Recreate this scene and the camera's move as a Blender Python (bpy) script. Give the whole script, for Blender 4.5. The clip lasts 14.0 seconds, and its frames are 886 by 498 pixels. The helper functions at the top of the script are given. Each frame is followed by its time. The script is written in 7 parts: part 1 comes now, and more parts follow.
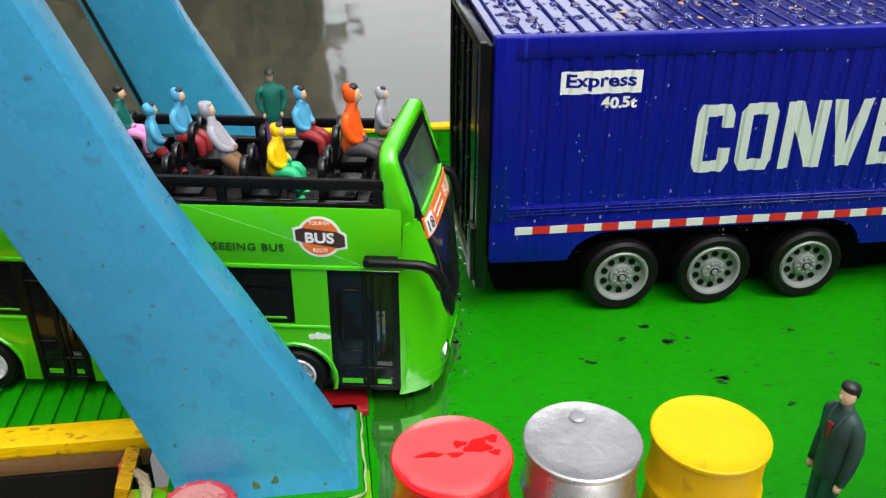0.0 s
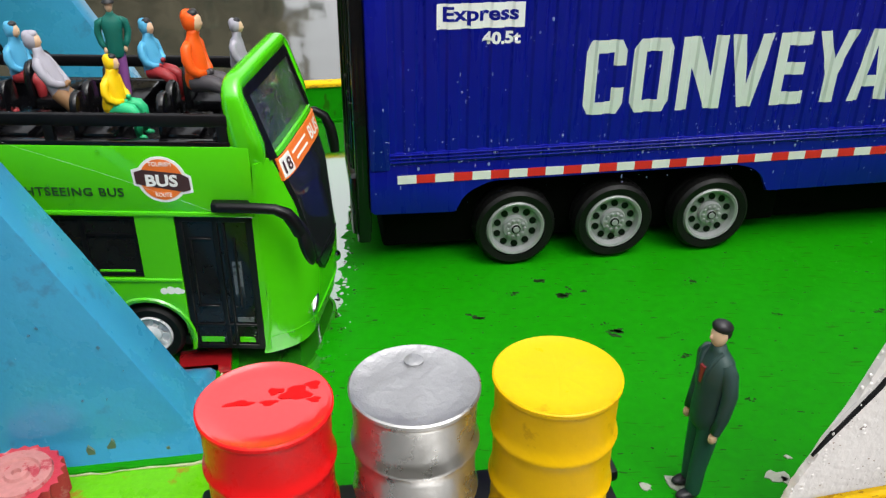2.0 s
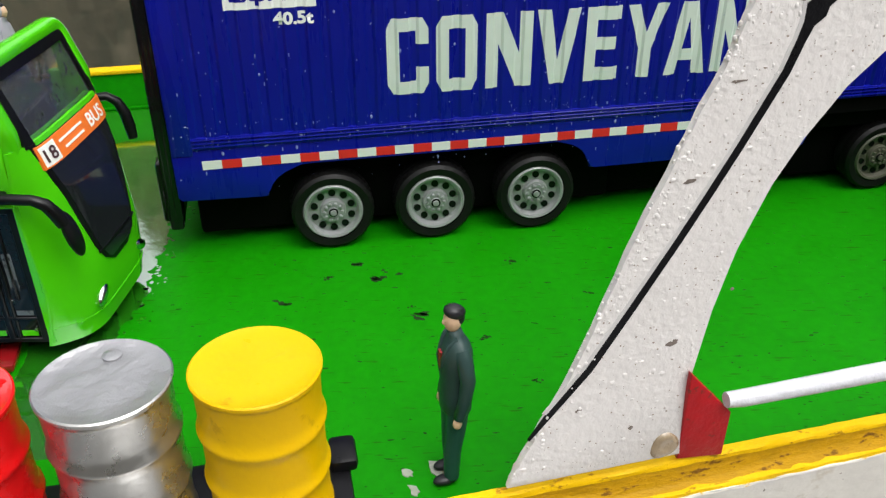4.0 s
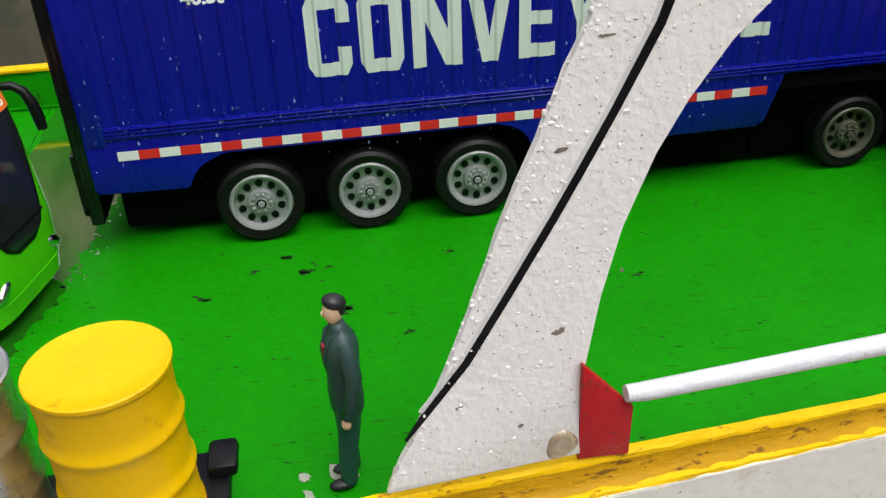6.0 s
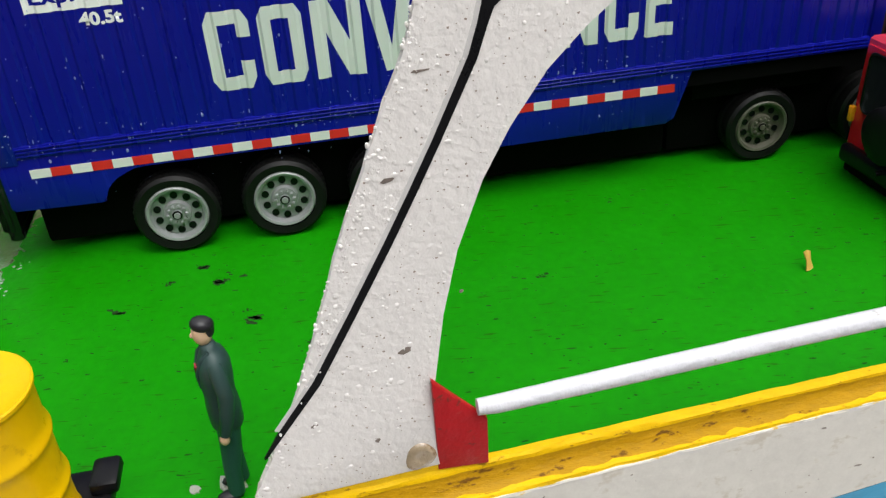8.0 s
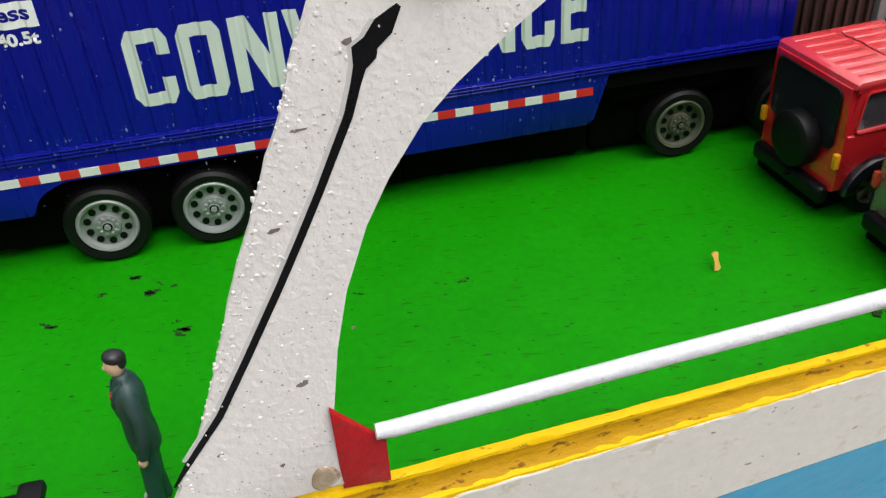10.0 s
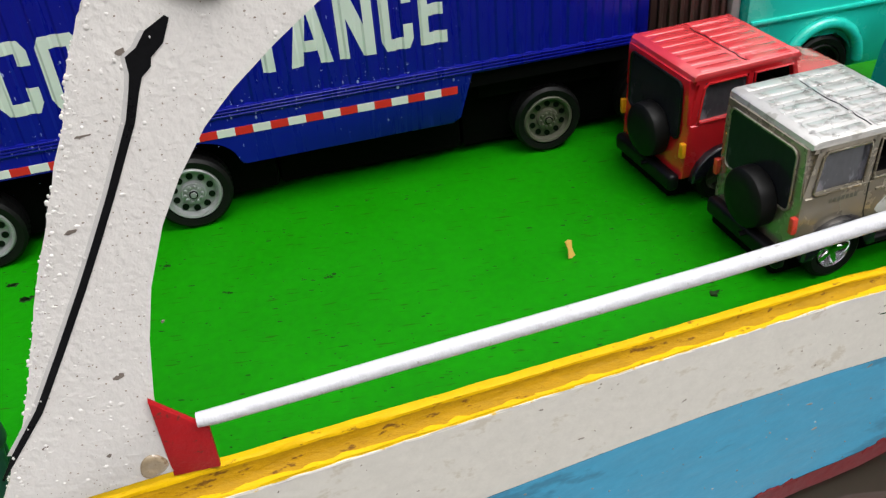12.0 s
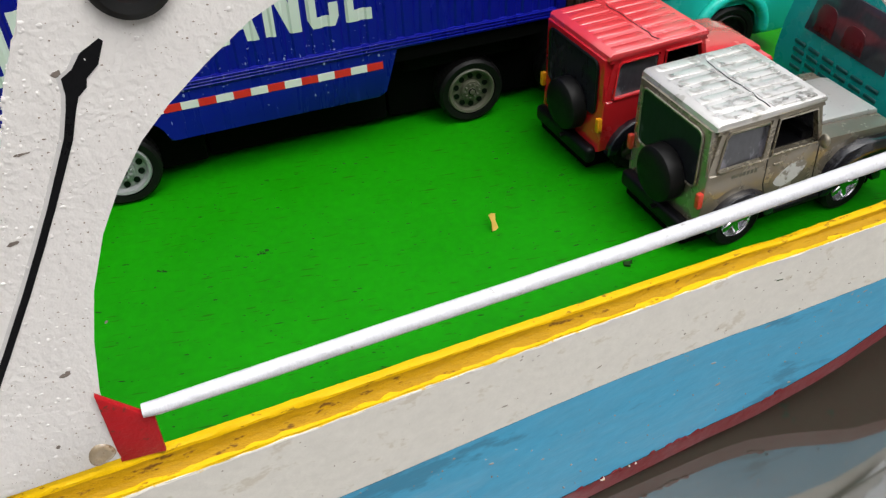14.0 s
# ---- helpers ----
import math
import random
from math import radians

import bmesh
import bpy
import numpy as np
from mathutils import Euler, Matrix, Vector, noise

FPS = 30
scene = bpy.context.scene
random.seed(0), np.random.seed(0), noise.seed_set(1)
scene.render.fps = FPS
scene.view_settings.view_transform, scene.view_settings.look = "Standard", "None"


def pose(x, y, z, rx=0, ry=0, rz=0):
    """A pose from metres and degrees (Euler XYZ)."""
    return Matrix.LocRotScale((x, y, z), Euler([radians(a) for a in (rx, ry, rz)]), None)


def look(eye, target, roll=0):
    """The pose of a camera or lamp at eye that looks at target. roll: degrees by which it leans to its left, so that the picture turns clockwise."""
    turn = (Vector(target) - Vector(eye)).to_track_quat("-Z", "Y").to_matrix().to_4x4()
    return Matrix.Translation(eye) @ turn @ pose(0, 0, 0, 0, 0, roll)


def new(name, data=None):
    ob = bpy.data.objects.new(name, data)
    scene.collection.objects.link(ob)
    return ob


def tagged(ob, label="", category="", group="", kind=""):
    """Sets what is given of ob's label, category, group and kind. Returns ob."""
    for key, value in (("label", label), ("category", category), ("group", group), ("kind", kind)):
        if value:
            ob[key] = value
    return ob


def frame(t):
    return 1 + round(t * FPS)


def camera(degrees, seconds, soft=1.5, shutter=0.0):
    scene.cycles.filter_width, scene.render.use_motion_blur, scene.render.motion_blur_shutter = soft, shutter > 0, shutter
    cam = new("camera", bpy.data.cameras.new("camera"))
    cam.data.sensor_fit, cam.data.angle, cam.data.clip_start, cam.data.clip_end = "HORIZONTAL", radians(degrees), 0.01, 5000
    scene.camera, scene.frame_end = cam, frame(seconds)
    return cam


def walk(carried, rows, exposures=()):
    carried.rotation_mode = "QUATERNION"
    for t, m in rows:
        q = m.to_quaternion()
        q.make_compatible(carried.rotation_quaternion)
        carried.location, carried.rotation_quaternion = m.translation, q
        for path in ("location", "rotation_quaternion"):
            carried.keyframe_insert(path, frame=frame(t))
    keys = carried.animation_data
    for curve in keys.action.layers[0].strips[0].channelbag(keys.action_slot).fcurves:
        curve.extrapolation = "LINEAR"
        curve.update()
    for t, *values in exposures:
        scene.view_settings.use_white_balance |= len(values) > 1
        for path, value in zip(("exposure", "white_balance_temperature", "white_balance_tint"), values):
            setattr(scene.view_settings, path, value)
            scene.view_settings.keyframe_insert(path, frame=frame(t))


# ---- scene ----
K = 0.01  # the place is laid out in centimetres: a model boat with toys on its deck

# ---- camera ----
cam = camera(52.8, 14.0, soft=1.3)
PATH = [
    (0, (-6.80, -18.25, 12.15), (-5.11, -5.22, 4.91), 0.29),
    (0.5, (-6.15, -18.27, 11.65), (-4.23, -5.29, 4.39), 0.25),
    (1, (-5.64, -18.21, 11.55), (-3.52, -5.31, 4.19), 0.51),
    (1.5, (-5.00, -18.32, 10.78), (-2.84, -5.34, 3.58), 0.25),
    (2, (-4.66, -17.77, 10.78), (-2.52, -4.91, 3.37), 0.42),
    (2.5, (-3.88, -17.30, 10.87), (-1.83, -4.56, 3.23), 0.25),
    (3, (-2.40, -17.55, 10.54), (-0.37, -4.77, 2.95), 0.27),
    (3.5, (-1.54, -17.96, 10.75), (0.74, -5.26, 3.10), 0.26),
    (4, (-0.93, -18.11, 10.77), (1.50, -5.49, 3.02), -0.19),
    (4.2, (-0.81, -18.13, 10.65), (1.70, -5.54, 2.90), 0.0),
    (6.3, (1.30, -17.66, 9.99), (3.14, -4.95, 2.25), -3.0),
    (6.5, (1.29, -17.74, 10.34), (3.12, -5.10, 2.48), -3.51),
    (7, (1.86, -17.57, 10.86), (3.74, -5.11, 2.74), -3.25),
    (7.5, (2.63, -17.90, 10.78), (4.50, -5.33, 2.81), -4.06),
    (8, (3.11, -18.08, 10.57), (5.04, -5.56, 2.54), -4.05),
    (8.2, (3.20, -18.13, 10.67), (5.08, -5.54, 2.74), -3.99),
    (10.3, (4.48, -18.33, 11.71), (6.80, -6.31, 3.05), -4.45),
    (10.5, (4.66, -18.41, 11.64), (6.95, -6.35, 3.01), -4.87),
    (11, (5.22, -18.21, 11.81), (7.60, -6.23, 3.11), -4.44),
    (11.5, (5.79, -18.57, 12.09), (8.21, -6.68, 3.27), -4.51),
    (12, (6.33, -19.51, 11.86), (9.09, -7.57, 3.22), -4.87),
    (12.5, (6.76, -19.78, 12.88), (9.84, -8.24, 3.80), -4.25),
    (13, (6.87, -20.07, 12.62), (10.24, -8.66, 3.49), -3.98),
    (13.5, (6.62, -19.95, 12.94), (10.09, -8.64, 3.72), -3.97),
    (14, (6.36, -19.66, 13.09), (10.01, -8.71, 3.52), -2.65),
]
walk(cam, [(t, look(Vector(eye) * K, Vector(target) * K, roll)) for t, eye, target, roll in PATH],
     exposures=[(0, -0.02), (3, -0.06), (7, -0.18), (14, -0.18)])

# ---- daylight: a bright overcast sky ----
world = bpy.data.worlds.new("overcast_sky")
scene.world = world
world.use_nodes = True
wn, wl = world.node_tree.nodes, world.node_tree.links
sky = wn.new("ShaderNodeTexSky")
sky.sky_type, sky.sun_disc = "NISHITA", False
sky.sun_elevation, sky.sun_rotation = radians(64), radians(152)
sky.air_density, sky.dust_density, sky.ozone_density = 1.0, 4.0, 1.0
grey = wn.new("ShaderNodeHueSaturation")
grey.inputs["Saturation"].default_value = 0.12
wl.new(sky.outputs["Color"], grey.inputs["Color"])
wl.new(grey.outputs["Color"], wn["Background"].inputs["Color"])
wn["Background"].inputs["Strength"].default_value = 0.40
sun = new("sun", bpy.data.lights.new("sun", "SUN"))
sun.data.energy, sun.data.angle, sun.data.color = 0.75, radians(40), (1.0, 0.97, 0.93)
sun.matrix_world = look((0.25, 0.05, 1.0), (0, 0, 0))


# ---- materials ----
def paint(name, colour, rough=0.4, metal=0.0, grain=900.0, vary=0.12, bump=0.0, coat=0.0, stain=None, stain_at=0.62, stain_scale=120.0,
          stretch=(1, 1, 1), spec=0.5, per_object=0.0, rough_vary=0.12):
    """A painted, moulded or metal surface with fine grain, broad unevenness and, if given, stains of their own shape;
    on car glass these draw reflections.
    """
    m = bpy.data.materials.new(name)
    m.use_nodes = True
    n, l = m.node_tree.nodes, m.node_tree.links
    b = n["Principled BSDF"]
    tc, mp = n.new("ShaderNodeTexCoord"), n.new("ShaderNodeMapping")
    mp.inputs["Scale"].default_value = stretch
    l.new(tc.outputs["Object"], mp.inputs["Vector"])
    fine, broad = n.new("ShaderNodeTexNoise"), n.new("ShaderNodeTexNoise")
    fine.inputs["Scale"].default_value, fine.inputs["Detail"].default_value = grain, 4
    broad.inputs["Scale"].default_value, broad.inputs["Detail"].default_value = stain_scale, 5
    broad.inputs["Roughness"].default_value = 0.65
    for t in (fine, broad):
        l.new(mp.outputs["Vector"], t.inputs["Vector"])
    mix = n.new("ShaderNodeMix")
    mix.data_type = "RGBA"
    mix.inputs[6].default_value = (*[c * (1 - vary) for c in colour], 1)
    mix.inputs[7].default_value = (*[min(1, c * (1 + vary)) for c in colour], 1)
    add = n.new("ShaderNodeMath")
    add.operation, add.use_clamp = "MULTIPLY_ADD", True
    add.inputs[1].default_value = 0.5
    l.new(fine.outputs["Fac"], add.inputs[0])
    half = n.new("ShaderNodeMath")
    half.operation = "MULTIPLY"
    half.inputs[1].default_value = 0.5
    l.new(broad.outputs["Fac"], half.inputs[0])
    l.new(half.outputs[0], add.inputs[2])
    l.new(add.outputs[0], mix.inputs[0])
    out = mix.outputs[2]
    if per_object:
        info, hue = n.new("ShaderNodeObjectInfo"), n.new("ShaderNodeHueSaturation")
        rng = n.new("ShaderNodeMapRange")
        rng.inputs[3].default_value, rng.inputs[4].default_value = 1 - per_object, 1 + per_object
        l.new(info.outputs["Random"], rng.inputs[0])
        l.new(rng.outputs[0], hue.inputs["Value"])
        l.new(out, hue.inputs["Color"])
        out = hue.outputs["Color"]
    if stain:
        ramp, over = n.new("ShaderNodeMapRange"), n.new("ShaderNodeMix")
        ramp.inputs[1].default_value, ramp.inputs[2].default_value = stain_at, stain_at + 0.06
        l.new(broad.outputs["Fac"], ramp.inputs[0])
        over.data_type = "RGBA"
        over.inputs[7].default_value = (*stain, 1)
        l.new(ramp.outputs[0], over.inputs[0])
        l.new(out, over.inputs[6])
        out = over.outputs[2]
    l.new(out, b.inputs["Base Color"])
    rr = n.new("ShaderNodeMapRange")
    rr.inputs[1].default_value, rr.inputs[2].default_value = 0.3, 0.7
    rr.inputs[3].default_value, rr.inputs[4].default_value = max(0.02, rough - rough_vary), rough + rough_vary
    l.new(broad.outputs["Fac"], rr.inputs[0])
    l.new(rr.outputs[0], b.inputs["Roughness"])
    b.inputs["Metallic"].default_value = metal
    b.inputs["Specular IOR Level"].default_value = spec
    b.inputs["Coat Weight"].default_value = coat
    b.inputs["Coat Roughness"].default_value = 0.08
    if bump:
        bp = n.new("ShaderNodeBump")
        bp.inputs["Strength"].default_value, bp.inputs["Distance"].default_value = 1.0, bump * K
        l.new(add.outputs[0], bp.inputs["Height"])
        l.new(bp.outputs["Normal"], b.inputs["Normal"])
    return m


def ridged(bm, r, axis_y=True, n=None):
    """Presses a tread into the outermost rings of a turned tyre."""
    for v in bm.verts:
        q = math.hypot(v.co.x, v.co.z)
        if q > r * 0.985:
            k = round(math.atan2(v.co.z, v.co.x) / (2 * math.pi) * n)
            if k % 2:
                v.co.x, v.co.z = v.co.x * 0.965, v.co.z * 0.965


def glass(name, colour, rough=0.03, trans=0.85):
    m = bpy.data.materials.new(name)
    m.use_nodes = True
    n, l = m.node_tree.nodes, m.node_tree.links
    b = n["Principled BSDF"]
    b.inputs["Base Color"].default_value = (*colour, 1)
    b.inputs["Transmission Weight"].default_value = trans
    b.inputs["IOR"].default_value = 1.45
    t = n.new("ShaderNodeTexNoise")
    t.inputs["Scale"].default_value = 260
    r = n.new("ShaderNodeMapRange")
    r.inputs[3].default_value, r.inputs[4].default_value = rough, rough + 0.12
    l.new(t.outputs["Fac"], r.inputs[0])
    l.new(r.outputs[0], b.inputs["Roughness"])
    return m


def deck_paint():
    """Green gloss paint on old plywood: fine cracks along the grain, worn patches, wet film."""
    m = paint("deck_green_paint", (0.005, 0.20, 0.0006), rough=0.5, grain=420, vary=0.38, bump=0.025, stain_scale=55, rough_vary=0.1, coat=0.03, spec=0.06)
    n, l = m.node_tree.nodes, m.node_tree.links
    b = n["Principled BSDF"]
    tc, mp, crack = n.new("ShaderNodeTexCoord"), n.new("ShaderNodeMapping"), n.new("ShaderNodeTexNoise")
    mp.vector_type = "TEXTURE"
    mp.inputs["Scale"].default_value = (0.8, 0.10, 1.0)
    mp.inputs["Rotation"].default_value = (0, 0, -0.15)
    crack.inputs["Scale"].default_value, crack.inputs["Detail"].default_value = 130, 6
    l.new(tc.outputs["Object"], mp.inputs["Vector"])
    l.new(mp.outputs["Vector"], crack.inputs["Vector"])
    b.inputs["Coat Roughness"].default_value = 0.2
    rg, dark = n.new("ShaderNodeMapRange"), n.new("ShaderNodeMix")
    rg.inputs[1].default_value, rg.inputs[2].default_value = 0.63, 0.69
    l.new(crack.outputs["Fac"], rg.inputs[0])
    dark.data_type = "RGBA"
    dark.inputs[7].default_value = (0.013, 0.105, 0.002, 1)
    src = b.inputs["Base Color"].links[0].from_socket
    l.new(src, dark.inputs[6])
    l.new(rg.outputs[0], dark.inputs[0])
    l.new(dark.outputs[2], b.inputs["Base Color"])
    return m


def water_surface():
    m = bpy.data.materials.new("murky_water")
    m.use_nodes = True
    n, l = m.node_tree.nodes, m.node_tree.links
    b = n["Principled BSDF"]
    b.inputs["Roughness"].default_value = 0.06
    b.inputs["IOR"].default_value = 2.65
    tc, wv, mud, mix = n.new("ShaderNodeTexCoord"), n.new("ShaderNodeTexNoise"), n.new("ShaderNodeTexNoise"), n.new("ShaderNodeMix")
    wv.inputs["Scale"].default_value, wv.inputs["Detail"].default_value = 9, 2
    mud.inputs["Scale"].default_value = 3.0
    l.new(tc.outputs["Object"], wv.inputs["Vector"])
    l.new(tc.outputs["Object"], mud.inputs["Vector"])
    mix.data_type = "RGBA"
    mix.inputs[6].default_value, mix.inputs[7].default_value = (0.022, 0.023, 0.017, 1), (0.044, 0.043, 0.032, 1)
    l.new(mud.outputs["Fac"], mix.inputs[0])
    l.new(mix.outputs[2], b.inputs["Base Color"])
    bp = n.new("ShaderNodeBump")
    bp.inputs["Strength"].default_value, bp.inputs["Distance"].default_value = 0.3, 0.003
    l.new(wv.outputs["Fac"], bp.inputs["Height"])
    l.new(bp.outputs["Normal"], b.inputs["Normal"])
    return m


M_DECK = deck_paint()
M_WATER = water_surface()
M_SIDEDECK = paint("stained_green_paint", (0.10, 0.40, 0.003), 0.35, vary=0.30, bump=0.03, stain=(0.25, 0.17, 0.012), stain_at=0.56, stain_scale=130, spec=0.15)
M_YELLOW = paint("yellow_boat_paint", (0.72, 0.44, 0.0005), 0.5, vary=0.22, bump=0.08, grain=420, stain=(0.34, 0.17, 0.01), stain_at=0.585, stain_scale=560, stretch=(0.5, 1, 1), spec=0.15)
M_YELLOWDIRT = paint("ochre_dirty_paint", (0.42, 0.225, 0.0005), 0.6, vary=0.45, bump=0.10, grain=500, stain=(0.15, 0.065, 0.006), stain_at=0.58, stain_scale=620, stretch=(0.35, 1, 1), spec=0.2)
M_HULLWHITE = paint("weathered_white_paint", (0.56, 0.535, 0.485), 0.5, vary=0.16, bump=0.028, grain=620, stain=(0.48, 0.44, 0.37), stain_at=0.59, stain_scale=190, stretch=(0.6, 1, 1), spec=0.25)
M_HULLBLUE = paint("sky_blue_boat_paint", (0.055, 0.30, 0.48), 0.4, vary=0.26, bump=0.04, grain=420, stain=(0.045, 0.21, 0.33), stain_at=0.60, stain_scale=90, stretch=(0.35, 1, 1), spec=0.25)
M_HULLRED = paint("dull_red_bottom_paint", (0.155, 0.008, 0.012), 0.5, spec=0.25, vary=0.3, bump=0.03, grain=500, stain=(0.07, 0.04, 0.035), stain_at=0.62)
M_POSTWHITE = paint("chalky_white_paint", (0.65, 0.62, 0.595), 0.55, vary=0.10, bump=0.045, grain=900, stain=(0.40, 0.36, 0.32), stain_at=0.70, stain_scale=140)
M_BLUE = paint("light_blue_paint", (0.036, 0.26, 0.45), 0.30, vary=0.16, bump=0.07, grain=70, stain=(0.035, 0.18, 0.32), stain_at=0.58, stain_scale=75, coat=0.35)
M_RUST = paint("rusty_brown", (0.20, 0.10, 0.035), 0.7, vary=0.4, bump=0.05)
M_PLASTER = paint("flaking_white_filler", (0.34, 0.36, 0.20), 0.7, vary=0.25, bump=0.05)
M_BLACKPAINT = paint("black_brush_paint", (0.006, 0.006, 0.007), 0.35, vary=0.4, bump=0.04, spec=0.15)
M_REDPAINT = paint("worn_red_paint", (0.37, 0.010, 0.014), 0.4, vary=0.25, bump=0.05, grain=500, stain=(0.16, 0.03, 0.02), stain_at=0.60, stain_scale=420, spec=0.15)
M_HINGE = paint("wet_dark_red_paint", (0.22, 0.006, 0.008), 0.15, vary=0.3, bump=0.02, grain=300, coat=0.8)
M_RAIL = paint("white_rail_paint", (0.54, 0.54, 0.57), 0.45, vary=0.16, bump=0.06, grain=600, stain=(0.36, 0.35, 0.33), stain_at=0.64, stain_scale=420)
# near-black: the deep hollow's shade is put into its colour
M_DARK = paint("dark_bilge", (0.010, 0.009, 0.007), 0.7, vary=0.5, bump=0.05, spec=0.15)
M_ROPE = paint("old_rope_fibre", (0.30, 0.24, 0.15), 0.85, vary=0.35, bump=0.05, grain=1500)
M_ROPERED = paint("red_rope_fibre", (0.48, 0.035, 0.04), 0.8, vary=0.3, bump=0.05, grain=1500)
M_SCAR = paint("bare_dark_wood", (0.014, 0.036, 0.010), 0.8, vary=0.6, bump=0.04, spec=0.1)
M_GREY_SCRAP = paint("dried_glue", (0.28, 0.30, 0.24), 0.5, vary=0.3, bump=0.05)
M_LEAF = paint("dry_leaf", (0.55, 0.33, 0.06), 0.6, vary=0.2)
M_DROP = glass("water_drop", (1, 1, 1), 0.0, 1.0)
M_BUSGREEN = paint("bus_green_plastic", (0.070, 0.52, 0.004), 0.16, vary=0.05, stain_scale=60, coat=0.6, rough_vary=0.06)
M_BLACKPL = paint("black_plastic", (0.004, 0.004, 0.005), 0.38, vary=0.25, bump=0.004, spec=0.22)
M_BLACKWET = paint("wet_black_plastic", (0.004, 0.004, 0.005), 0.2, vary=0.3, bump=0.02, grain=350, coat=0.1, spec=0.35)
M_TYRE = paint("tyre_rubber", (0.004, 0.004, 0.004), 0.5, vary=0.3, bump=0.006, spec=0.2)
# black plastic darkened further: shade under the vehicles is in the colour
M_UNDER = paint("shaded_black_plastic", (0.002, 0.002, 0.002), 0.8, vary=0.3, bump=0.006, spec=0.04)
M_WINDOW = paint("smoked_window", (0.008, 0.008, 0.008), 0.10, vary=0.5, stain_scale=150, rough_vary=0.06, coat=0.0, spec=0.25)
# stain patches here are grey reflections painted into the glass
M_CARGLASS = paint("grey_car_window", (0.045, 0.046, 0.055), 0.12, vary=0.6, stain=(0.17, 0.165, 0.20), stain_at=0.56, stain_scale=95, stretch=(1, 1, 0.5), rough_vary=0.06, coat=0.6)
M_SHIELD = paint("smoked_windscreen", (0.012, 0.014, 0.016), 0.10, vary=0.5, stain_scale=130, rough_vary=0.07, coat=0.15, spec=0.4)
M_CLEAR = glass("clear_plastic_screen", (0.80, 0.84, 0.86), 0.04, 0.97)
M_WHITE = paint("white_print", (0.80, 0.80, 0.78), 0.35, vary=0.04)
M_ORANGE = paint("orange_print", (0.80, 0.17, 0.02), 0.35, vary=0.06)
M_MAROON = paint("brown_print", (0.055, 0.022, 0.022), 0.35, vary=0.1)
M_DARKTEXT = paint("dark_green_print", (0.012, 0.06, 0.012), 0.35, vary=0.1)
M_TRUCKBLUE = paint("truck_blue_plastic", (0.003, 0.006, 0.215), 0.30, vary=0.16, stain=(0.012, 0.022, 0.33), stain_at=0.66, stain_scale=210, stretch=(1, 1, 0.12), coat=0.0, rough_vary=0.08, spec=0.22, bump=0.006)
M_LETTER = paint("pale_sticker", (0.56, 0.62, 0.57), 0.4, vary=0.08, grain=300)
M_STRIPERED = paint("red_reflective_tape", (0.60, 0.018, 0.02), 0.35, vary=0.1)
M_STRIPEWHITE = paint("white_reflective_tape", (0.66, 0.67, 0.66), 0.35, vary=0.06)
M_GAPBROWN = paint("brown_black_plastic", (0.045, 0.024, 0.020), 0.4, vary=0.3)
M_RIM = paint("grey_plastic_rim", (0.25, 0.26, 0.26), 0.4, metal=0.1, vary=0.15)
M_EMBLEM = paint("worn_pale_print", (0.52, 0.52, 0.50), 0.4, vary=0.2, stain=(0.20, 0.18, 0.15), stain_at=0.50, stain_scale=330)
M_SLOT = paint("shaded_teal_slot", (0.006, 0.085, 0.085), 0.4, vary=0.2)
M_SEATRED = paint("red_seat_plastic", (0.085, 0.010, 0.014), 0.3, vary=0.5, grain=160)
# dull olive darkened for the shade on the rims; also prints a side mark
M_RIMDULL = paint("dull_dusty_rim", (0.075, 0.075, 0.052), 0.5, vary=0.25)
M_RIMWHITE = paint("pale_rim", (0.62, 0.62, 0.64), 0.35, vary=0.1)
M_CHROME = paint("chrome_plating", (0.72, 0.72, 0.74), 0.14, metal=1.0, vary=0.1)
M_TEAL = paint("turquoise_plastic", (0.016, 0.54, 0.44), 0.25, vary=0.08, coat=0.4)
M_TEALDARK = paint("deep_turquoise_plastic", (0.012, 0.39, 0.37), 0.28, vary=0.1, coat=0.4)
M_JEEPRED = paint("red_toy_enamel", (0.50, 0.012, 0.018), 0.2, vary=0.08, coat=0.9)
# same enamel as the taupe body, paled where it would mirror the sky
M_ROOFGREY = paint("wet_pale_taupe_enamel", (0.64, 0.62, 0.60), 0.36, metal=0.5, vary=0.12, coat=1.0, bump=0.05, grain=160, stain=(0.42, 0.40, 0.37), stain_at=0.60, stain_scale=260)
# body red lightened for roof and bonnet: the sky's sheen is in the colour
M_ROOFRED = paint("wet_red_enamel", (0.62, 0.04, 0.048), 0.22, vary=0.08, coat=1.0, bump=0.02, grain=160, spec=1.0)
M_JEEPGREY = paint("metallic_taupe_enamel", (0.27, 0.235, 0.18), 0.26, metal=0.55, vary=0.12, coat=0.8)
M_AMBER = paint("amber_lamp", (0.75, 0.30, 0.01), 0.25, vary=0.1)
M_LAMPRED = paint("red_lamp", (0.55, 0.05, 0.03), 0.25, vary=0.1)
M_DRUMRED = paint("red_drum_plastic", (0.66, 0.006, 0.007), 0.3, vary=0.07, bump=0.02, grain=220, spec=0.15)
M_DRUMYELLOW = paint("yellow_drum_plastic", (0.66, 0.395, 0.0005), 0.36, vary=0.07, bump=0.03, grain=200, spec=0.15, stain=(0.50, 0.29, 0.002), stain_at=0.62, stain_scale=160)
M_DRUMSILVER = paint("silver_paint", (0.50, 0.49, 0.47), 0.3, metal=0.9, vary=0.22, bump=0.03, grain=260, coat=0.2)
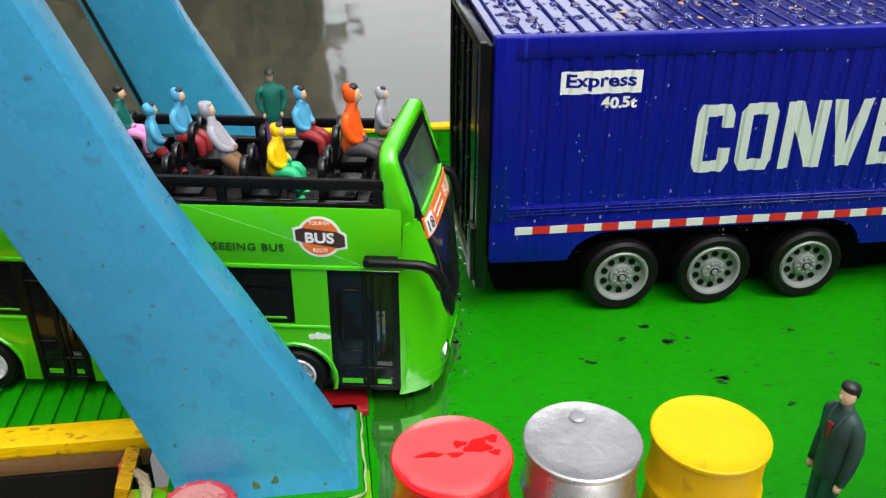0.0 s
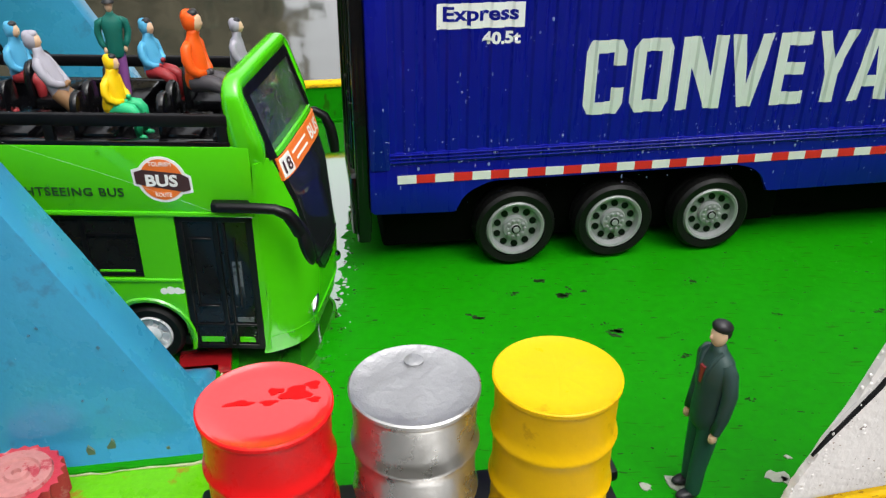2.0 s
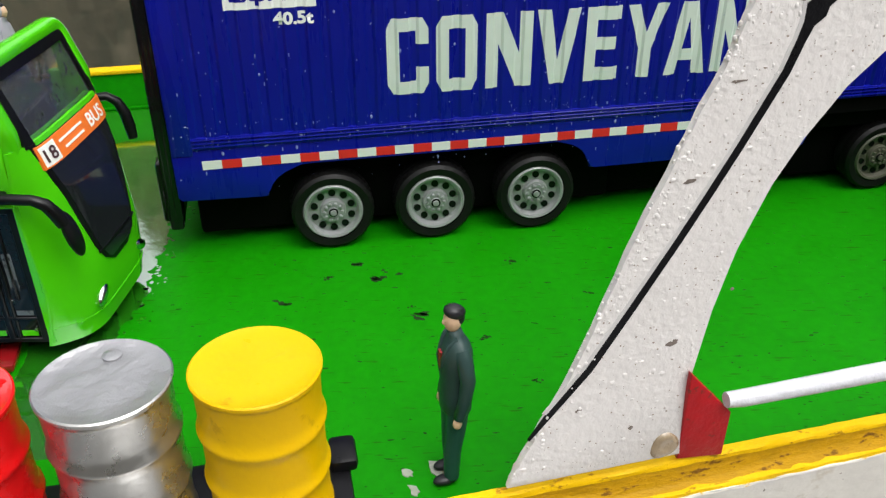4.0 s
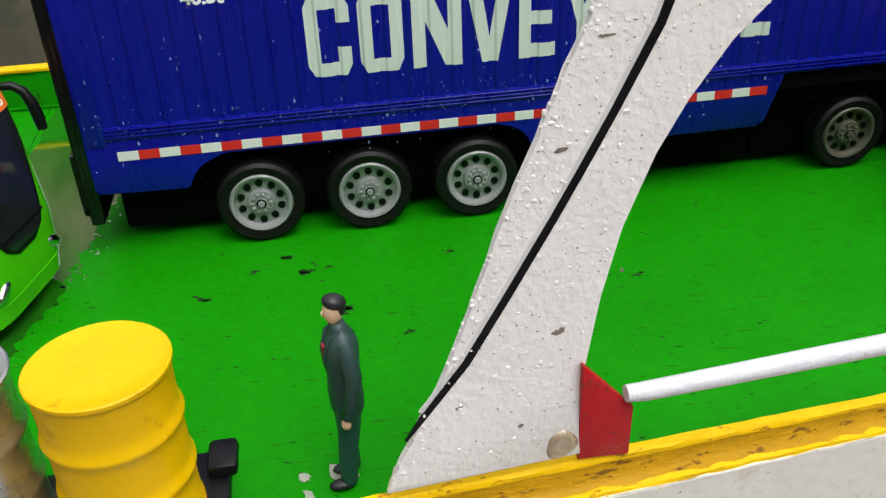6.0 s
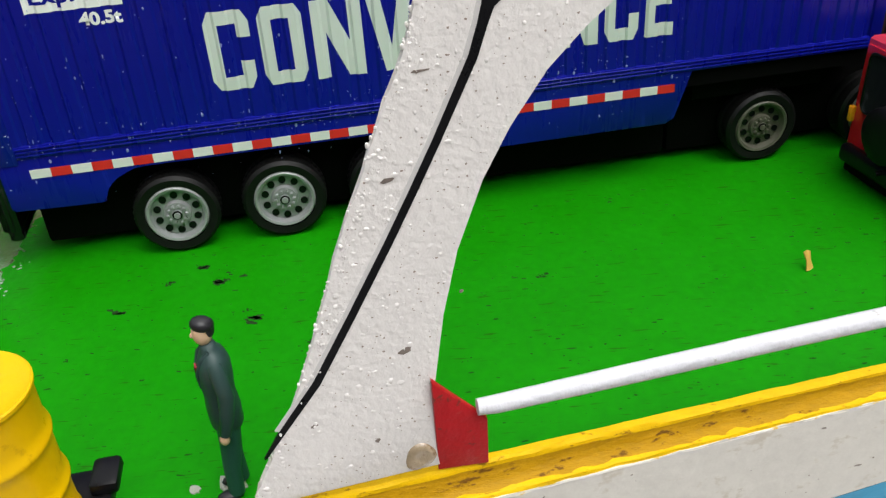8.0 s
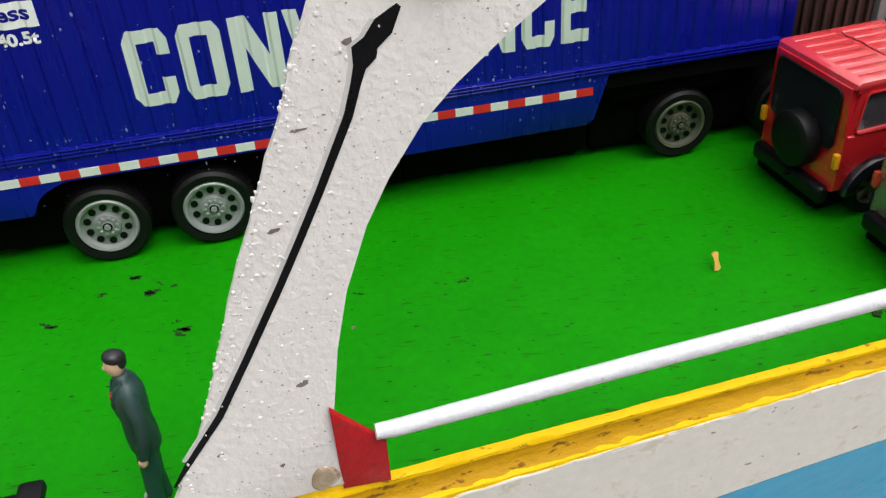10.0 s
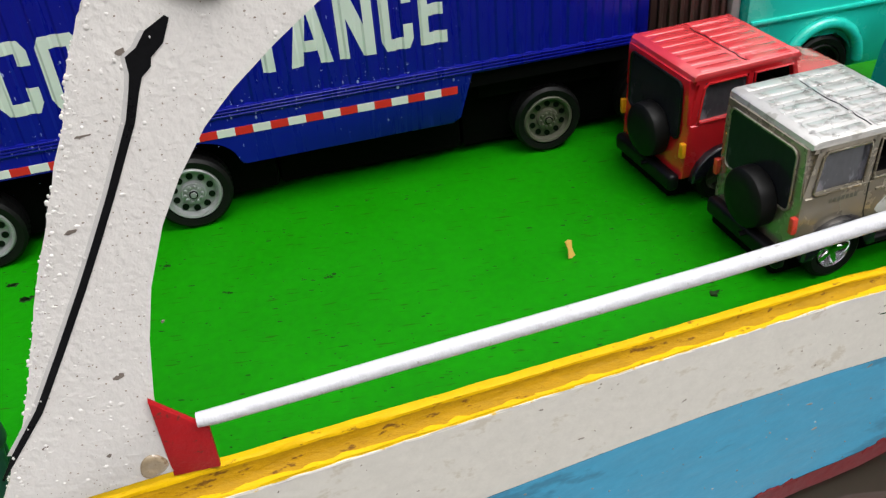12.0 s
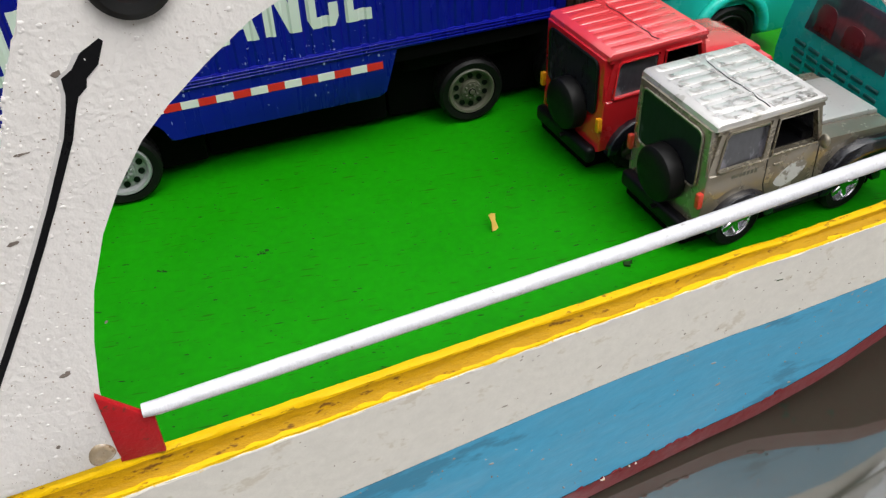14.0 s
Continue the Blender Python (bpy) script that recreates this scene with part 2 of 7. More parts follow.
M_LIDRED = paint("wet_red_lid", (0.60, 0.006, 0.008), 0.18, vary=0.12, coat=0.7, spec=0.8, bump=0.012, grain=120, rough_vary=0.08)
M_LIDRED.node_tree.nodes["Principled BSDF"].inputs["IOR"].default_value = 1.6
M_LIDDRY = paint("dry_red_lid", (0.54, 0.003, 0.004), 0.5, vary=0.12, spec=0.1)
M_LIDSILVER = paint("dented_silver_lid", (0.36, 0.36, 0.37), 0.36, metal=0.65, vary=0.45, bump=0.16, grain=75, coat=0.25)
M_CAPFADE = paint("chalky_pink_dirt", (0.40, 0.16, 0.15), 0.7, vary=0.5, bump=0.03, stain=(0.32, 0.03, 0.045), stain_at=0.5, stain_scale=200)
M_CAPRED = paint("faded_pink_red_plastic", (0.38, 0.022, 0.04), 0.5, vary=0.25, bump=0.03, stain=(0.48, 0.18, 0.18), stain_at=0.60)


# ---- building helpers (all in centimetres) ----
def thing(name, x=0.0, y=0.0, z=0.0, rz=0.0, label="", category="", group="", kind=""):
    ob = new(name)
    ob.matrix_basis = pose(x * K, y * K, z * K, 0, 0, rz)
    ob.empty_display_size = 0.005
    return tagged(ob, label, category, group, kind)


def part(name, bm, material, parent, label="", smooth=38, at=None):
    """Links a bmesh as one mesh object under a thing or a part. at: a pose for the part, in its parent's space."""
    bmesh.ops.recalc_face_normals(bm, faces=bm.faces)
    bm.transform(Matrix.Scale(K, 4))
    me = bpy.data.meshes.new(name)
    bm.to_mesh(me)
    bm.free()
    for m in material if isinstance(material, (list, tuple)) else (material,):
        me.materials.append(m)
    if smooth:
        me.polygons.foreach_set("use_smooth", [True] * len(me.polygons))
        me.set_sharp_from_angle(angle=radians(smooth))
    ob = new(name, me)
    if parent:
        ob.parent = parent
    if at is not None:
        ob.matrix_basis = at
    if label:
        ob["label"] = label
    return ob


def again(ob, parent, m, name=None):
    """Another object on the same mesh."""
    o = new(name or ob.name.split(".")[0], ob.data)
    o.parent, o.matrix_basis = parent, m
    if "label" in ob:
        o["label"] = ob["label"]
    return o


def at(x=0.0, y=0.0, z=0.0, rx=0.0, ry=0.0, rz=0.0):
    return pose(x * K, y * K, z * K, rx, ry, rz)


def box(bm, x0, x1, y0, y1, z0, z1, bevel=0.0, seg=2, m=None):
    r = bmesh.ops.create_cube(bm, size=1)
    vs = r["verts"]
    for v in vs:
        v.co = Vector(((x0 + x1) / 2 + v.co.x * (x1 - x0), (y0 + y1) / 2 + v.co.y * (y1 - y0), (z0 + z1) / 2 + v.co.z * (z1 - z0)))
    if bevel:
        es = list({e for v in vs for e in v.link_edges})
        r = bmesh.ops.bevel(bm, geom=es, offset=bevel, segments=seg, profile=0.5, affect="EDGES")
        vs = r["verts"]
    if m is not None:
        bmesh.ops.transform(bm, matrix=m, verts=list({v for v in vs}))
    return vs


def prism(bm, pts, axis, a, b, bevel=0.0, mi=0):
    """A flat outline pulled out along an axis: pts are (x, z) for "y", (y, z) for "x", (x, y) for "z"."""
    put = {"y": lambda p, w: (p[0], w, p[1]), "x": lambda p, w: (w, p[0], p[1]), "z": lambda p, w: (p[0], p[1], w)}[axis]
    lo, hi = [bm.verts.new(put(p, a)) for p in pts], [bm.verts.new(put(p, b)) for p in pts]
    fs = [bm.faces.new(lo), bm.faces.new(list(reversed(hi)))]
    n = len(pts)
    fs += [bm.faces.new((lo[i], hi[i], hi[(i + 1) % n], lo[(i + 1) % n])) for i in range(n)]
    for f in fs:
        f.material_index = mi
    if bevel:
        bmesh.ops.bevel(bm, geom=[e for e in fs[0].edges] + [e for e in fs[1].edges], offset=bevel, segments=2, profile=0.5, affect="EDGES")
    return fs


def tube(bm, pts, r, n=8, caps=True, mi=0):
    """A round bar along a line of points; r is one radius or one for each point."""
    pts = [Vector(p) for p in pts]
    rs = r if isinstance(r, (list, tuple)) else [r] * len(pts)
    rings, side = [], None
    for i, p in enumerate(pts):
        way = (pts[min(i + 1, len(pts) - 1)] - pts[max(i - 1, 0)]).normalized()
        if side is None:
            side = way.orthogonal().normalized()
        side = (side - way * side.dot(way)).normalized()
        up = way.cross(side)
        rings.append([bm.verts.new(p + rs[i] * (math.cos(2 * math.pi * k / n) * side + math.sin(2 * math.pi * k / n) * up)) for k in range(n)])
    fs = []
    for a, b in zip(rings, rings[1:]):
        fs += [bm.faces.new((a[k], a[(k + 1) % n], b[(k + 1) % n], b[k])) for k in range(n)]
    if caps:
        fs += [bm.faces.new(list(reversed(rings[0]))), bm.faces.new(rings[-1])]
    for f in fs:
        f.material_index = mi
    return fs


def lathe(bm, profile, n=32, axis="z", c=(0, 0, 0), mi=0):
    """A profile of (radius, height) turned about an axis through c."""
    rings = []
    for r, h in profile:
        ring = []
        for k in range(n if r > 1e-6 else 1):
            u, v = r * math.cos(2 * math.pi * k / n), r * math.sin(2 * math.pi * k / n)
            p = {"z": (u, v, h), "y": (u, h, v), "x": (h, u, v)}[axis]
            ring.append(bm.verts.new(Vector(c) + Vector(p)))
        rings.append(ring)
    for a, b in zip(rings, rings[1:]):
        for k in range(n):
            q = [a[k % len(a)], a[(k + 1) % len(a)], b[(k + 1) % len(b)], b[k % len(b)]]
            q = [v for i, v in enumerate(q) if v not in q[:i]]
            if len(q) > 2:
                bm.faces.new(q).material_index = mi


def ball(bm, c, r, u=12, v=8, mi=0, m=None):
    r = r if isinstance(r, (list, tuple)) else (r, r, r)
    mat4 = Matrix.Translation(c) @ (m or Matrix()) @ Matrix.Diagonal((*r, 1))
    for q in bmesh.ops.create_uvsphere(bm, u_segments=u, v_segments=v, radius=1, matrix=mat4)["verts"]:
        for f in q.link_faces:
            f.material_index = mi


def words(text, size, depth=0.01, bold=0.0, shear=0.0, space=1.0):
    """Lettering as a bmesh in its x-y plane, its left foot at the origin, its faces at z = depth."""
    cu = bpy.data.curves.new("words", "FONT")
    cu.body, cu.size, cu.extrude, cu.offset, cu.shear, cu.space_character = text, size, depth / 2, bold, shear, space
    cu.resolution_u = 3
    ob = bpy.data.objects.new("words", cu)
    scene.collection.objects.link(ob)
    bpy.context.view_layer.update()
    me = bpy.data.meshes.new_from_object(ob.evaluated_get(bpy.context.evaluated_depsgraph_get()))
    bm = bmesh.new()
    bm.from_mesh(me)
    bpy.data.objects.remove(ob)
    bpy.data.curves.remove(cu)
    bpy.data.meshes.remove(me)
    for f in bm.faces:
        f.material_index = 0
    return bm


def fit_words(bm, x0, z0, width, height, y=0.0, upright=True):
    """Lays lettering onto a wall that faces -y, filling the given width and height."""
    xs, ys = [v.co.x for v in bm.verts], [v.co.y for v in bm.verts]
    sx, sy = width / (max(xs) - min(xs)), height / (max(ys) - min(ys))
    x1, y1 = min(xs), min(ys)
    for v in bm.verts:
        v.co = Vector((x0 + (v.co.x - x1) * sx, y - v.co.z, z0 + (v.co.y - y1) * sy))
    return bm


def blob_patch(bm, x, y, z, r, seed, stretch=1.0, n=11, turn=0.0, h=0.008):
    """A small ragged flake lying on a level surface."""
    rnd = random.Random(seed)
    ring = []
    for k in range(n):
        a = 2 * math.pi * k / n
        q = r * rnd.uniform(0.45, 1.15)
        u, v = q * math.cos(a) * stretch, q * math.sin(a)
        ring.append((x + u * math.cos(turn) - v * math.sin(turn), y + u * math.sin(turn) + v * math.cos(turn)))
    prism(bm, ring, "z", z, z + h)


def drops(bm, spots, flat=0.45):
    """Water drops: low domes on a level surface."""
    for x, y, z, r in spots:
        lathe(bm, [(r, 0), (r * 0.92, r * flat * 0.45), (r * 0.62, r * flat * 0.85), (0, r * flat)], 8, "z", (x, y, z))

# ================= water and surroundings =================
bm = bmesh.new()
bmesh.ops.create_grid(bm, x_segments=2, y_segments=2, size=6000)
bmesh.ops.translate(bm, verts=bm.verts, vec=(0, 0, -5.2))
tagged(part("water", bm, M_WATER, None, smooth=0), "murky grey-brown pond water around the model boat", "water", kind="structure")

M_BANK = paint("dark_far_bank", (0.12, 0.098, 0.052), 0.9, vary=0.5, grain=8, stain_scale=3, stain=(0.03, 0.045, 0.018), stain_at=0.52)
rnd = random.Random(3)
bm = bmesh.new()


def bank(x0, y0, x1, y1, h):
    """A ragged dark thicket along the shore: a bumpy slope grown over with clumps of leaves."""
    n, m = 40, 8
    d = Vector((x1 - x0, y1 - y0, 0)).normalized()
    out = Vector((d.y, -d.x, 0))
    if out.dot(Vector((x0 + x1, y0 + y1, 0))) < 0:
        out = -out
    grid = []
    for j in range(m + 1):
        row = []
        for i in range(n + 1):
            p = Vector((x0 + (x1 - x0) * i / n, y0 + (y1 - y0) * i / n, 0))
            t = j / m
            top = h * (1 + 0.14 * math.sin(i * 0.9) + 0.09 * math.sin(i * 2.3 + 1))
            p += out * (30 * t * t + rnd.uniform(-9, 9)) + d * rnd.uniform(-4, 4)
            row.append(bm.verts.new((p.x, p.y, -6 + (top + 6) * t + rnd.uniform(-6, 6) * t)))
        grid.append(row)
    for a, b in zip(grid, grid[1:]):
        for i in range(n):
            bm.faces.new((a[i], a[i + 1], b[i + 1], b[i]))
    for k in range(420):
        i, j = rnd.randrange(n + 1), rnd.randrange(1, m + 1)
        c, r = grid[j][i].co.copy(), rnd.uniform(6, 16)
        for q in range(9):
            p = c + Vector((rnd.gauss(0, 0.6), rnd.gauss(0, 0.6), rnd.gauss(0, 0.6))) * r
            u = Vector((rnd.uniform(-1, 1), rnd.uniform(-1, 1), rnd.uniform(-1, 1))).normalized()
            v, w = u.orthogonal().normalized(), rnd.uniform(2.5, 6)
            bm.faces.new([bm.verts.new(p + u * w * a + v * w * 0.55 * e) for a, e in ((-1, 0), (0, -1), (1, 0), (0, 1))])


# two far banks, known from reflections in the water and the truck roof
bank(-420, 310, -8, 310, 190)
bank(118, 310, 420, 310, 175)
# three unseen banks, added to block low sky light at the sides and behind
bank(-330, -330, -330, 300, 220)
bank(-330, -330, 330, -330, 250)
bank(400, -330, 400, 300, 330)
tagged(part("backdrop", bm, M_BANK, None, smooth=0), "dark thicket on the pond's banks, on three sides unseen and added to block light", "backdrop", kind="structure")

# ================= the model ferry =================
ferry = thing("model_ferry", 0, 0, -5.2, label="green, blue, white and yellow painted wooden model ferry", category="model boat")
DOWN = Matrix.Translation((0, 0, 5.2 * K))


def fpart(name, bm, material, parent=None, label="", smooth=38):
    return part(name, bm, material, parent or ferry, label, smooth, DOWN if parent is None else None)


def top_z(x):
    """Height of the near gunwale."""
    return float(np.interp(x, [-11, -6.5, 0, 4.5, 18, 20, 24, 32], [0.43, 0.72, 1.16, 1.44, 0.70, 0.80, 1.04, 1.5]))


def side_y(x):
    """How far the near side has drawn in towards the bow."""
    return float(np.interp(x, [-11, 4.2, 5, 6, 8, 12, 17, 18.5, 20.5, 22, 24, 27, 32], [-0.25, -0.25, -0.20, -0.09, 0.12, 0.54, 1.06, 1.13, 1.16, 1.24, 1.58, 2.5, 5.5]))


bm = bmesh.new()
outline = [(-6.48, -9.29)] + [(x, -9.04 + side_y(x)) for x in (4.2, 6, 8, 12, 17, 20.5, 24, 27)] + [(29.5, -4.4), (31, 0.3), (28, 6.1), (24, 8.7), (19, 9.8), (-6.48, 9.8)]
prism(bm, outline, "z", -0.6, 0.0)
deck = fpart("deck", bm, M_DECK, label="wet glossy green painted deck with fine cracks", smooth=0)
bm = bmesh.new()
prism(bm, [(-11.0, -9.15), (-6.5, -9.15), (-6.5, -5.15), (-11.0, -5.15)], "z", -0.5, 0.12, 0.03)
fpart("side_deck", bm, M_SIDEDECK, label="stained yellow-green side deck")
bm = bmesh.new()
prism(bm, [(-7.7, -5.1), (-6.5, -5.1), (-6.5, 9.8), (-7.7, 9.8)], "z", -0.5, 0.0)
fpart("threshold", bm, M_DECK)
bm = bmesh.new()
box(bm, -7.45, -6.42, -3.45, -2.6, 0.0, 0.17, 0.05)
fpart("hinge_plate", bm, M_HINGE, label="wet glossy red hinge block")

# stern ramp with its ribs
bm = bmesh.new()
box(bm, -30, -7.75, -3.3, 3.9, -0.35, 0.0, 0.03)
ramp = fpart("ramp", bm, M_DECK, label="green ribbed loading ramp")
bm = bmesh.new()
box(bm, -0.11, 0.11, -3.25, 3.85, 0, 0.1, 0.04)
rib = part("rib", bm, M_DECK, ramp, at=at(-8.1, 0, 0))
for i in range(1, 48):
    again(rib, ramp, at(-8.1 - 0.45 * i, 0, 0))
bm = bmesh.new()
prism(bm, [(-30, 0.06), (-10.78, 0.06), (-10.75, 0.1), (-10.9, 0.38), (-30, 0.38)], "y", -4.0, -3.34, 0.05)
ramp_edge = fpart("ramp_edge", bm, M_YELLOW, label="yellow painted ramp edge beam with dark chips")
bm = bmesh.new()
prism(bm, [(-30, -0.35), (-10.9, -0.35), (-10.78, 0.07), (-30, 0.07)], "y", -3.985, -3.36, 0.03)
part("chipped_underside", bm, M_RUST, ramp_edge, "brown chipped lower edge")
bm = bmesh.new()
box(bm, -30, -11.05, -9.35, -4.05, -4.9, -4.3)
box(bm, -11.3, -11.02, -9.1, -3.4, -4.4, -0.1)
# unseen side walls, added to keep light out of the well
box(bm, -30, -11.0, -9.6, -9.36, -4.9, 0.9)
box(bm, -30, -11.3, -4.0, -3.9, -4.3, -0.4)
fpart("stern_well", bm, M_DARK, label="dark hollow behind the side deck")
bm = bmesh.new()
prism(bm, [(-11.75, -1.6), (-11.45, -1.6), (-10.95, 0.25), (-11.2, 0.32)], "y", -5.3, -4.15, 0.03)
fpart("stern_strip", bm, M_YELLOWDIRT)

# near side of the hull in its painted bands
def shrink(x):
    return float(np.interp(x, [-11, 0, 4.5, 12, 18, 24], [1.17, 1.16, 0.96, 0.69, 0.47, 0.42]))


def skin(name, rows, material, label):
    """A band of the near side: rows are functions of x giving (y, z)."""
    bm = bmesh.new()
    xs = [-11 + 0.75 * i for i in range(58)]
    grid = [[bm.verts.new((x, *row(x))) for x in xs] for row in rows]
    for a, b in zip(grid, grid[1:]):
        for i in range(len(xs) - 1):
            bm.faces.new((a[i], a[i + 1], b[i + 1], b[i]))
    back = [bm.verts.new((v.co.x, v.co.y + 0.35, v.co.z)) for v in grid[-1]]
    for i in range(len(xs) - 1):
        bm.faces.new((grid[-1][i], grid[-1][i + 1], back[i + 1], back[i]))
    return fpart(name, bm, material, label=label)


def z_blue(x):
    return float(np.interp(x, [-11, 4.5, 8, 12, 14, 18, 20, 22, 24, 34], [-1.25, -1.06, -1.09, -1.04, -1.05, -1.26, -1.12, -0.99, -0.82, 0.2]))


def z_red(x):
    return float(np.interp(x, [-11, 6, 8, 14, 18, 20, 22, 24, 34], [-4.4, -4.45, -4.65, -4.43, -4.23, -3.62, -2.72, -1.89, -0.4]))


skin("white_strake", [lambda x: (-9.44 + side_y(x), top_z(x) - 0.49 * shrink(x)), lambda x: (-9.60 + side_y(x), z_blue(x))], M_HULLWHITE, "off-white weathered upper side planking")
skin("blue_strake", [lambda x: (-9.605 + side_y(x), z_blue(x)), lambda x: (-9.58 + side_y(x), z_red(x))], M_HULLBLUE, "sky blue painted side band")
skin("red_bottom", [lambda x: (-9.60 + side_y(x), z_red(x) + 0.02), lambda x: (-9.57 + side_y(x), z_red(x) - 0.55), lambda x: (-9.2 + side_y(x), z_red(x) - 0.95),
                    lambda x: (-7.5 + side_y(x), min(-5.0, z_red(x) - 1.9))], M_HULLRED, "dull red bottom paint at the waterline")


M_EDGEWHITE = paint("brush_edge_white", (0.74, 0.70, 0.60), 0.5, vary=0.08, bump=0.03, grain=500, stain=(0.70, 0.45, 0.02), stain_at=0.55, stain_scale=260)


def rail_band(name, prof, material, label, jitter=0.0, seed=1):
    """A moulding along the near gunwale: prof is a closed outline of (y, z) below the rail's top."""
    rnd = random.Random(seed)
    bm = bmesh.new()
    xs = [-6.5 + 0.25 * i for i in range(120)]
    rings = [[bm.verts.new((x, y + side_y(x) + rnd.uniform(-jitter, jitter), z + top_z(x) + rnd.uniform(-jitter, jitter))) for y, z in [(a, b * shrink(x)) for a, b in prof]] for x in xs]
    n = len(prof)
    for a, b in zip(rings, rings[1:]):
        for k in range(n):
            bm.faces.new((a[k], a[(k + 1) % n], b[(k + 1) % n], b[k]))
    bm.faces.new(rings[0])
    bm.faces.new(rings[-1])
    return fpart(name, bm, material, label=label)


rail_band("gunwale", [(-9.01, -0.03), (-9.04, 0.02), (-9.15, 0.02), (-9.19, -0.02), (-9.195, -0.09), (-9.03, -0.12)], M_YELLOW, "bright yellow gunwale cap", 0.008, 2)
rail_band("gunwale_groove", [(-9.04, -0.08), (-9.19, -0.085), (-9.195, -0.16), (-9.22, -0.28), (-9.29, -0.37), (-9.38, -0.415), (-9.04, -0.44)], M_YELLOWDIRT, "dirty ochre groove under the gunwale cap", 0.012, 3)
rail_band("gunwale_lip", [(-9.10, -0.40), (-9.37, -0.405), (-9.42, -0.425), (-9.435, -0.49), (-9.10, -0.52)], M_YELLOW, "yellow lower lip with a ragged white edge", 0.010, 4)
rail_band("gunwale_edge", [(-9.10, -0.47), (-9.437, -0.478), (-9.444, -0.50), (-9.446, -0.53), (-9.10, -0.55)], M_EDGEWHITE, "ragged white paint edge under the lip", 0.012, 5)
rail_band("inner_bulwark", [(-9.0, -0.06), (-9.07, -0.06), (-9.07, -3.2), (-9.0, -3.2)], M_DECK, "green inner bulwark")

# dirt specks and scratches on the near side
rnd = random.Random(77)
bm = bmesh.new()
for i in range(230):
    x = rnd.uniform(3.5, 24) if rnd.random() < 0.8 else rnd.uniform(14, 24)
    hi, lo = top_z(x) - 0.6 * shrink(x), z_red(x) + 0.05
    z = lo + (hi - lo) * rnd.random() ** 0.8
    zw = z_blue(x)
    y = -9.44 - 0.16 * (hi - z) / max(0.3, hi - zw) if z > zw else -9.603
    r, n = rnd.choice((0.007, 0.008, 0.01, 0.013, 0.02)), 6
    s, tl = rnd.choice((1, 1, 1.6, 3.5)), rnd.uniform(-0.2, 0.5)
    prism(bm, [(x + r * s * rnd.uniform(0.6, 1.2) * math.cos(6.283 * k / n), z + r * rnd.uniform(0.6, 1.2) * math.sin(6.283 * k / n) + tl * r * s * math.cos(6.283 * k / n)) for k in range(n)], "y", y - 0.012 + side_y(x), y + 0.05 + side_y(x))
M_HULLSPECK = paint("brown_grey_dirt", (0.24, 0.21, 0.18), 0.7, vary=0.6, grain=600)
fpart("dirt_specks", bm, M_HULLSPECK, label="brown-grey dirt specks", smooth=0)["kind"] = "stuff"

# flaked edge of the red paint
bm = bmesh.new()
for i in range(34):
    x = rnd.uniform(8, 21)
    z, r, n = z_red(x) + rnd.uniform(-0.06, 0.05), rnd.choice((0.02, 0.03, 0.05, 0.08)), 8
    prism(bm, [(x + r * 2.0 * rnd.uniform(0.5, 1.2) * math.cos(6.283 * k / n), z + r * rnd.uniform(0.5, 1.2) * math.sin(6.283 * k / n) + 0.31 * r * 2 * math.cos(6.283 * k / n)) for k in range(n)], "y", -9.618 + side_y(x), -9.5 + side_y(x))
fpart("paint_flakes", bm, M_HULLRED, label="flaked dull red paint", smooth=0)["kind"] = "stuff"
bm = bmesh.new()
for i in range(3):
    x = rnd.uniform(11, 19)
    z, r, n = z_red(x) + rnd.uniform(-0.12, 0.05), rnd.choice((0.015, 0.02, 0.03, 0.05)), 7
    prism(bm, [(x + r * 1.6 * rnd.uniform(0.5, 1.2) * math.cos(6.283 * k / n), z + r * rnd.uniform(0.5, 1.2) * math.sin(6.283 * k / n)) for k in range(n)], "y", -9.63 + side_y(x), -9.5 + side_y(x))
fpart("bare_spots", bm, M_EDGEWHITE, label="pale bare spots along the red paint", smooth=0)["kind"] = "stuff"

# far bulwark and hull
bm = bmesh.new()
box(bm, -11, 24, 9.8, 10.1, -4.8, 1.16, 0.03)
prism(bm, [(24, 8.7), (28, 6.1), (31, 0.3), (31.3, 0.3), (28.2, 6.3), (24, 10.1)], "z", -4.8, 1.16)
fpart("far_bulwark", bm, M_DECK, label="green far bulwark")
bm = bmesh.new()
box(bm, -11, 24, 9.74, 10.2, 1.16, 1.30, 0.05)
fpart("far_gunwale", bm, M_YELLOW, label="yellow far gunwale cap")
bm = bmesh.new()
box(bm, -11, 24, 9.70, 9.80, 0.0, 0.1, 0.03)
fpart("waterway", bm, M_DECK)


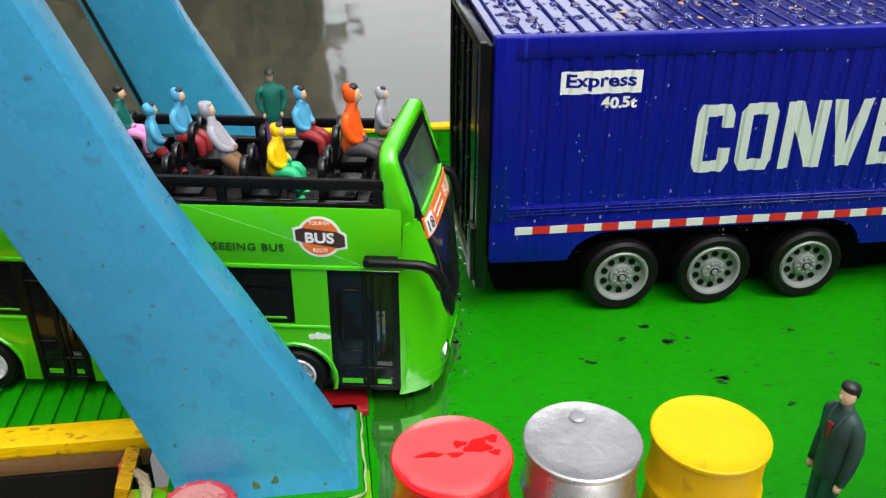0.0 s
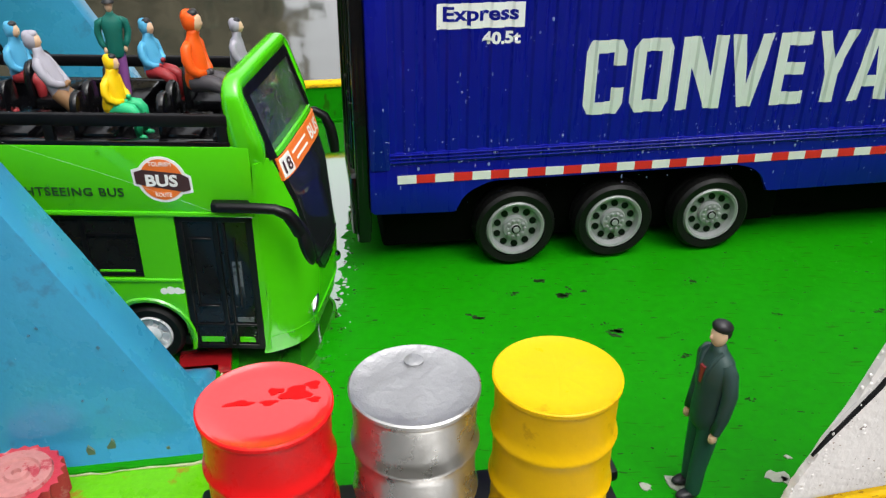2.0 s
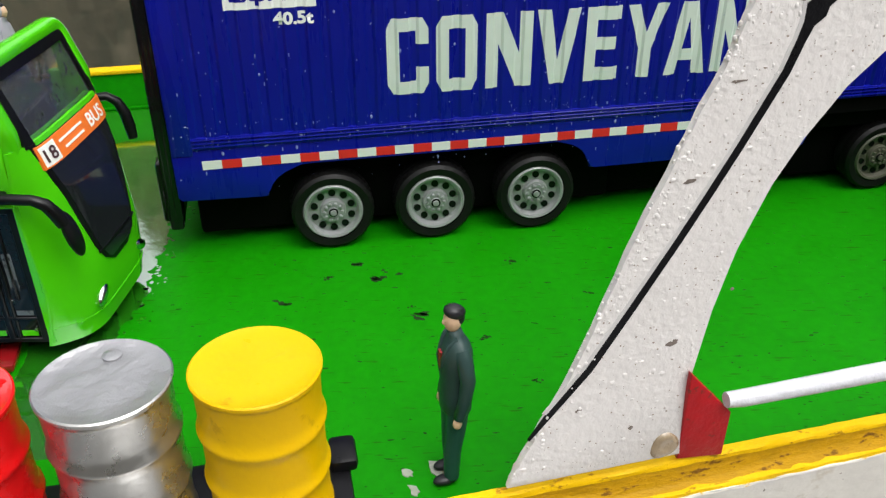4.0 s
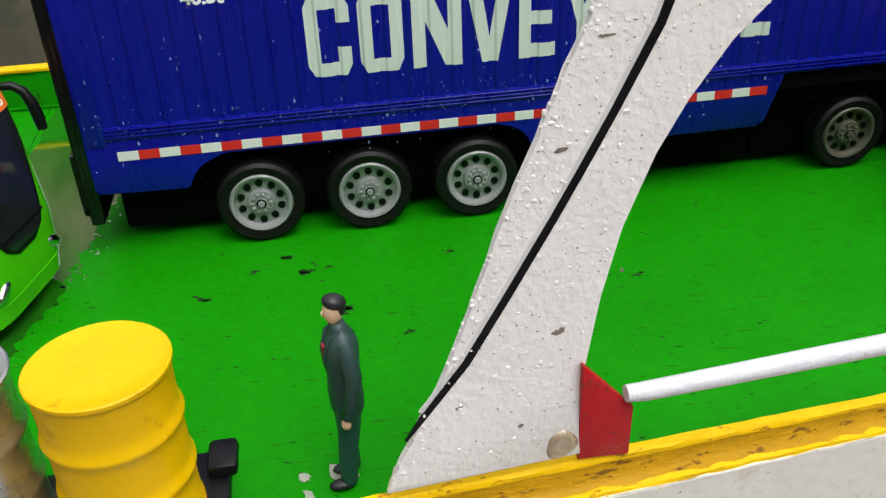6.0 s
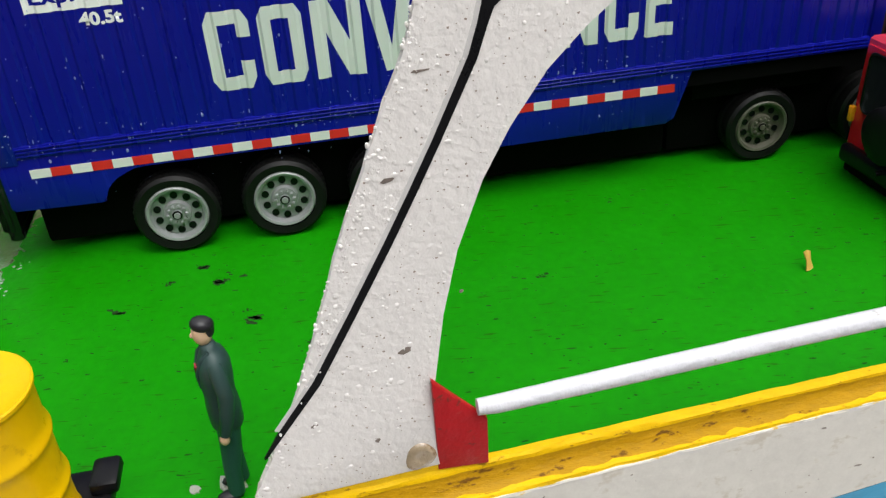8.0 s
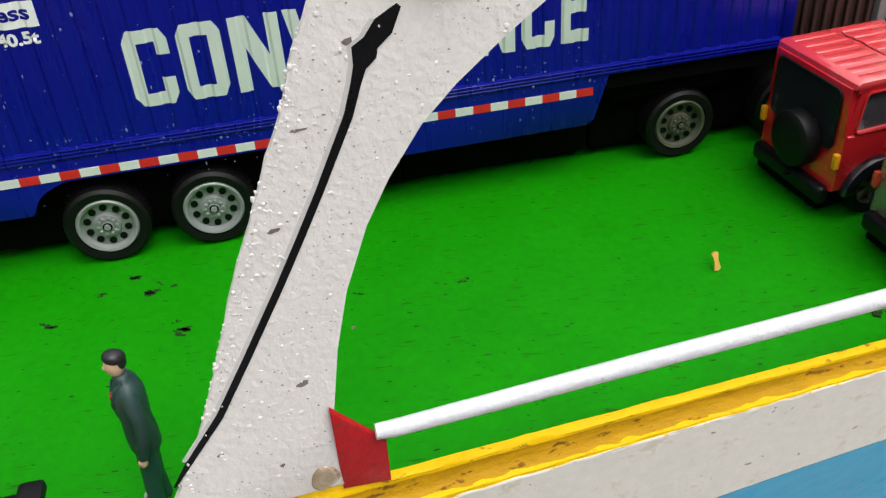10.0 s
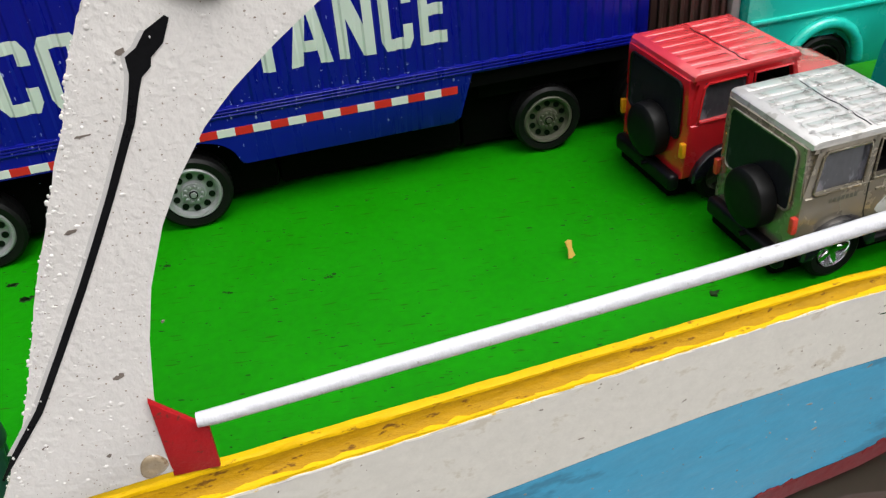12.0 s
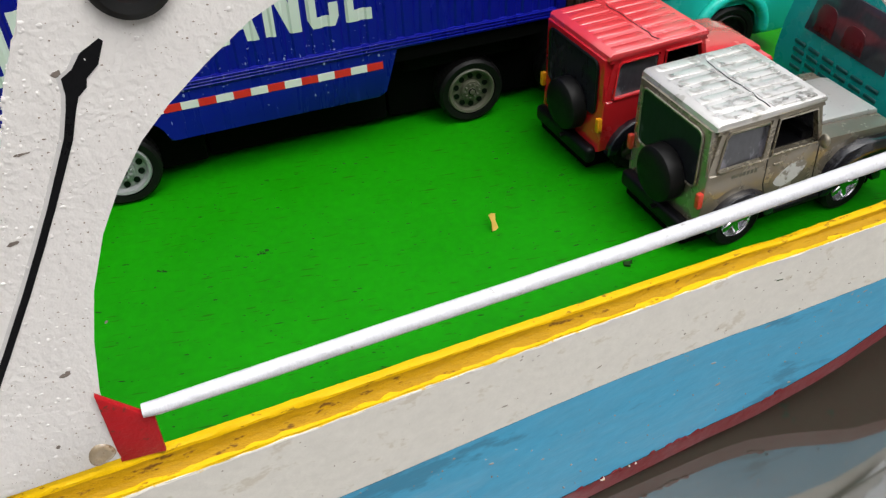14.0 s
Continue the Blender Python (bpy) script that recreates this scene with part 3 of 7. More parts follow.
def column(name, flip):
    """A raking tapered blue column; flip mirrors it across the boat."""
    s = (lambda y: 0.6 - y) if flip else (lambda y: y)
    back = -0.75 if flip else 0.0
    levels = [(0.12, -10.0, -6.72, -5.74, -3.35), (0.30, -10.08, -6.80, -5.68, -3.45), (0.46, -10.1, -6.86, -5.61, -3.75), (0.66, -10.15, -6.94, -5.57, -4.42), (3.8, -11.15, -8.53, -5.55, -4.5), (6.15, -12.05, -9.74, -5.5, -4.5), (9.2, -13.0, -11.0, -5.45, -4.5), (11.5, -13.8, -12.0, -5.4, -4.5)]
    bm = bmesh.new()
    rings = []
    for z, x0, x1, y0, y1 in levels:
        rings.append([bm.verts.new(p) for p in ((x0, s(y0), z), (x1, s(y0), z), (x1 + 0.05, s(y1), z), (x0 + 0.05, s(y1), z))])
    for a, b in zip(rings, rings[1:]):
        for k in range(4):
            bm.faces.new((a[k], a[(k + 1) % 4], b[(k + 1) % 4], b[k]))
    bm.faces.new(rings[0])
    bm.faces.new(rings[-1])
    bmesh.ops.bevel(bm, geom=[e for e in bm.edges if abs(e.verts[0].co.z - e.verts[1].co.z) > 0.1], offset=0.07, segments=2, profile=0.5, affect="EDGES")
    col = fpart(name, bm, M_BLUE, label="light blue raking column, chipped and wet")
    col.location.x += back * K
    bm = bmesh.new()
    ys = sorted((s(-5.88), s(-3.15)))
    box(bm, -10.3, -6.62, ys[0], ys[1], 0.02, 0.17, 0.05)
    part("foot", bm, M_DECK, col, "green painted foot with crumbling filler")
    bm = bmesh.new()
    rnd = random.Random(5)
    pts = [(-10.3 + 0.24 * i, s(-5.9) + rnd.uniform(-0.03, 0.03), 0.13 + rnd.uniform(-0.02, 0.02)) for i in range(16)]
    pts += [(-6.6 + rnd.uniform(-0.03, 0.03), s(-5.9 + 0.2 * i), 0.19 + rnd.uniform(-0.04, 0.05)) for i in range(13)]
    tube(bm, pts, [rnd.uniform(0.010, 0.034) for _ in pts], 7)
    part("filler", bm, M_PLASTER, col)
    rnd = random.Random(11)
    bm = bmesh.new()
    for i in range(130):
        f = rnd.random()
        z = 0.8 + 8 * f
        x1 = -7.02 - 1.6 * (z - 0.62) / 3.18 if z < 3.8 else -8.62 - 0.46 * (z - 3.8)
        x0 = -10.15 - 0.34 * (z - 0.6)
        r = rnd.choice((0.012, 0.016, 0.02, 0.03, 0.03, 0.05))
        x = rnd.uniform(x0 + 0.2, x1 - 0.2)
        ball(bm, (x, s(-5.58 + 0.018 * z), z), (r, r * 0.5, r * 1.15), 7, 5)
    drop = part("rainwater", bm, M_DROP, col, "clear water drops")
    drop["kind"] = "stuff"
    bm = bmesh.new()
    for i in range(46):
        z = 0.3 + 8.5 * rnd.random() ** 1.4
        x1 = -7.02 - 1.6 * (z - 0.62) / 3.18 if z < 3.8 else -8.62 - 0.46 * (z - 3.8)
        x = rnd.uniform(-10.1 - 0.34 * (z - 0.6), x1)
        n, wide = rnd.randint(6, 9), rnd.choice((0.5, 0.8, 1.2))
        r = rnd.choice((0.01, 0.014, 0.02, 0.03, 0.045))
        ring = [(x + r * wide * rnd.uniform(0.3, 1.5) * math.cos(6.28 * k / n), z + r * rnd.uniform(0.3, 1.1) * math.sin(6.28 * k / n)) for k in range(n)]
        y = s(-5.62 + 0.018 * z)
        prism(bm, ring, "y", y - 0.006, y + 0.04)
    part("chip", bm, M_COLCHIP, col, "dark paint chips")["kind"] = "stuff"
    for cx, cz, w, h in ((-8.6, 0.36, 0.09, 0.16), (-8.25, 0.44, 0.09, 0.14), (-7.35, 0.32, 0.04, 0.05)):
        bm = bmesh.new()
        n = 12
        y = s(-5.60 if cz > 0.55 else -5.74 + 0.36 * (cz - 0.12))
        prism(bm, [(cx + w * rnd.uniform(0.5, 1.1) * math.cos(6.283 * k / n), cz + h * rnd.uniform(0.5, 1.1) * math.sin(6.283 * k / n)) for k in range(n)], "y", y - 0.012, y + 0.08)
        part("rust_stain", bm, M_COLRUST, col, "ochre rust stain at the foot", smooth=0)
    return col


M_COLRUST = paint("rust_run", (0.10, 0.15, 0.09), 0.6, vary=0.5, grain=500)
M_COLCHIP = paint("chipped_blue_grey", (0.050, 0.14, 0.22), 0.6, vary=0.6, grain=700, bump=0.02)
column("near_column", False)
far_col = column("far_column", True)
bm = bmesh.new()
tube(bm, [(-9.95, 4.98, 0.6), (-10.95, 5.04, 3.8), (-11.8, 5.08, 6.15), (-12.7, 5.1, 8.5)], 0.055, 6)
part("seam", bm, M_BLACKPAINT, far_col, "tarred dark seam")

# the white arched post, leaning inboard, with its painted spear and tyre emblem
PY = -9.42


def lean(bm):
    """Leans a part of the post inboard."""
    for v in bm.verts:
        v.co.y += 0.1 * (v.co.z - 2.0)
    return bm


bm = bmesh.new()
left = [(1.64, 1.43), (1.86, 1.93), (2.5, 3.12), (3.18, 4.87), (3.74, 6.18), (4.15, 7.02), (4.5, 7.93), (4.9, 8.68), (5.1, 9.6), (5.15, 11.0)]
right = [(11.5, 11.0), (10.6, 9.4), (9.5, 8.98), (8.43, 8.57), (7.52, 8.16), (6.9, 7.74), (6.3, 7.28), (5.85, 6.86), (5.38, 6.24), (5.0, 5.66), (4.66, 4.78), (4.42, 3.92), (4.2, 2.93), (4.2, 1.60)]
rnd = random.Random(9)
rough = []
for (xa, za), (xb, zb) in zip(left, left[1:]):
    for k in range(5):
        rough.append((xa + (xb - xa) * k / 5 + rnd.uniform(-0.018, 0.018), za + (zb - za) * k / 5))
prism(bm, rough + [left[-1]] + right, "y", PY, PY + 0.13, 0.03)
post = fpart("arch_post", lean(bm), M_POSTWHITE, label="white painted arched post, chalky and pimpled")
bm = bmesh.new()
prism(bm, [(11.4, 9.75), (13.66, 9.63), (15.91, 8.56), (17.44, 7.27), (18.41, 6.33), (19.45, 5.33), (20.8, 3.76), (21.99, 1.86), (22.4, 0.57), (24.85, 0.28), (24.11, 2.78), (22.05, 6.34), (19.49, 9.0), (16.48, 10.69), (13.66, 10.96), (11.4, 11.0)], "y", PY + 0.012, PY + 0.12, 0.03)
for v in bm.verts:
    v.co.y += 0.115 * max(0.0, v.co.x - 11.4)
part("forward_leg", lean(bm), M_POSTWHITE, post, "chalky white forward leg of the arch")
bm = bmesh.new()
spear = [(1.93, 2.22, 0.015), (2.2, 2.58, 0.042), (2.74, 3.24, 0.05), (3.28, 4.1, 0.05), (3.83, 5.0, 0.05), (4.18, 5.6, 0.05), (4.52, 6.2, 0.05), (5.0, 7.1, 0.055), (5.13, 7.45, 0.06), (5.20, 7.64, 0.075), (5.27, 7.80, 0.155), (5.36, 7.90, 0.10), (5.52, 8.06, 0.125), (5.72, 8.27, 0.03)]
la, lb = [], []
for i, (x, z, w) in enumerate(spear):
    a, b = spear[max(i - 1, 0)], spear[min(i + 1, len(spear) - 1)]
    d = Vector((b[0] - a[0], b[1] - a[1])).normalized()
    la.append((x - d.y * w, z + d.x * w))
    lb.append((x + d.y * w, z - d.x * w))
for i in range(len(la) - 1):
    prism(bm, [la[i], lb[i], lb[i + 1], la[i + 1]], "y", PY - 0.012, PY + 0.02)
bmesh.ops.remove_doubles(bm, verts=bm.verts, dist=0.001)
part("painted_spear", lean(bm), M_BLACKPAINT, post, "black brush-painted spear line", smooth=0)
M_SMEAR = paint("grey_smudge", (0.50, 0.48, 0.47), 0.6, vary=0.2, bump=0.02)
bm = bmesh.new()
for i in range(2, len(la) - 1):
    d = 0.05
    prism(bm, [(la[i - 1][0] - d, la[i - 1][1] + 0.02), (la[i - 1][0] + 0.01, la[i - 1][1]), (la[i][0] + 0.01, la[i][1]), (la[i][0] - d, la[i][1] + 0.02)], "y", PY - 0.006, PY + 0.02)
bmesh.ops.remove_doubles(bm, verts=bm.verts, dist=0.001)
part("smudge", lean(bm), M_SMEAR, post, "grey smudge beside the spear", smooth=0)
bm = bmesh.new()
lathe(bm, [(0.27, PY - 0.04), (0.31, PY - 0.16), (0.43, PY - 0.20), (0.52, PY - 0.14), (0.55, PY - 0.06), (0.52, PY + 0.02), (0.27, PY + 0.02)], 40, "y", (6.22, 0, 9.0))
emblem = part("tyre_emblem", lean(bm), M_TYRE, post, "black tyre fender nailed to the post")
bm = bmesh.new()
lathe(bm, [(0.28, PY - 0.04), (0.22, PY - 0.11), (0, PY - 0.11)], 24, "y", (6.22, 0, 9.0))
lathe(bm, [(0.1, PY - 0.10), (0.1, PY - 0.14), (0, PY - 0.14)], 12, "y", (6.22, 0, 9.0))
part("hub", lean(bm), M_STRIPERED, emblem, "red hub")
rnd = random.Random(21)
bm = bmesh.new()
for i in range(430):
    z = rnd.uniform(1.6, 8.9)
    lo = np.interp(z, [p[1] for p in left], [p[0] for p in left])
    hi = np.interp(z, [p[1] for p in reversed(right)], [p[0] for p in reversed(right)])
    x = rnd.uniform(lo + 0.03, hi - 0.05)
    if rnd.random() < 0.4:
        x = lo + abs(rnd.gauss(0, 0.12))
    r = rnd.choice((0.008, 0.01, 0.012, 0.016, 0.02, 0.022, 0.032))
    ball(bm, (x, PY, z), (r * rnd.uniform(0.8, 1.5), r * 0.5, r * rnd.uniform(0.8, 1.3)), 6, 4)
for i in range(110):
    z = rnd.uniform(1.6, 8.9)
    lo = np.interp(z, [p[1] for p in left], [p[0] for p in left])
    q = rnd.choice((0.012, 0.016, 0.02, 0.03))
    ball(bm, (lo + rnd.uniform(-0.02, 0.03), PY + rnd.uniform(0, 0.10), z), (q, q, q * rnd.uniform(0.8, 1.4)), 6, 4)
part("paint_pimple", lean(bm), M_POSTWHITE, post)["kind"] = "stuff"
bm = bmesh.new()
for x, z, w, h in ((3.9, 3.5, 0.10, 0.05), (3.91, 5.81, 0.09, 0.04), (2.62, 2.6, 0.06, 0.04), (4.41, 7.02, 0.13, 0.02), (3.4, 2.2, 0.04, 0.04), (5.1, 7.95, 0.07, 0.05), (4.67, 4.22, 0.03, 0.02), (3.42, 4.81, 0.04, 0.02)):
    n = 9
    prism(bm, [(x + w * rnd.uniform(0.5, 1.1) * math.cos(6.28 * k / n), z + h * rnd.uniform(0.5, 1.1) * math.sin(6.28 * k / n) + 0.3 * h * math.cos(6.28 * k / n)) for k in range(n)], "y", PY - 0.006, PY + 0.02)
pits = bmesh.new()
for i in range(420):
    z = rnd.uniform(1.6, 8.9)
    lo = np.interp(z, [p[1] for p in left], [p[0] for p in left])
    hi = np.interp(z, [p[1] for p in reversed(right)], [p[0] for p in reversed(right)])
    x, q = rnd.uniform(lo + 0.03, hi - 0.03), rnd.choice((0.005, 0.006, 0.008, 0.011, 0.015))
    prism(pits, [(x + q * rnd.uniform(0.6, 1.6) * math.cos(6.283 * k / 5), z + q * rnd.uniform(0.5, 1.1) * math.sin(6.283 * k / 5)) for k in range(5)], "y", PY - 0.004, PY + 0.02)
M_CHIPGREY = paint("bare_grey_brown", (0.16, 0.13, 0.11), 0.7, vary=0.5, bump=0.04)
part("chip", lean(bm), M_CHIPGREY, post, "grey-brown chips in the white paint")["kind"] = "stuff"
M_PIT = paint("brown_grit", (0.27, 0.22, 0.18), 0.8, vary=0.5)
part("grit", lean(pits), M_PIT, post, "brown pits and grit in the paint", smooth=0)["kind"] = "stuff"
bm = bmesh.new()
lathe(bm, [(0.21, PY + 0.0), (0.19, PY - 0.03), (0.13, PY - 0.05), (0.08, PY - 0.035), (0, PY - 0.03)], 28, "y", (3.93, 0, 1.80))
for v in bm.verts:
    v.co.x += 0.025 * math.sin(v.co.z * 11)
    v.co.z += 0.02 * math.sin(v.co.x * 13)
M_GLUE = paint("brown_glue", (0.30, 0.23, 0.15), 0.15, vary=0.6, bump=0.06, grain=260, coat=0.6, stain=(0.16, 0.09, 0.045), stain_at=0.54, stain_scale=260)
part("glue_blob", lean(bm), M_GLUE, post, "brown glue ring at the foot of the post")
bm = bmesh.new()
prism(bm, [(4.17, 1.50), (4.87, 1.46), (4.88, 2.26), (4.17, 3.06)], "y", -9.45, -9.33, 0.02)
fpart("rail_bracket", bm, M_REDPAINT, label="red painted rail bracket")
bm = bmesh.new()
tube(bm, [(4.74, -9.475, 2.54), (5.0, -9.47, 2.53), (7.0, -9.30, 2.49), (9.09, -9.07, 2.40), (11.28, -8.84, 2.30), (13.8, -8.57, 2.20), (16.47, -8.27, 2.13), (21.76, -8.05, 2.37), (26.03, -7.05, 2.73)], [0.112, 0.126, 0.14, 0.147, 0.15, 0.155, 0.16, 0.16, 0.16], 14)
fpart("hand_rail", bm, M_RAIL, label="white painted round rail")

# scars, glue and crumbs on the deck
rnd = random.Random(8)
bm = bmesh.new()
for x, y, r, s in ((0.94, -1.52, 0.2, 2), (1.5, -3.08, 0.15, 3), (0.42, -0.84, 0.14, 2.2), (1.35, -2.75, 0.06, 1.5), (-1.3, -2.1, 0.13, 2), (-0.35, -1.3, 0.09, 1.6), (3.9, -1.4, 0.1, 1.6), (5.2, -3.0, 0.08, 2), (-2.1, -3.5, 0.06, 1), (2.6, -4.1, 0.08, 2), (-3.3, -5.2, 0.07, 1.3), (3.3, -5.6, 0.08, 1.6), (7.5, -3.2, 0.09, 2)):
    for j in range(9):
        blob_patch(bm, x + rnd.gauss(0, r * 0.75), y + rnd.gauss(0, r * 0.4), 0.0, r * rnd.uniform(0.12, 0.45), rnd.random(), s * 0.8, turn=rnd.uniform(-0.7, 0.1))
for i in range(1000):
    blob_patch(bm, rnd.uniform(-5.5, 18), rnd.uniform(-8.6, -0.2), 0.0, rnd.choice((0.003, 0.004, 0.005, 0.007, 0.009, 0.016)), rnd.random(), rnd.uniform(1.5, 6), 6, rnd.uniform(-0.45, 0.1))
part("paint_scar", bm, M_SCAR, deck, "dark bare spots in the deck paint", smooth=0)["kind"] = "stuff"
bm = bmesh.new()
for x, y, r in ((2.75, -7.6, 0.16), (2.9, -7.75, 0.1), (1.15, -7.55, 0.2), (0.55, -7.9, 0.1), (0.5, -7.5, 0.08), (3.2, -7.2, 0.05)):
    blob_patch(bm, x, y, 0.0, r, rnd.random(), 1.6, 12, rnd.uniform(0, 3), 0.02)
part("glue_smear", bm, M_GREY_SCRAP, deck, "grey dried glue", smooth=0)["kind"] = "stuff"

# a film of rain water between the hinge and the truck, cut along the streak of mirrored sky
M_WET = paint("rain_film", (0.016, 0.17, 0.006), 0.05, vary=0.2, bump=0.006, grain=60, coat=1.0, spec=1.0, rough_vary=0.04)
# IOR set well above water's to brighten the mirrored sky
M_WET.node_tree.nodes["Principled BSDF"].inputs["IOR"].default_value = 2.8
rnd = random.Random(15)
edge_l, edge_r = [], []
for k in range(221):
    y = -6.0 + 0.071 * k
    right = float(np.interp(y, [-6, -4.7, -2.9, -1.7, 1.8, 7.7, 9.7], [-5.25, -4.95, -4.72, -4.3, -3.85, -2.9, -2.6]))
    edge_l.append((-6.42 + 0.10 * math.sin(k * 0.11) ** 2 + rnd.uniform(0, 0.03), y))
    edge_r.append((right + 0.06 * math.sin(k * 0.21) + 0.05 * math.sin(k * 0.83) + rnd.uniform(-0.07, 0.05), y))
bm = bmesh.new()
prism(bm, edge_l + edge_r[::-1], "z", 0.0, 0.006)
for i in range(150):
    y = rnd.uniform(-6.5, 6)
    x = float(np.interp(y, [-6, -2.9, 1.8, 7.7], [-5.2, -4.6, -3.8, -2.8])) + abs(rnd.gauss(0, 0.22))
    blob_patch(bm, x, y, 0.0, rnd.choice((0.012, 0.02, 0.03, 0.05)), rnd.random(), 1.3, 7, rnd.uniform(0, 3), 0.006)
part("rain_film", bm, M_WET, deck, "thin film of rain water on the deck", smooth=0)

# loose bits
bm = bmesh.new()
prism(bm, [(-0.09, -0.2), (-0.05, 0.0), (-0.10, 0.19), (0.0, 0.22), (0.09, 0.18), (0.06, 0.02), (0.10, -0.17), (0.0, -0.21)], "y", -0.015, 0.015)
bmesh.ops.rotate(bm, verts=bm.verts, cent=(0, 0, 0), matrix=Euler((-0.45, 0.1, 0.3)).to_matrix())
zl = min(v.co.z for v in bm.verts)
bmesh.ops.translate(bm, verts=bm.verts, vec=(12.71, -4.43, -zl))
tagged(part("dry_leaf", bm, M_LEAF, None), "small curled yellow dry leaf on the deck", "leaf")
bm = bmesh.new()
prism(bm, [(-0.1, -0.03), (0.02, -0.1), (0.05, -0.02), (0.16, 0.06), (0.03, 0.05), (-0.05, 0.1)], "z", 0, 0.05)
bmesh.ops.translate(bm, verts=bm.verts, vec=(14.96, -6.77, 0))
tagged(part("bark_crumb", bm, M_SCAR, None), "small dark crumb of bark on the deck", "crumb")

# red toothed cap on the side deck
cap = thing("toothed_cap", -9.55, -6.35, 0.12, 20, "faded pinkish-red toothed plastic cap lying on the side deck", "cap")
bm = bmesh.new()
n = 22
ring = []
for k in range(n * 2):
    a, r = math.pi * k / n, 0.72 if k % 2 else 0.62
    ring.append((r * math.cos(a), r * math.sin(a)))
prism(bm, ring, "z", 0.0, 0.55, 0.02)
part("rim", bm, M_CAPRED, cap, smooth=0)
bm = bmesh.new()
lathe(bm, [(0.55, 0.55), (0.53, 0.60), (0.36, 0.60), (0.33, 0.56), (0.2, 0.57), (0.17, 0.62), (0.08, 0.62), (0.06, 0.56), (0, 0.56)], 30)
part("face", bm, M_CAPFADE, cap, "chalky pink face")

# ropes in the stern well
def rope(name, pts, r, material, label):
    bm = bmesh.new()
    fine = []
    for a, b in zip(pts, pts[1:]):
        fine += [Vector(a).lerp(Vector(b), k / 8) for k in range(8)]
    for ph in (0, 2.1, 4.2):
        tube(bm, [p + r * 0.55 * Vector((math.cos(i * 0.7 + ph), math.sin(i * 0.7 + ph), math.cos(i * 0.7 + ph + 1.5))) for i, p in enumerate(fine)], r * 0.62, 6)
    return tagged(part(name, bm, material, None), label, "rope")


rope("rope", [(-11.4, -3.9, -3.72), (-11.3, -4.3, -1.4), (-11.05, -4.6, 0.1), (-10.75, -5.0, 0.26), (-10.6, -5.5, 0.26), (-10.7, -6.2, 0.24)], 0.1, M_ROPE, "frayed brown rope hanging over the side deck edge")
rope("red_rope", [(-11.6, -4.2, -3.72), (-11.35, -4.15, -1.0), (-11.15, -4.2, 0.2), (-11.25, -4.5, 0.1), (-11.4, -4.7, -0.9)], 0.08, M_ROPERED, "red twisted rope in the stern well")
bm = bmesh.new()
lathe(bm, [(0.75, -0.08), (0.85, 0), (0.75, 0.08), (0.66, 0), (0.75, -0.08)], 36)
bmesh.ops.rotate(bm, verts=bm.verts, cent=(0, 0, 0), matrix=Euler((1.2, 0, 0.4)).to_matrix())
zl = min(v.co.z for v in bm.verts)
bmesh.ops.translate(bm, verts=bm.verts, vec=(-14.6, -5.2, -3.8 - zl))
tagged(part("ring", bm, M_RIMWHITE, None), "pale plastic ring in the dark stern well", "ring")

# ================= container truck =================
truck = thing("container_truck", 0, 0, 0, label="blue plastic toy container truck with pale lettering, standing on the deck", category="toy truck")
RIB = 0.46


def rib_y(x):
    """The corrugation of the container's side: flat lands and shallow flutes."""
    u = ((x + 3.0) / RIB) % 1.0
    if u < 0.5:
        return 0.0
    if u < 0.62:
        return 0.042 * (u - 0.5) / 0.12
    if u < 0.88:
        return 0.042
    return 0.042 * (1.0 - u) / 0.12


def rib_breaks(x0, x1):
    out = [x0]
    i = math.floor((x0 + 3.0) / RIB) - 1
    while True:
        for u in (0, 0.5, 0.62, 0.88):
            x = -3.0 + (i + u) * RIB
            if x >= x1:
                return out + [x1]
            if x > x0 + 1e-4:
                out.append(x)
        i += 1


X0, X1, FAR = -3.34, 16.6, 5.0
bm = bmesh.new()
for y, s in ((0.0, 1), (FAR, -1)):
    xs = rib_breaks(X0 + 0.45, X1 - 0.3)
    a = [bm.verts.new((x, y + s * rib_y(x), 2.95)) for x in xs]
    b = [bm.verts.new((x, y + s * rib_y(x), 6.55)) for x in xs]
    for i in range(len(xs) - 1):
        bm.faces.new((a[i], a[i + 1], b[i + 1], b[i]))
container = part("container", bm, M_TRUCKBLUE, truck, "royal blue corrugated container", smooth=20)
bm = bmesh.new()
for y0, y1 in ((-0.03, 0.3), (FAR - 0.3, FAR + 0.03)):
    box(bm, X0, X0 + 0.46, y0, y1, 2.6, 7.0, 0.05)
    box(bm, X1 - 0.32, X1, y0, y1, 2.95, 7.0, 0.05)
    box(bm, X0 + 0.4, X1 - 0.2, y0 + 0.003, y1, 6.5, 6.99, 0.06)
    box(bm, X0 + 0.4, X1 - 0.2, y0 + 0.003, y1, 2.72, 3.02, 0.05)
box(bm, X1 - 0.2, X1 - 0.02, 0.2, FAR - 0.2, 2.9, 6.95)
for z in (2.80, 2.88, 2.96):
    box(bm, X0 + 0.46, X1 - 0.32, -0.05, 0.0, z - 0.018, z + 0.018, 0.012, 1)
part("frame", bm, M_TRUCKBLUE, container)
SKIRT = [(X0, 2.66), (X0, 1.62), (X0 + 0.08, 1.54), (-1.50, 1.50)]
SKIRT += [(-0.42 - 0.98 * math.cos(math.pi / 2 * k / 7), 1.50 + 0.72 * math.sin(math.pi / 2 * k / 7)) for k in range(8)]
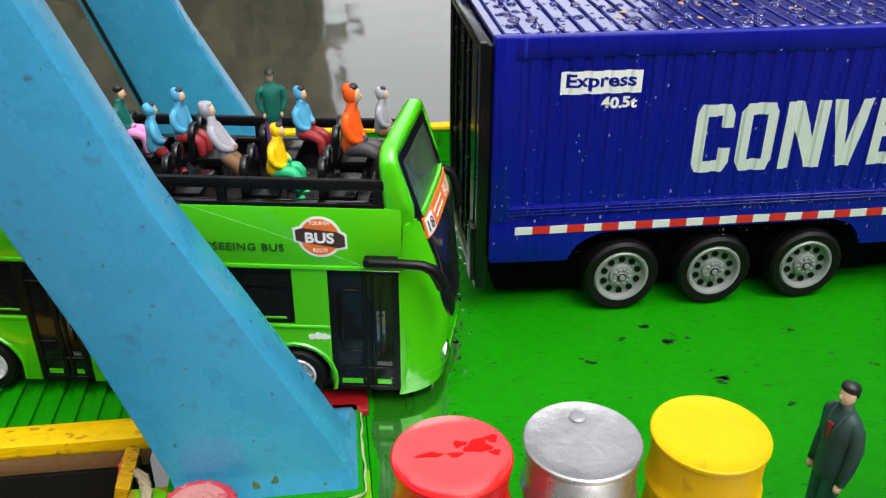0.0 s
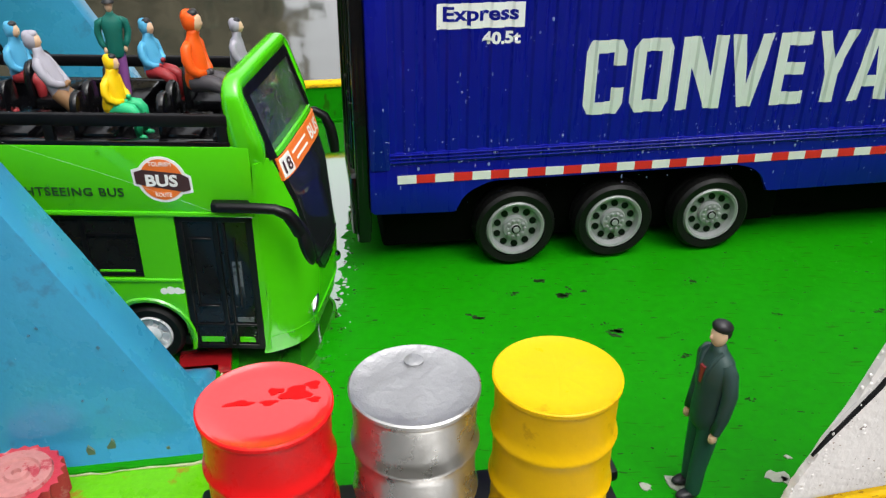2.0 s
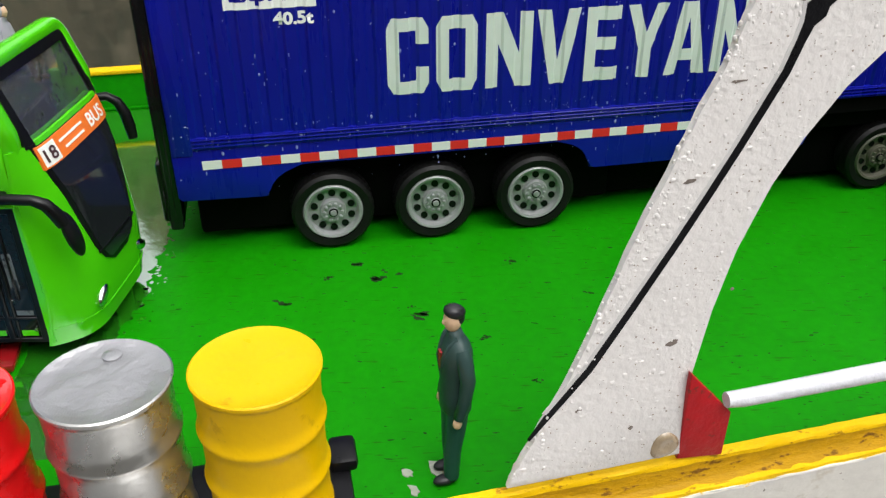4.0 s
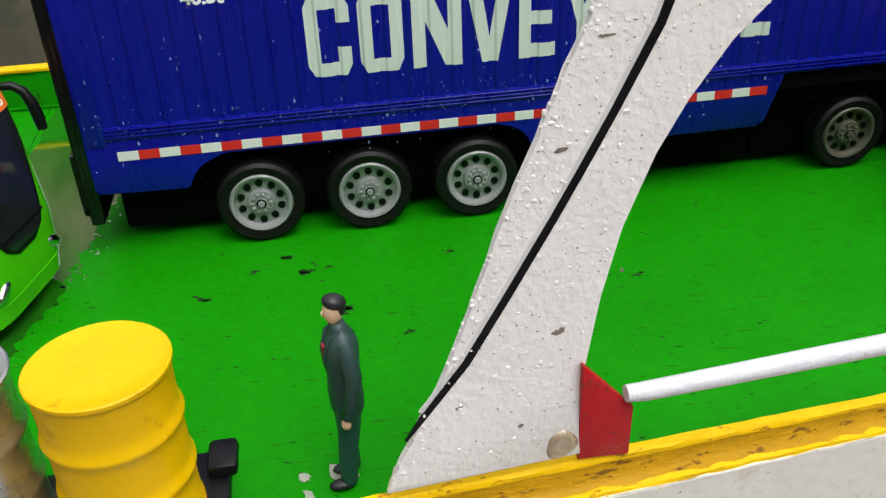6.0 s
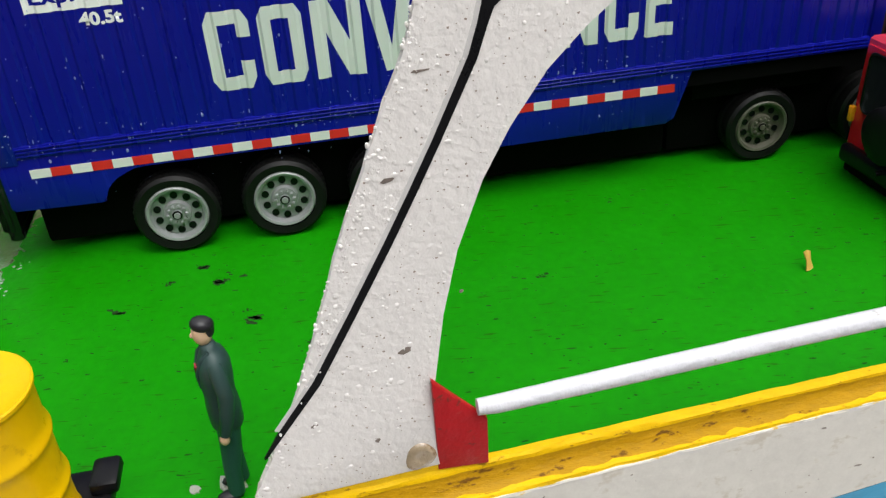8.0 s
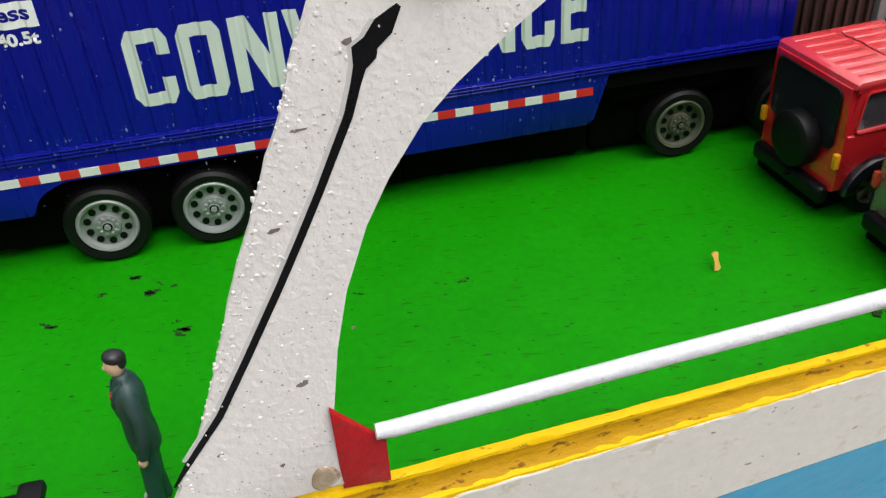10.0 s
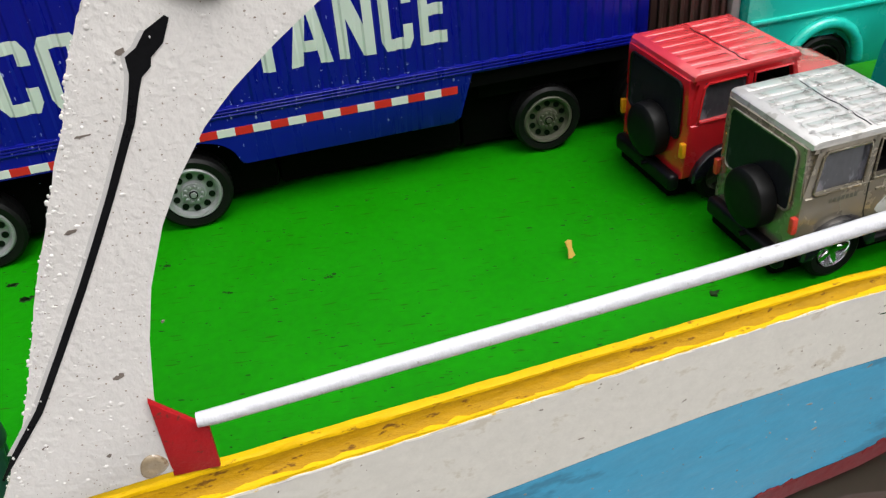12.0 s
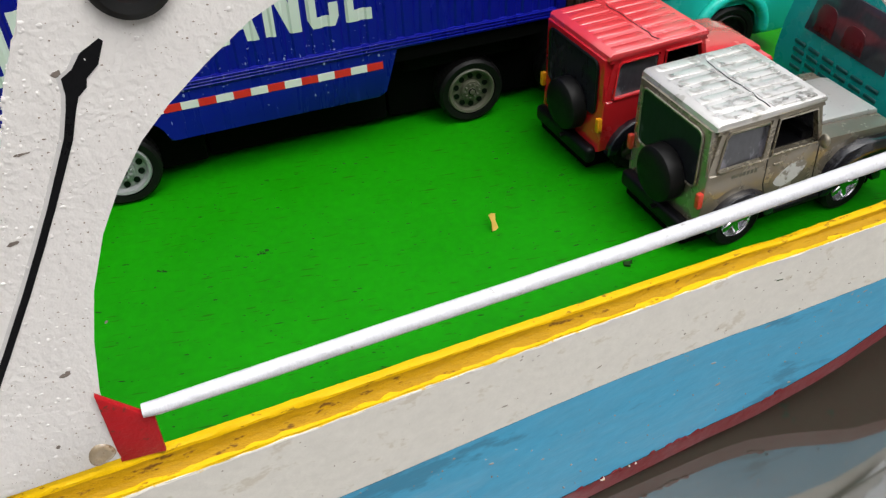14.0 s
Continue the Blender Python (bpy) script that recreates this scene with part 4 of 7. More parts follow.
SKIRT += [(5.28 + 0.82 * math.sin(math.pi / 2 * k / 7), 1.50 + 0.72 * math.cos(math.pi / 2 * k / 7)) for k in range(8)]
SKIRT += [(6.22, 1.49), (11.4, 1.48), (11.6, 1.6), (11.95, 2.7), (11.95, 2.74), (X0, 2.74)]
bm = bmesh.new()
prism(bm, SKIRT, "y", 0.0, 0.12, 0.03)
prism(bm, SKIRT, "y", FAR - 0.12, FAR, 0.03)
part("skirt", bm, M_TRUCKBLUE, truck, "blue side skirt with a cut-out over the wheels")
# roof with a raised grid, wet
M_ROOF = paint("wet_blue_roof", (0.008, 0.014, 0.20), 0.10, vary=0.2, stain_scale=120, coat=0.8, rough_vary=0.07, bump=0.02, grain=200)
bm = bmesh.new()
box(bm, X0 + 0.05, X1 - 0.05, 0.05, FAR - 0.05, 6.7, 6.93)
roof = part("roof", bm, M_ROOF, truck, "wet ribbed blue roof")
bm = bmesh.new()
box(bm, 0, 0.34, 0.3, FAR - 0.3, 6.93, 7.0, 0.025, 1)
slat = part("roof_rib", bm, M_ROOF, roof, at=at(X0 + 0.25))
for i in range(1, 45):
    again(slat, roof, at(X0 + 0.25 + i * 0.44))
rnd = random.Random(31)
bm = bmesh.new()
spots = []
for i in range(520):
    spots.append((rnd.uniform(X0 + 0.3, 9), rnd.uniform(0.3, FAR - 0.3), 6.995, rnd.choice((0.03, 0.04, 0.05, 0.07, 0.1, 0.13))))
drops(bm, spots)
part("rainwater", bm, M_DROP, roof, "clear rain drops")["kind"] = "stuff"
bm = bmesh.new()
for i in range(34):
    blob_patch(bm, rnd.uniform(-1, 12), rnd.uniform(0.4, FAR - 0.4), 7.0, rnd.uniform(0.03, 0.08), rnd.random(), 1.8, 7, rnd.uniform(0, 3), 0.015)
part("leaf_bits", bm, M_LEAF, roof, "yellow leaf bits", smooth=0)["kind"] = "stuff"
# specks of dirt and rain on the side
bm = bmesh.new()
M_SPECK = paint("pale_speck", (0.20, 0.23, 0.48), 0.3, vary=0.3)
for i in range(560):
    x, z = rnd.uniform(X0 + 0.1, 12), rnd.uniform(1.6, 6.6)
    z = z if rnd.random() < 0.5 else rnd.uniform(2.6, 3.3)
    r = rnd.choice((0.004, 0.006, 0.007, 0.009, 0.012, 0.016))
    y = rib_y(x) if X0 + 0.45 < x < X1 - 0.3 and 3.02 < z < 6.5 else (-0.03 if z > 2.72 else 0.0)
    ball(bm, (x, y, z), (r * rnd.choice((1, 1, 2.2)), 0.006, r * rnd.choice((1, 1.4, 3))), 5, 4)
part("specks", bm, M_SPECK, container, "dried splashes")["kind"] = "stuff"
# rear doors
bm = bmesh.new()
box(bm, X0 - 0.18, X0 + 0.02, 0.12, FAR - 0.1, 1.0, 6.8, 0.05)
door = part("rear_door", bm, M_BLACKWET, truck, "black wet rear door with bars and drips")
bm = bmesh.new()
for y in (0.9, 2.1, 2.9, 4.1):
    tube(bm, [(X0 - 0.21, y, 0.9), (X0 - 0.21, y, 6.7)], 0.045, 8)
    for z in (1.5, 3.4, 6.1):
        box(bm, X0 - 0.27, X0 - 0.14, y - 0.09, y + 0.09, z - 0.07, z + 0.07, 0.02, 1)
for y in (0.12, FAR - 0.34):
    box(bm, X0 - 0.30, X0 - 0.1, y, y + 0.22, 1.0, 6.85, 0.05)
box(bm, X0 - 0.30, X0 - 0.1, 0.3, FAR - 0.3, 6.6, 6.85, 0.05)
part("lock_bar", bm, M_BLACKWET, door)
bm = bmesh.new()
box(bm, X0 - 0.3, X0, 0.15, FAR - 0.15, 0.75, 1.15, 0.06)
box(bm, X0 - 0.42, X0 - 0.1, 0.2, 0.75, 0.95, 2.4, 0.08)
part("bumper", bm, M_BLACKWET, truck, "black rear bumper")
# red and white tape
x, i, tapes = -2.73, 0, {}
while x < 11.25:
    kind = i % 2
    if kind not in tapes:
        bm = bmesh.new()
        box(bm, 0, 0.42, -0.012, 0.01, 2.27, 2.47)
        tapes[kind] = part("red_tape" if kind else "white_tape", bm, M_STRIPERED if kind else M_STRIPEWHITE, truck, at=at(x))
    else:
        again(tapes[kind], truck, at(x))
    x, i = x + 0.42, i + 1


# block lettering with cut corners, wrapped over the flutes
def glyph(ch):
    """Outlines of a block letter in a cell 1 wide and 1 high."""
    s, c = 0.30, 0.14
    if ch == "C":
        return [[(c, 0), (1 - c, 0), (1, c), (1, 0.36), (1 - s, 0.36), (1 - s, 0.17), (s, 0.17), (s, 0.83), (1 - s, 0.83), (1 - s, 0.66), (1, 0.66), (1, 1 - c), (1 - c, 1), (c, 1), (0, 1 - c), (0, c)]]
    if ch == "O":
        left = [(c, 0), (0.5, 0), (0.5, 0.17), (s, 0.17), (s, 0.83), (0.5, 0.83), (0.5, 1), (c, 1), (0, 1 - c), (0, c)]
        return [left, [(1 - u, v) for u, v in left]]
    if ch == "N":
        return [[(0, 0), (0.27, 0), (0.27, 0.58), (0.66, 0), (1, 0), (1, 1), (0.73, 1), (0.73, 0.45), (0.36, 1), (0, 1)]]
    if ch == "V":
        return [[(0.33, 0), (0.67, 0), (1.0, 1), (0.70, 1), (0.5, 0.32), (0.30, 1), (0.0, 1)]]
    if ch == "E":
        return [[(0, 0), (0.92, 0), (0.92, 0.18), (s, 0.18), (s, 0.42), (0.82, 0.42), (0.82, 0.59), (s, 0.59), (s, 0.82), (0.92, 0.82), (0.92, 1), (0, 1)]]
    if ch == "Y":
        return [[(0.35, 0), (0.65, 0), (0.65, 0.4), (1, 1), (0.70, 1), (0.5, 0.62), (0.30, 1), (0, 1), (0.35, 0.4)]]
    half = [(0, 0), (0.29, 0), (0.34, 0.2), (0.5, 0.2), (0.5, 0.36), (0.385, 0.36), (0.5, 0.78), (0.5, 1), (0.32, 1)]
    return [half, [(1 - u, v) for u, v in half]]


x = 1.36
for ch, w, gap in (("C", 0.90, 0.17), ("O", 0.90, 0.18), ("N", 1.03, 0.10), ("V", 0.98, 0.13), ("E", 0.86, 0.06), ("Y", 0.95, 0.03), ("A", 0.98, 0.16), ("N", 0.86, 0.16), ("C", 0.76, 0.17), ("E", 0.70, 0.0)):
    bm = bmesh.new()
    for poly in glyph(ch):
        bm.faces.new([bm.verts.new((x + u * w, 0, 3.66 + v * 1.66)) for u, v in poly])
    for f in bm.faces:
        f.normal_update()
        if f.normal.y > 0:
            f.normal_flip()
    bmesh.ops.triangulate(bm, faces=bm.faces)
    for xb in rib_breaks(x - 0.01, x + w + 0.01)[1:-1]:
        bmesh.ops.bisect_plane(bm, geom=list(bm.verts) + list(bm.edges) + list(bm.faces), plane_co=(xb, 0, 0), plane_no=(1, 0, 0))
    for v in bm.verts:
        v.co.y = rib_y(v.co.x) - 0.007
    part("letter", bm, M_LETTER, container, "pale grey-green block letter", smooth=0)
    x += w + gap


def sticker(name, bm, material, x0, z0, w, h, label, off):
    fit_words(bm, x0, z0, w, h)
    for xb in rib_breaks(x0 - 0.01, x0 + w + 0.01)[1:-1]:
        bmesh.ops.bisect_plane(bm, geom=list(bm.verts) + list(bm.edges) + list(bm.faces), plane_co=(xb, 0, 0), plane_no=(1, 0, 0))
    for v in bm.verts:
        v.co.y = rib_y(v.co.x) - off
    return part(name, bm, material, container, label, smooth=0)


bm = bmesh.new()
bm.faces.new([bm.verts.new(p) for p in ((0, 0, 0), (1, 0, 0), (1, 1, 0), (0, 1, 0))])
sticker("label_plate", bm, M_WHITE, -1.87, 5.68, 1.84, 0.52, "white label plate", 0.006)
sticker("label_text", words("Express", 1, 0, 0.03), M_TRUCKBLUE, -1.74, 5.74, 1.58, 0.40, "blue word Express", 0.010)
sticker("weight_text", words("40.5t", 1, 0, 0.04), M_WHITE, -0.92, 5.33, 0.82, 0.27, "white weight mark", 0.007)
# chassis and wheels
bm = bmesh.new()
box(bm, X0 + 0.2, 19.5, 1.3, 3.7, 1.5, 2.5, 0.1)
box(bm, X0 + 0.1, 16.5, 0.12, FAR - 0.12, 2.3, 2.75)
for xx in (0.0, 2.38, 4.8, 14.02, 17.0):
    ax = bmesh.new()
    tube(ax, [(xx, 0.6, 0.95), (xx, FAR - 0.6, 0.95)], 0.16, 8)
    part("axle", ax, M_BLACKPL, truck)
box(bm, 12.2, 15.6, 0.45, FAR - 0.45, 1.75, 2.85, 0.1)
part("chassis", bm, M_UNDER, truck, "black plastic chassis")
# added boxes, not seen parts: they fill the underside with dark for shade
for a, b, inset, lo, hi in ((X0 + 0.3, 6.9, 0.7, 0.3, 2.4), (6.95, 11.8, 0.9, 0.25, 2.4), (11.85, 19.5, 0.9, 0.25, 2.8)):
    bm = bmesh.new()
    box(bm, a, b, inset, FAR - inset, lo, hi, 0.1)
    part("undercarriage", bm, M_UNDER, truck, "black box added for the dark under the truck")


def truck_wheel(x, y, r, rim_mat, flip, first=[]):
    base = at(x, y, r, 0, 0, 180 if flip else 0)
    key = (round(r, 2), rim_mat.name)
    for k, t, w in first:
        if k == key:
            tyre = again(t, truck, base, "wheel")
            for part_ob in w:
                again(part_ob, tyre, part_ob.matrix_basis)
            return
    bm = bmesh.new()
    lathe(bm, [(r * 0.70, 0.05), (r * 0.74, -0.03), (r * 0.90, -0.05), (r * 0.975, 0.02), (r, 0.1), (r, 0.26), (r * 0.97, 0.28), (r * 0.97, 0.32), (r, 0.34), (r, 0.48), (r * 0.97, 0.56), (r * 0.70, 0.56)], 88, "y")
    ridged(bm, r, n=88)
    tyre = part("wheel", bm, M_TYRE, truck, "black ribbed tyre", at=base)
    bm = bmesh.new()
    lathe(bm, [(r * 0.72, 0.0), (r * 0.68, -0.05), (r * 0.62, -0.03), (r * 0.57, 0.1), (r * 0.32, 0.1), (r * 0.29, 0.0), (r * 0.12, -0.01), (r * 0.11, -0.05), (0, -0.05)], 40, "y")
    rim = part("rim", bm, rim_mat, tyre, "moulded rim with round holes")
    bm = bmesh.new()
    lathe(bm, [(r * 0.088, 0.07), (r * 0.088, 0.098), (0, 0.098)], 12, "y")
    hole = part("hole", bm, M_BLACKPL, tyre)
    bm = bmesh.new()
    lathe(bm, [(r * 0.042, 0.05), (r * 0.042, -0.03), (r * 0.03, -0.05), (0, -0.055)], 8, "y")
    nut = part("nut", bm, rim_mat, tyre)
    bm = bmesh.new()
    lathe(bm, [(r * 0.115, -0.05), (r * 0.115, -0.056), (0, -0.056)], 16, "y")
    part("hub_ring", bm, M_BLACKPL, tyre)
    bm = bmesh.new()
    lathe(bm, [(r * 0.075, -0.05), (r * 0.075, -0.09), (0, -0.10)], 12, "y")
    part("hub_cap", bm, rim_mat, tyre)
    for k in range(10):
        a, b = 2 * math.pi * (k + 0.5) / 10, 2 * math.pi * k / 10
        mh, mn = at(r * 0.46 * math.cos(a), 0, r * 0.46 * math.sin(a)), at(r * 0.21 * math.cos(b), 0, r * 0.21 * math.sin(b))
        if k:
            again(hole, tyre, mh)
            again(nut, tyre, mn)
        else:
            hole.matrix_basis, nut.matrix_basis = mh, mn
    first.append((key, tyre, list(tyre.children)))


for xx in (0.0, 2.38, 4.8):
    truck_wheel(xx, -0.02, 0.96, M_RIM, False)
    truck_wheel(xx, FAR + 0.02, 0.96, M_RIM, True)
for xx in (14.02, 17.0):
    truck_wheel(xx, 0.25, 0.93, M_RIMDULL, False)
    truck_wheel(xx, FAR - 0.25, 0.93, M_RIMDULL, True)
# cab rims in tyre black: the dark of the wheel well is their colour
truck_wheel(22.0, 0.2, 0.93, M_TYRE, False)
truck_wheel(22.0, FAR - 0.2, 0.93, M_TYRE, True)
# turquoise tractor cab
bm = bmesh.new()
prism(bm, [(19.6, 1.0), (20.9, 1.0), (21.0, 1.55), (21.45, 2.0), (22.5, 2.0), (23.0, 1.6), (23.1, 0.7), (24.3, 0.7), (24.4, 3.4), (24.1, 3.9), (23.7, 6.9), (20.4, 7.2), (19.6, 6.6)], "y", 0.25, FAR - 0.25, 0.16)
cab = part("cab", bm, M_TEAL, truck, "turquoise tractor cab")
bm = bmesh.new()
tube(bm, [(22.02 - 1.16 * math.cos(math.pi * k / 16), 0.16, 1.0 + 1.22 * math.sin(math.pi * k / 16)) for k in range(17)], 0.17, 10)
box(bm, 19.7, 24.35, 0.16, 0.3, 2.5, 2.62, 0.03)
part("wheel_arch", bm, M_TEAL, cab)
bm = bmesh.new()
prism(bm, [(21.0, 4.2), (23.5, 4.0), (23.3, 6.0), (21.0, 6.2)], "y", 0.2, 0.3, 0.03)
part("side_window", bm, M_WINDOW, cab)
bm = bmesh.new()
box(bm, 19.25, 19.55, 0.5, 0.9, 1.6, 6.5, 0.1)
part("exhaust", bm, M_RIM, truck, "grey upright exhaust pipe")
bm = bmesh.new()
box(bm, 17.0, 19.3, 0.7, FAR - 0.7, 2.4, 6.2, 0.1)
gap = part("cab_back", bm, M_GAPBROWN, truck, "dark ribbed gap between cab and container")
for i in range(7):
    bm = bmesh.new()
    box(bm, 17.2 + 0.3 * i, 17.35 + 0.3 * i, 0.62, 0.75, 2.5, 6.0, 0.03, 1)
    part("rib", bm, M_GAPBROWN, gap)

# ================= oil drums on their black tray =================
tray = thing("drum_tray", -3.5, -8.6, 0.0, label="black plastic tray under the oil drums", category="tray")
bm = bmesh.new()
box(bm, -3.15, 3.05, -1.0, 0.95, 0.75, 0.98, 0.06)
part("top", bm, M_BLACKPL, tray)
bm = bmesh.new()
for sx in (-2.6, -0.1, 2.6):
    box(bm, sx - 0.25, sx + 0.25, -0.5, 0.7, 0.0, 0.76, 0.04)
part("foot", bm, M_BLACKPL, tray)
bm = bmesh.new()
box(bm, 0, 0.42, 0.35, 0.97, 0.95, 1.18, 0.08)
stop = part("stop", bm, M_BLACKPL, tray, at=at(-3.05))
again(stop, tray, at(2.75))


def drum(x, y, z, material, label, seed, lid_mat=None):
    ob = thing("oil_drum", x, y, z, seed * 40, label, "oil drum", "oil drums on the tray")
    bm = bmesh.new()
    R, H = 0.86, 2.56
    prof = [(R * 0.96, 0.0), (R, 0.04), (R, 0.1), (R * 0.965, 0.14)]
    for zz in (0.86, 1.70):
        prof += [(R * 0.955, zz - 0.22), (R * 0.965, zz - 0.10), (R * 1.0, zz - 0.04), (R * 1.012, zz), (R * 1.0, zz + 0.04), (R * 0.965, zz + 0.10), (R * 0.955, zz + 0.22)]
    prof += [(R * 0.965, H - 0.16), (R * 0.98, H - 0.1), (R * 1.01, H - 0.07), (R * 1.012, H - 0.02), (R * 0.985, H)]
    lathe(bm, prof, 48)
    bmesh.ops.contextual_create(bm, geom=[e for e in bm.edges if e.is_boundary and all(v.co.z < 0.01 for v in e.verts)])
    part("shell", bm, material, ob)
    bm = bmesh.new()
    lathe(bm, [(R * 0.985, H), (R * 0.95, H - 0.008), (R * 0.90, H - 0.035), (R * 0.6, H - 0.03), (R * 0.3, H - 0.035), (0, H - 0.03)], 48)
    rnd = random.Random(seed)
    for v in bm.verts:
        if v.co.xy.length < R * 0.88 and lid_mat is not M_LIDRED:
            v.co.z += rnd.uniform(-0.008, 0.008)
    lid = part("lid", bm, lid_mat or material, ob)
    if lid_mat is M_LIDRED:
        bm = bmesh.new()
        c, d = math.cos(-0.69), math.sin(-0.69)
        for px, py, q, wide in ((0.40, 0.16, 0.14, 1.3), (0.14, 0.24, 0.06, 1.7), (0.62, 0.30, 0.08, 1.1), (0.62, 0.0, 0.05, 1.6), (-0.32, 0.06, 0.045, 4.2), (0.05, 0.02, 0.05, 2.0)):
            ring = []
            for k in range(20):
                a = 2 * math.pi * k / 20
                r = q * (1 + 0.22 * math.sin(3 * a + 9 * px) + 0.14 * math.sin(5 * a + 20 * py))
                u, v = px + r * wide * math.cos(a), py + r * math.sin(a)
                ring.append((u * c - v * d, u * d + v * c))
            prism(bm, ring, "z", H - 0.06, H - 0.026)
        part("dry_patch", bm, M_LIDDRY, lid, "dry red patches in the film of rain", smooth=0)
    if lid_mat is not M_LIDSILVER:
        return ob
    bm = bmesh.new()
    lathe(bm, [(0.13, H - 0.035), (0.13, H + 0.0), (0.1, H + 0.012), (0, H + 0.012)], 16, "z", (0.50, 0.03, 0))
    part("bung", bm, lid_mat, lid)
    return ob


drum(-5.42, -8.72, 0.98, M_DRUMRED, "glossy red plastic oil drum, wet on top", 1, M_LIDRED)
drum(-3.50, -8.62, 0.98, M_DRUMSILVER, "silver painted oil drum with a dented lid", 2, M_LIDSILVER)
drum(-1.60, -8.70, 0.98, M_DRUMYELLOW, "yellow plastic oil drum with faint stains", 3)

# ================= open-top sightseeing bus =================
bus = thing("sightseeing_bus", -5.67, -3.22, 0.09, -10.0, "bright green open-top toy sightseeing bus with black rails", "toy bus")
W, REAR = 3.4, -10.8


def front_x(y, z):
    """How far the rounded front stands out at a place across and up; it is set slightly askew."""
    c = float(np.interp(z, [0.2, 0.9, 1.6, 3.3, 3.9, 4.5, 5.4, 5.95], [0.70, 0.80, 0.82, 0.64, 0.47, 0.26, -0.04, -0.22]))
    u = abs(2 * y / W - 1)
    side = c - float(np.interp(z, [0.2, 3.3, 4.4, 5.95], [0.74, 0.62, 0.18, 0.14]))
    return side + (c - side) * (1 - u ** 5.5) + 0.105 * y


def screen_edge(z):
    """How far in from the side the dark screen begins at a height."""
    return float(np.interp(z, [1.35, 1.6, 1.9, 2.5, 3.5, 4.4, 5.6], [1.45, 1.05, 0.88, 0.72, 0.5, 0.34, 0.24]))


def front_skin(name, y0, y1, z0, z1, off, material, parent, label="", ny=26, nz=26, thick=0.06, low=None, edge=None):
    """A piece of the curved front between two widths and heights, off centimetres proud of it."""
    bm = bmesh.new()
    rows = []
    for k in range(2):
        grid = []
        for j in range(nz + 1):
            row = []
            for i in range(ny + 1):
                t = i / ny
                z = z0 + (z1 - z0) * j / nz
                ya, yb = (y0, y1) if edge is None else (screen_edge(z) + edge, W - screen_edge(z) - edge)
                y = ya + (yb - ya) * (0.5 - 0.5 * math.cos(math.pi * t)) if ny > 8 else ya + (yb - ya) * t
                row.append(bm.verts.new((front_x(y, z) + off - k * thick, y, z)))
            grid.append(row)
        rows.append(grid)
    for g in rows:
        for j in range(nz):
            for i in range(ny):
                bm.faces.new((g[j][i], g[j][i + 1], g[j + 1][i + 1], g[j + 1][i]))
    a, b = rows
    loop = [(0, i) for i in range(ny)] + [(j, ny) for j in range(nz)] + [(nz, i) for i in range(ny, 0, -1)] + [(j, 0) for j in range(nz, 0, -1)]
    for (j, i), (j2, i2) in zip(loop, loop[1:] + loop[:1]):
        bm.faces.new((a[j][i], a[j2][i2], b[j2][i2], b[j][i]))
    return part(name, bm, material, parent, label)


def arch(cx, r, z0, n=14):
    """The outline over a wheel, from front to back."""
    a0 = math.asin(max(-1, min(1, (z0 - 0.62) / r)))
    return [(cx + r * math.cos(a0 + (math.pi - 2 * a0) * k / n), 0.62 + r * math.sin(a0 + (math.pi - 2 * a0) * k / n)) for k in range(n + 1)]


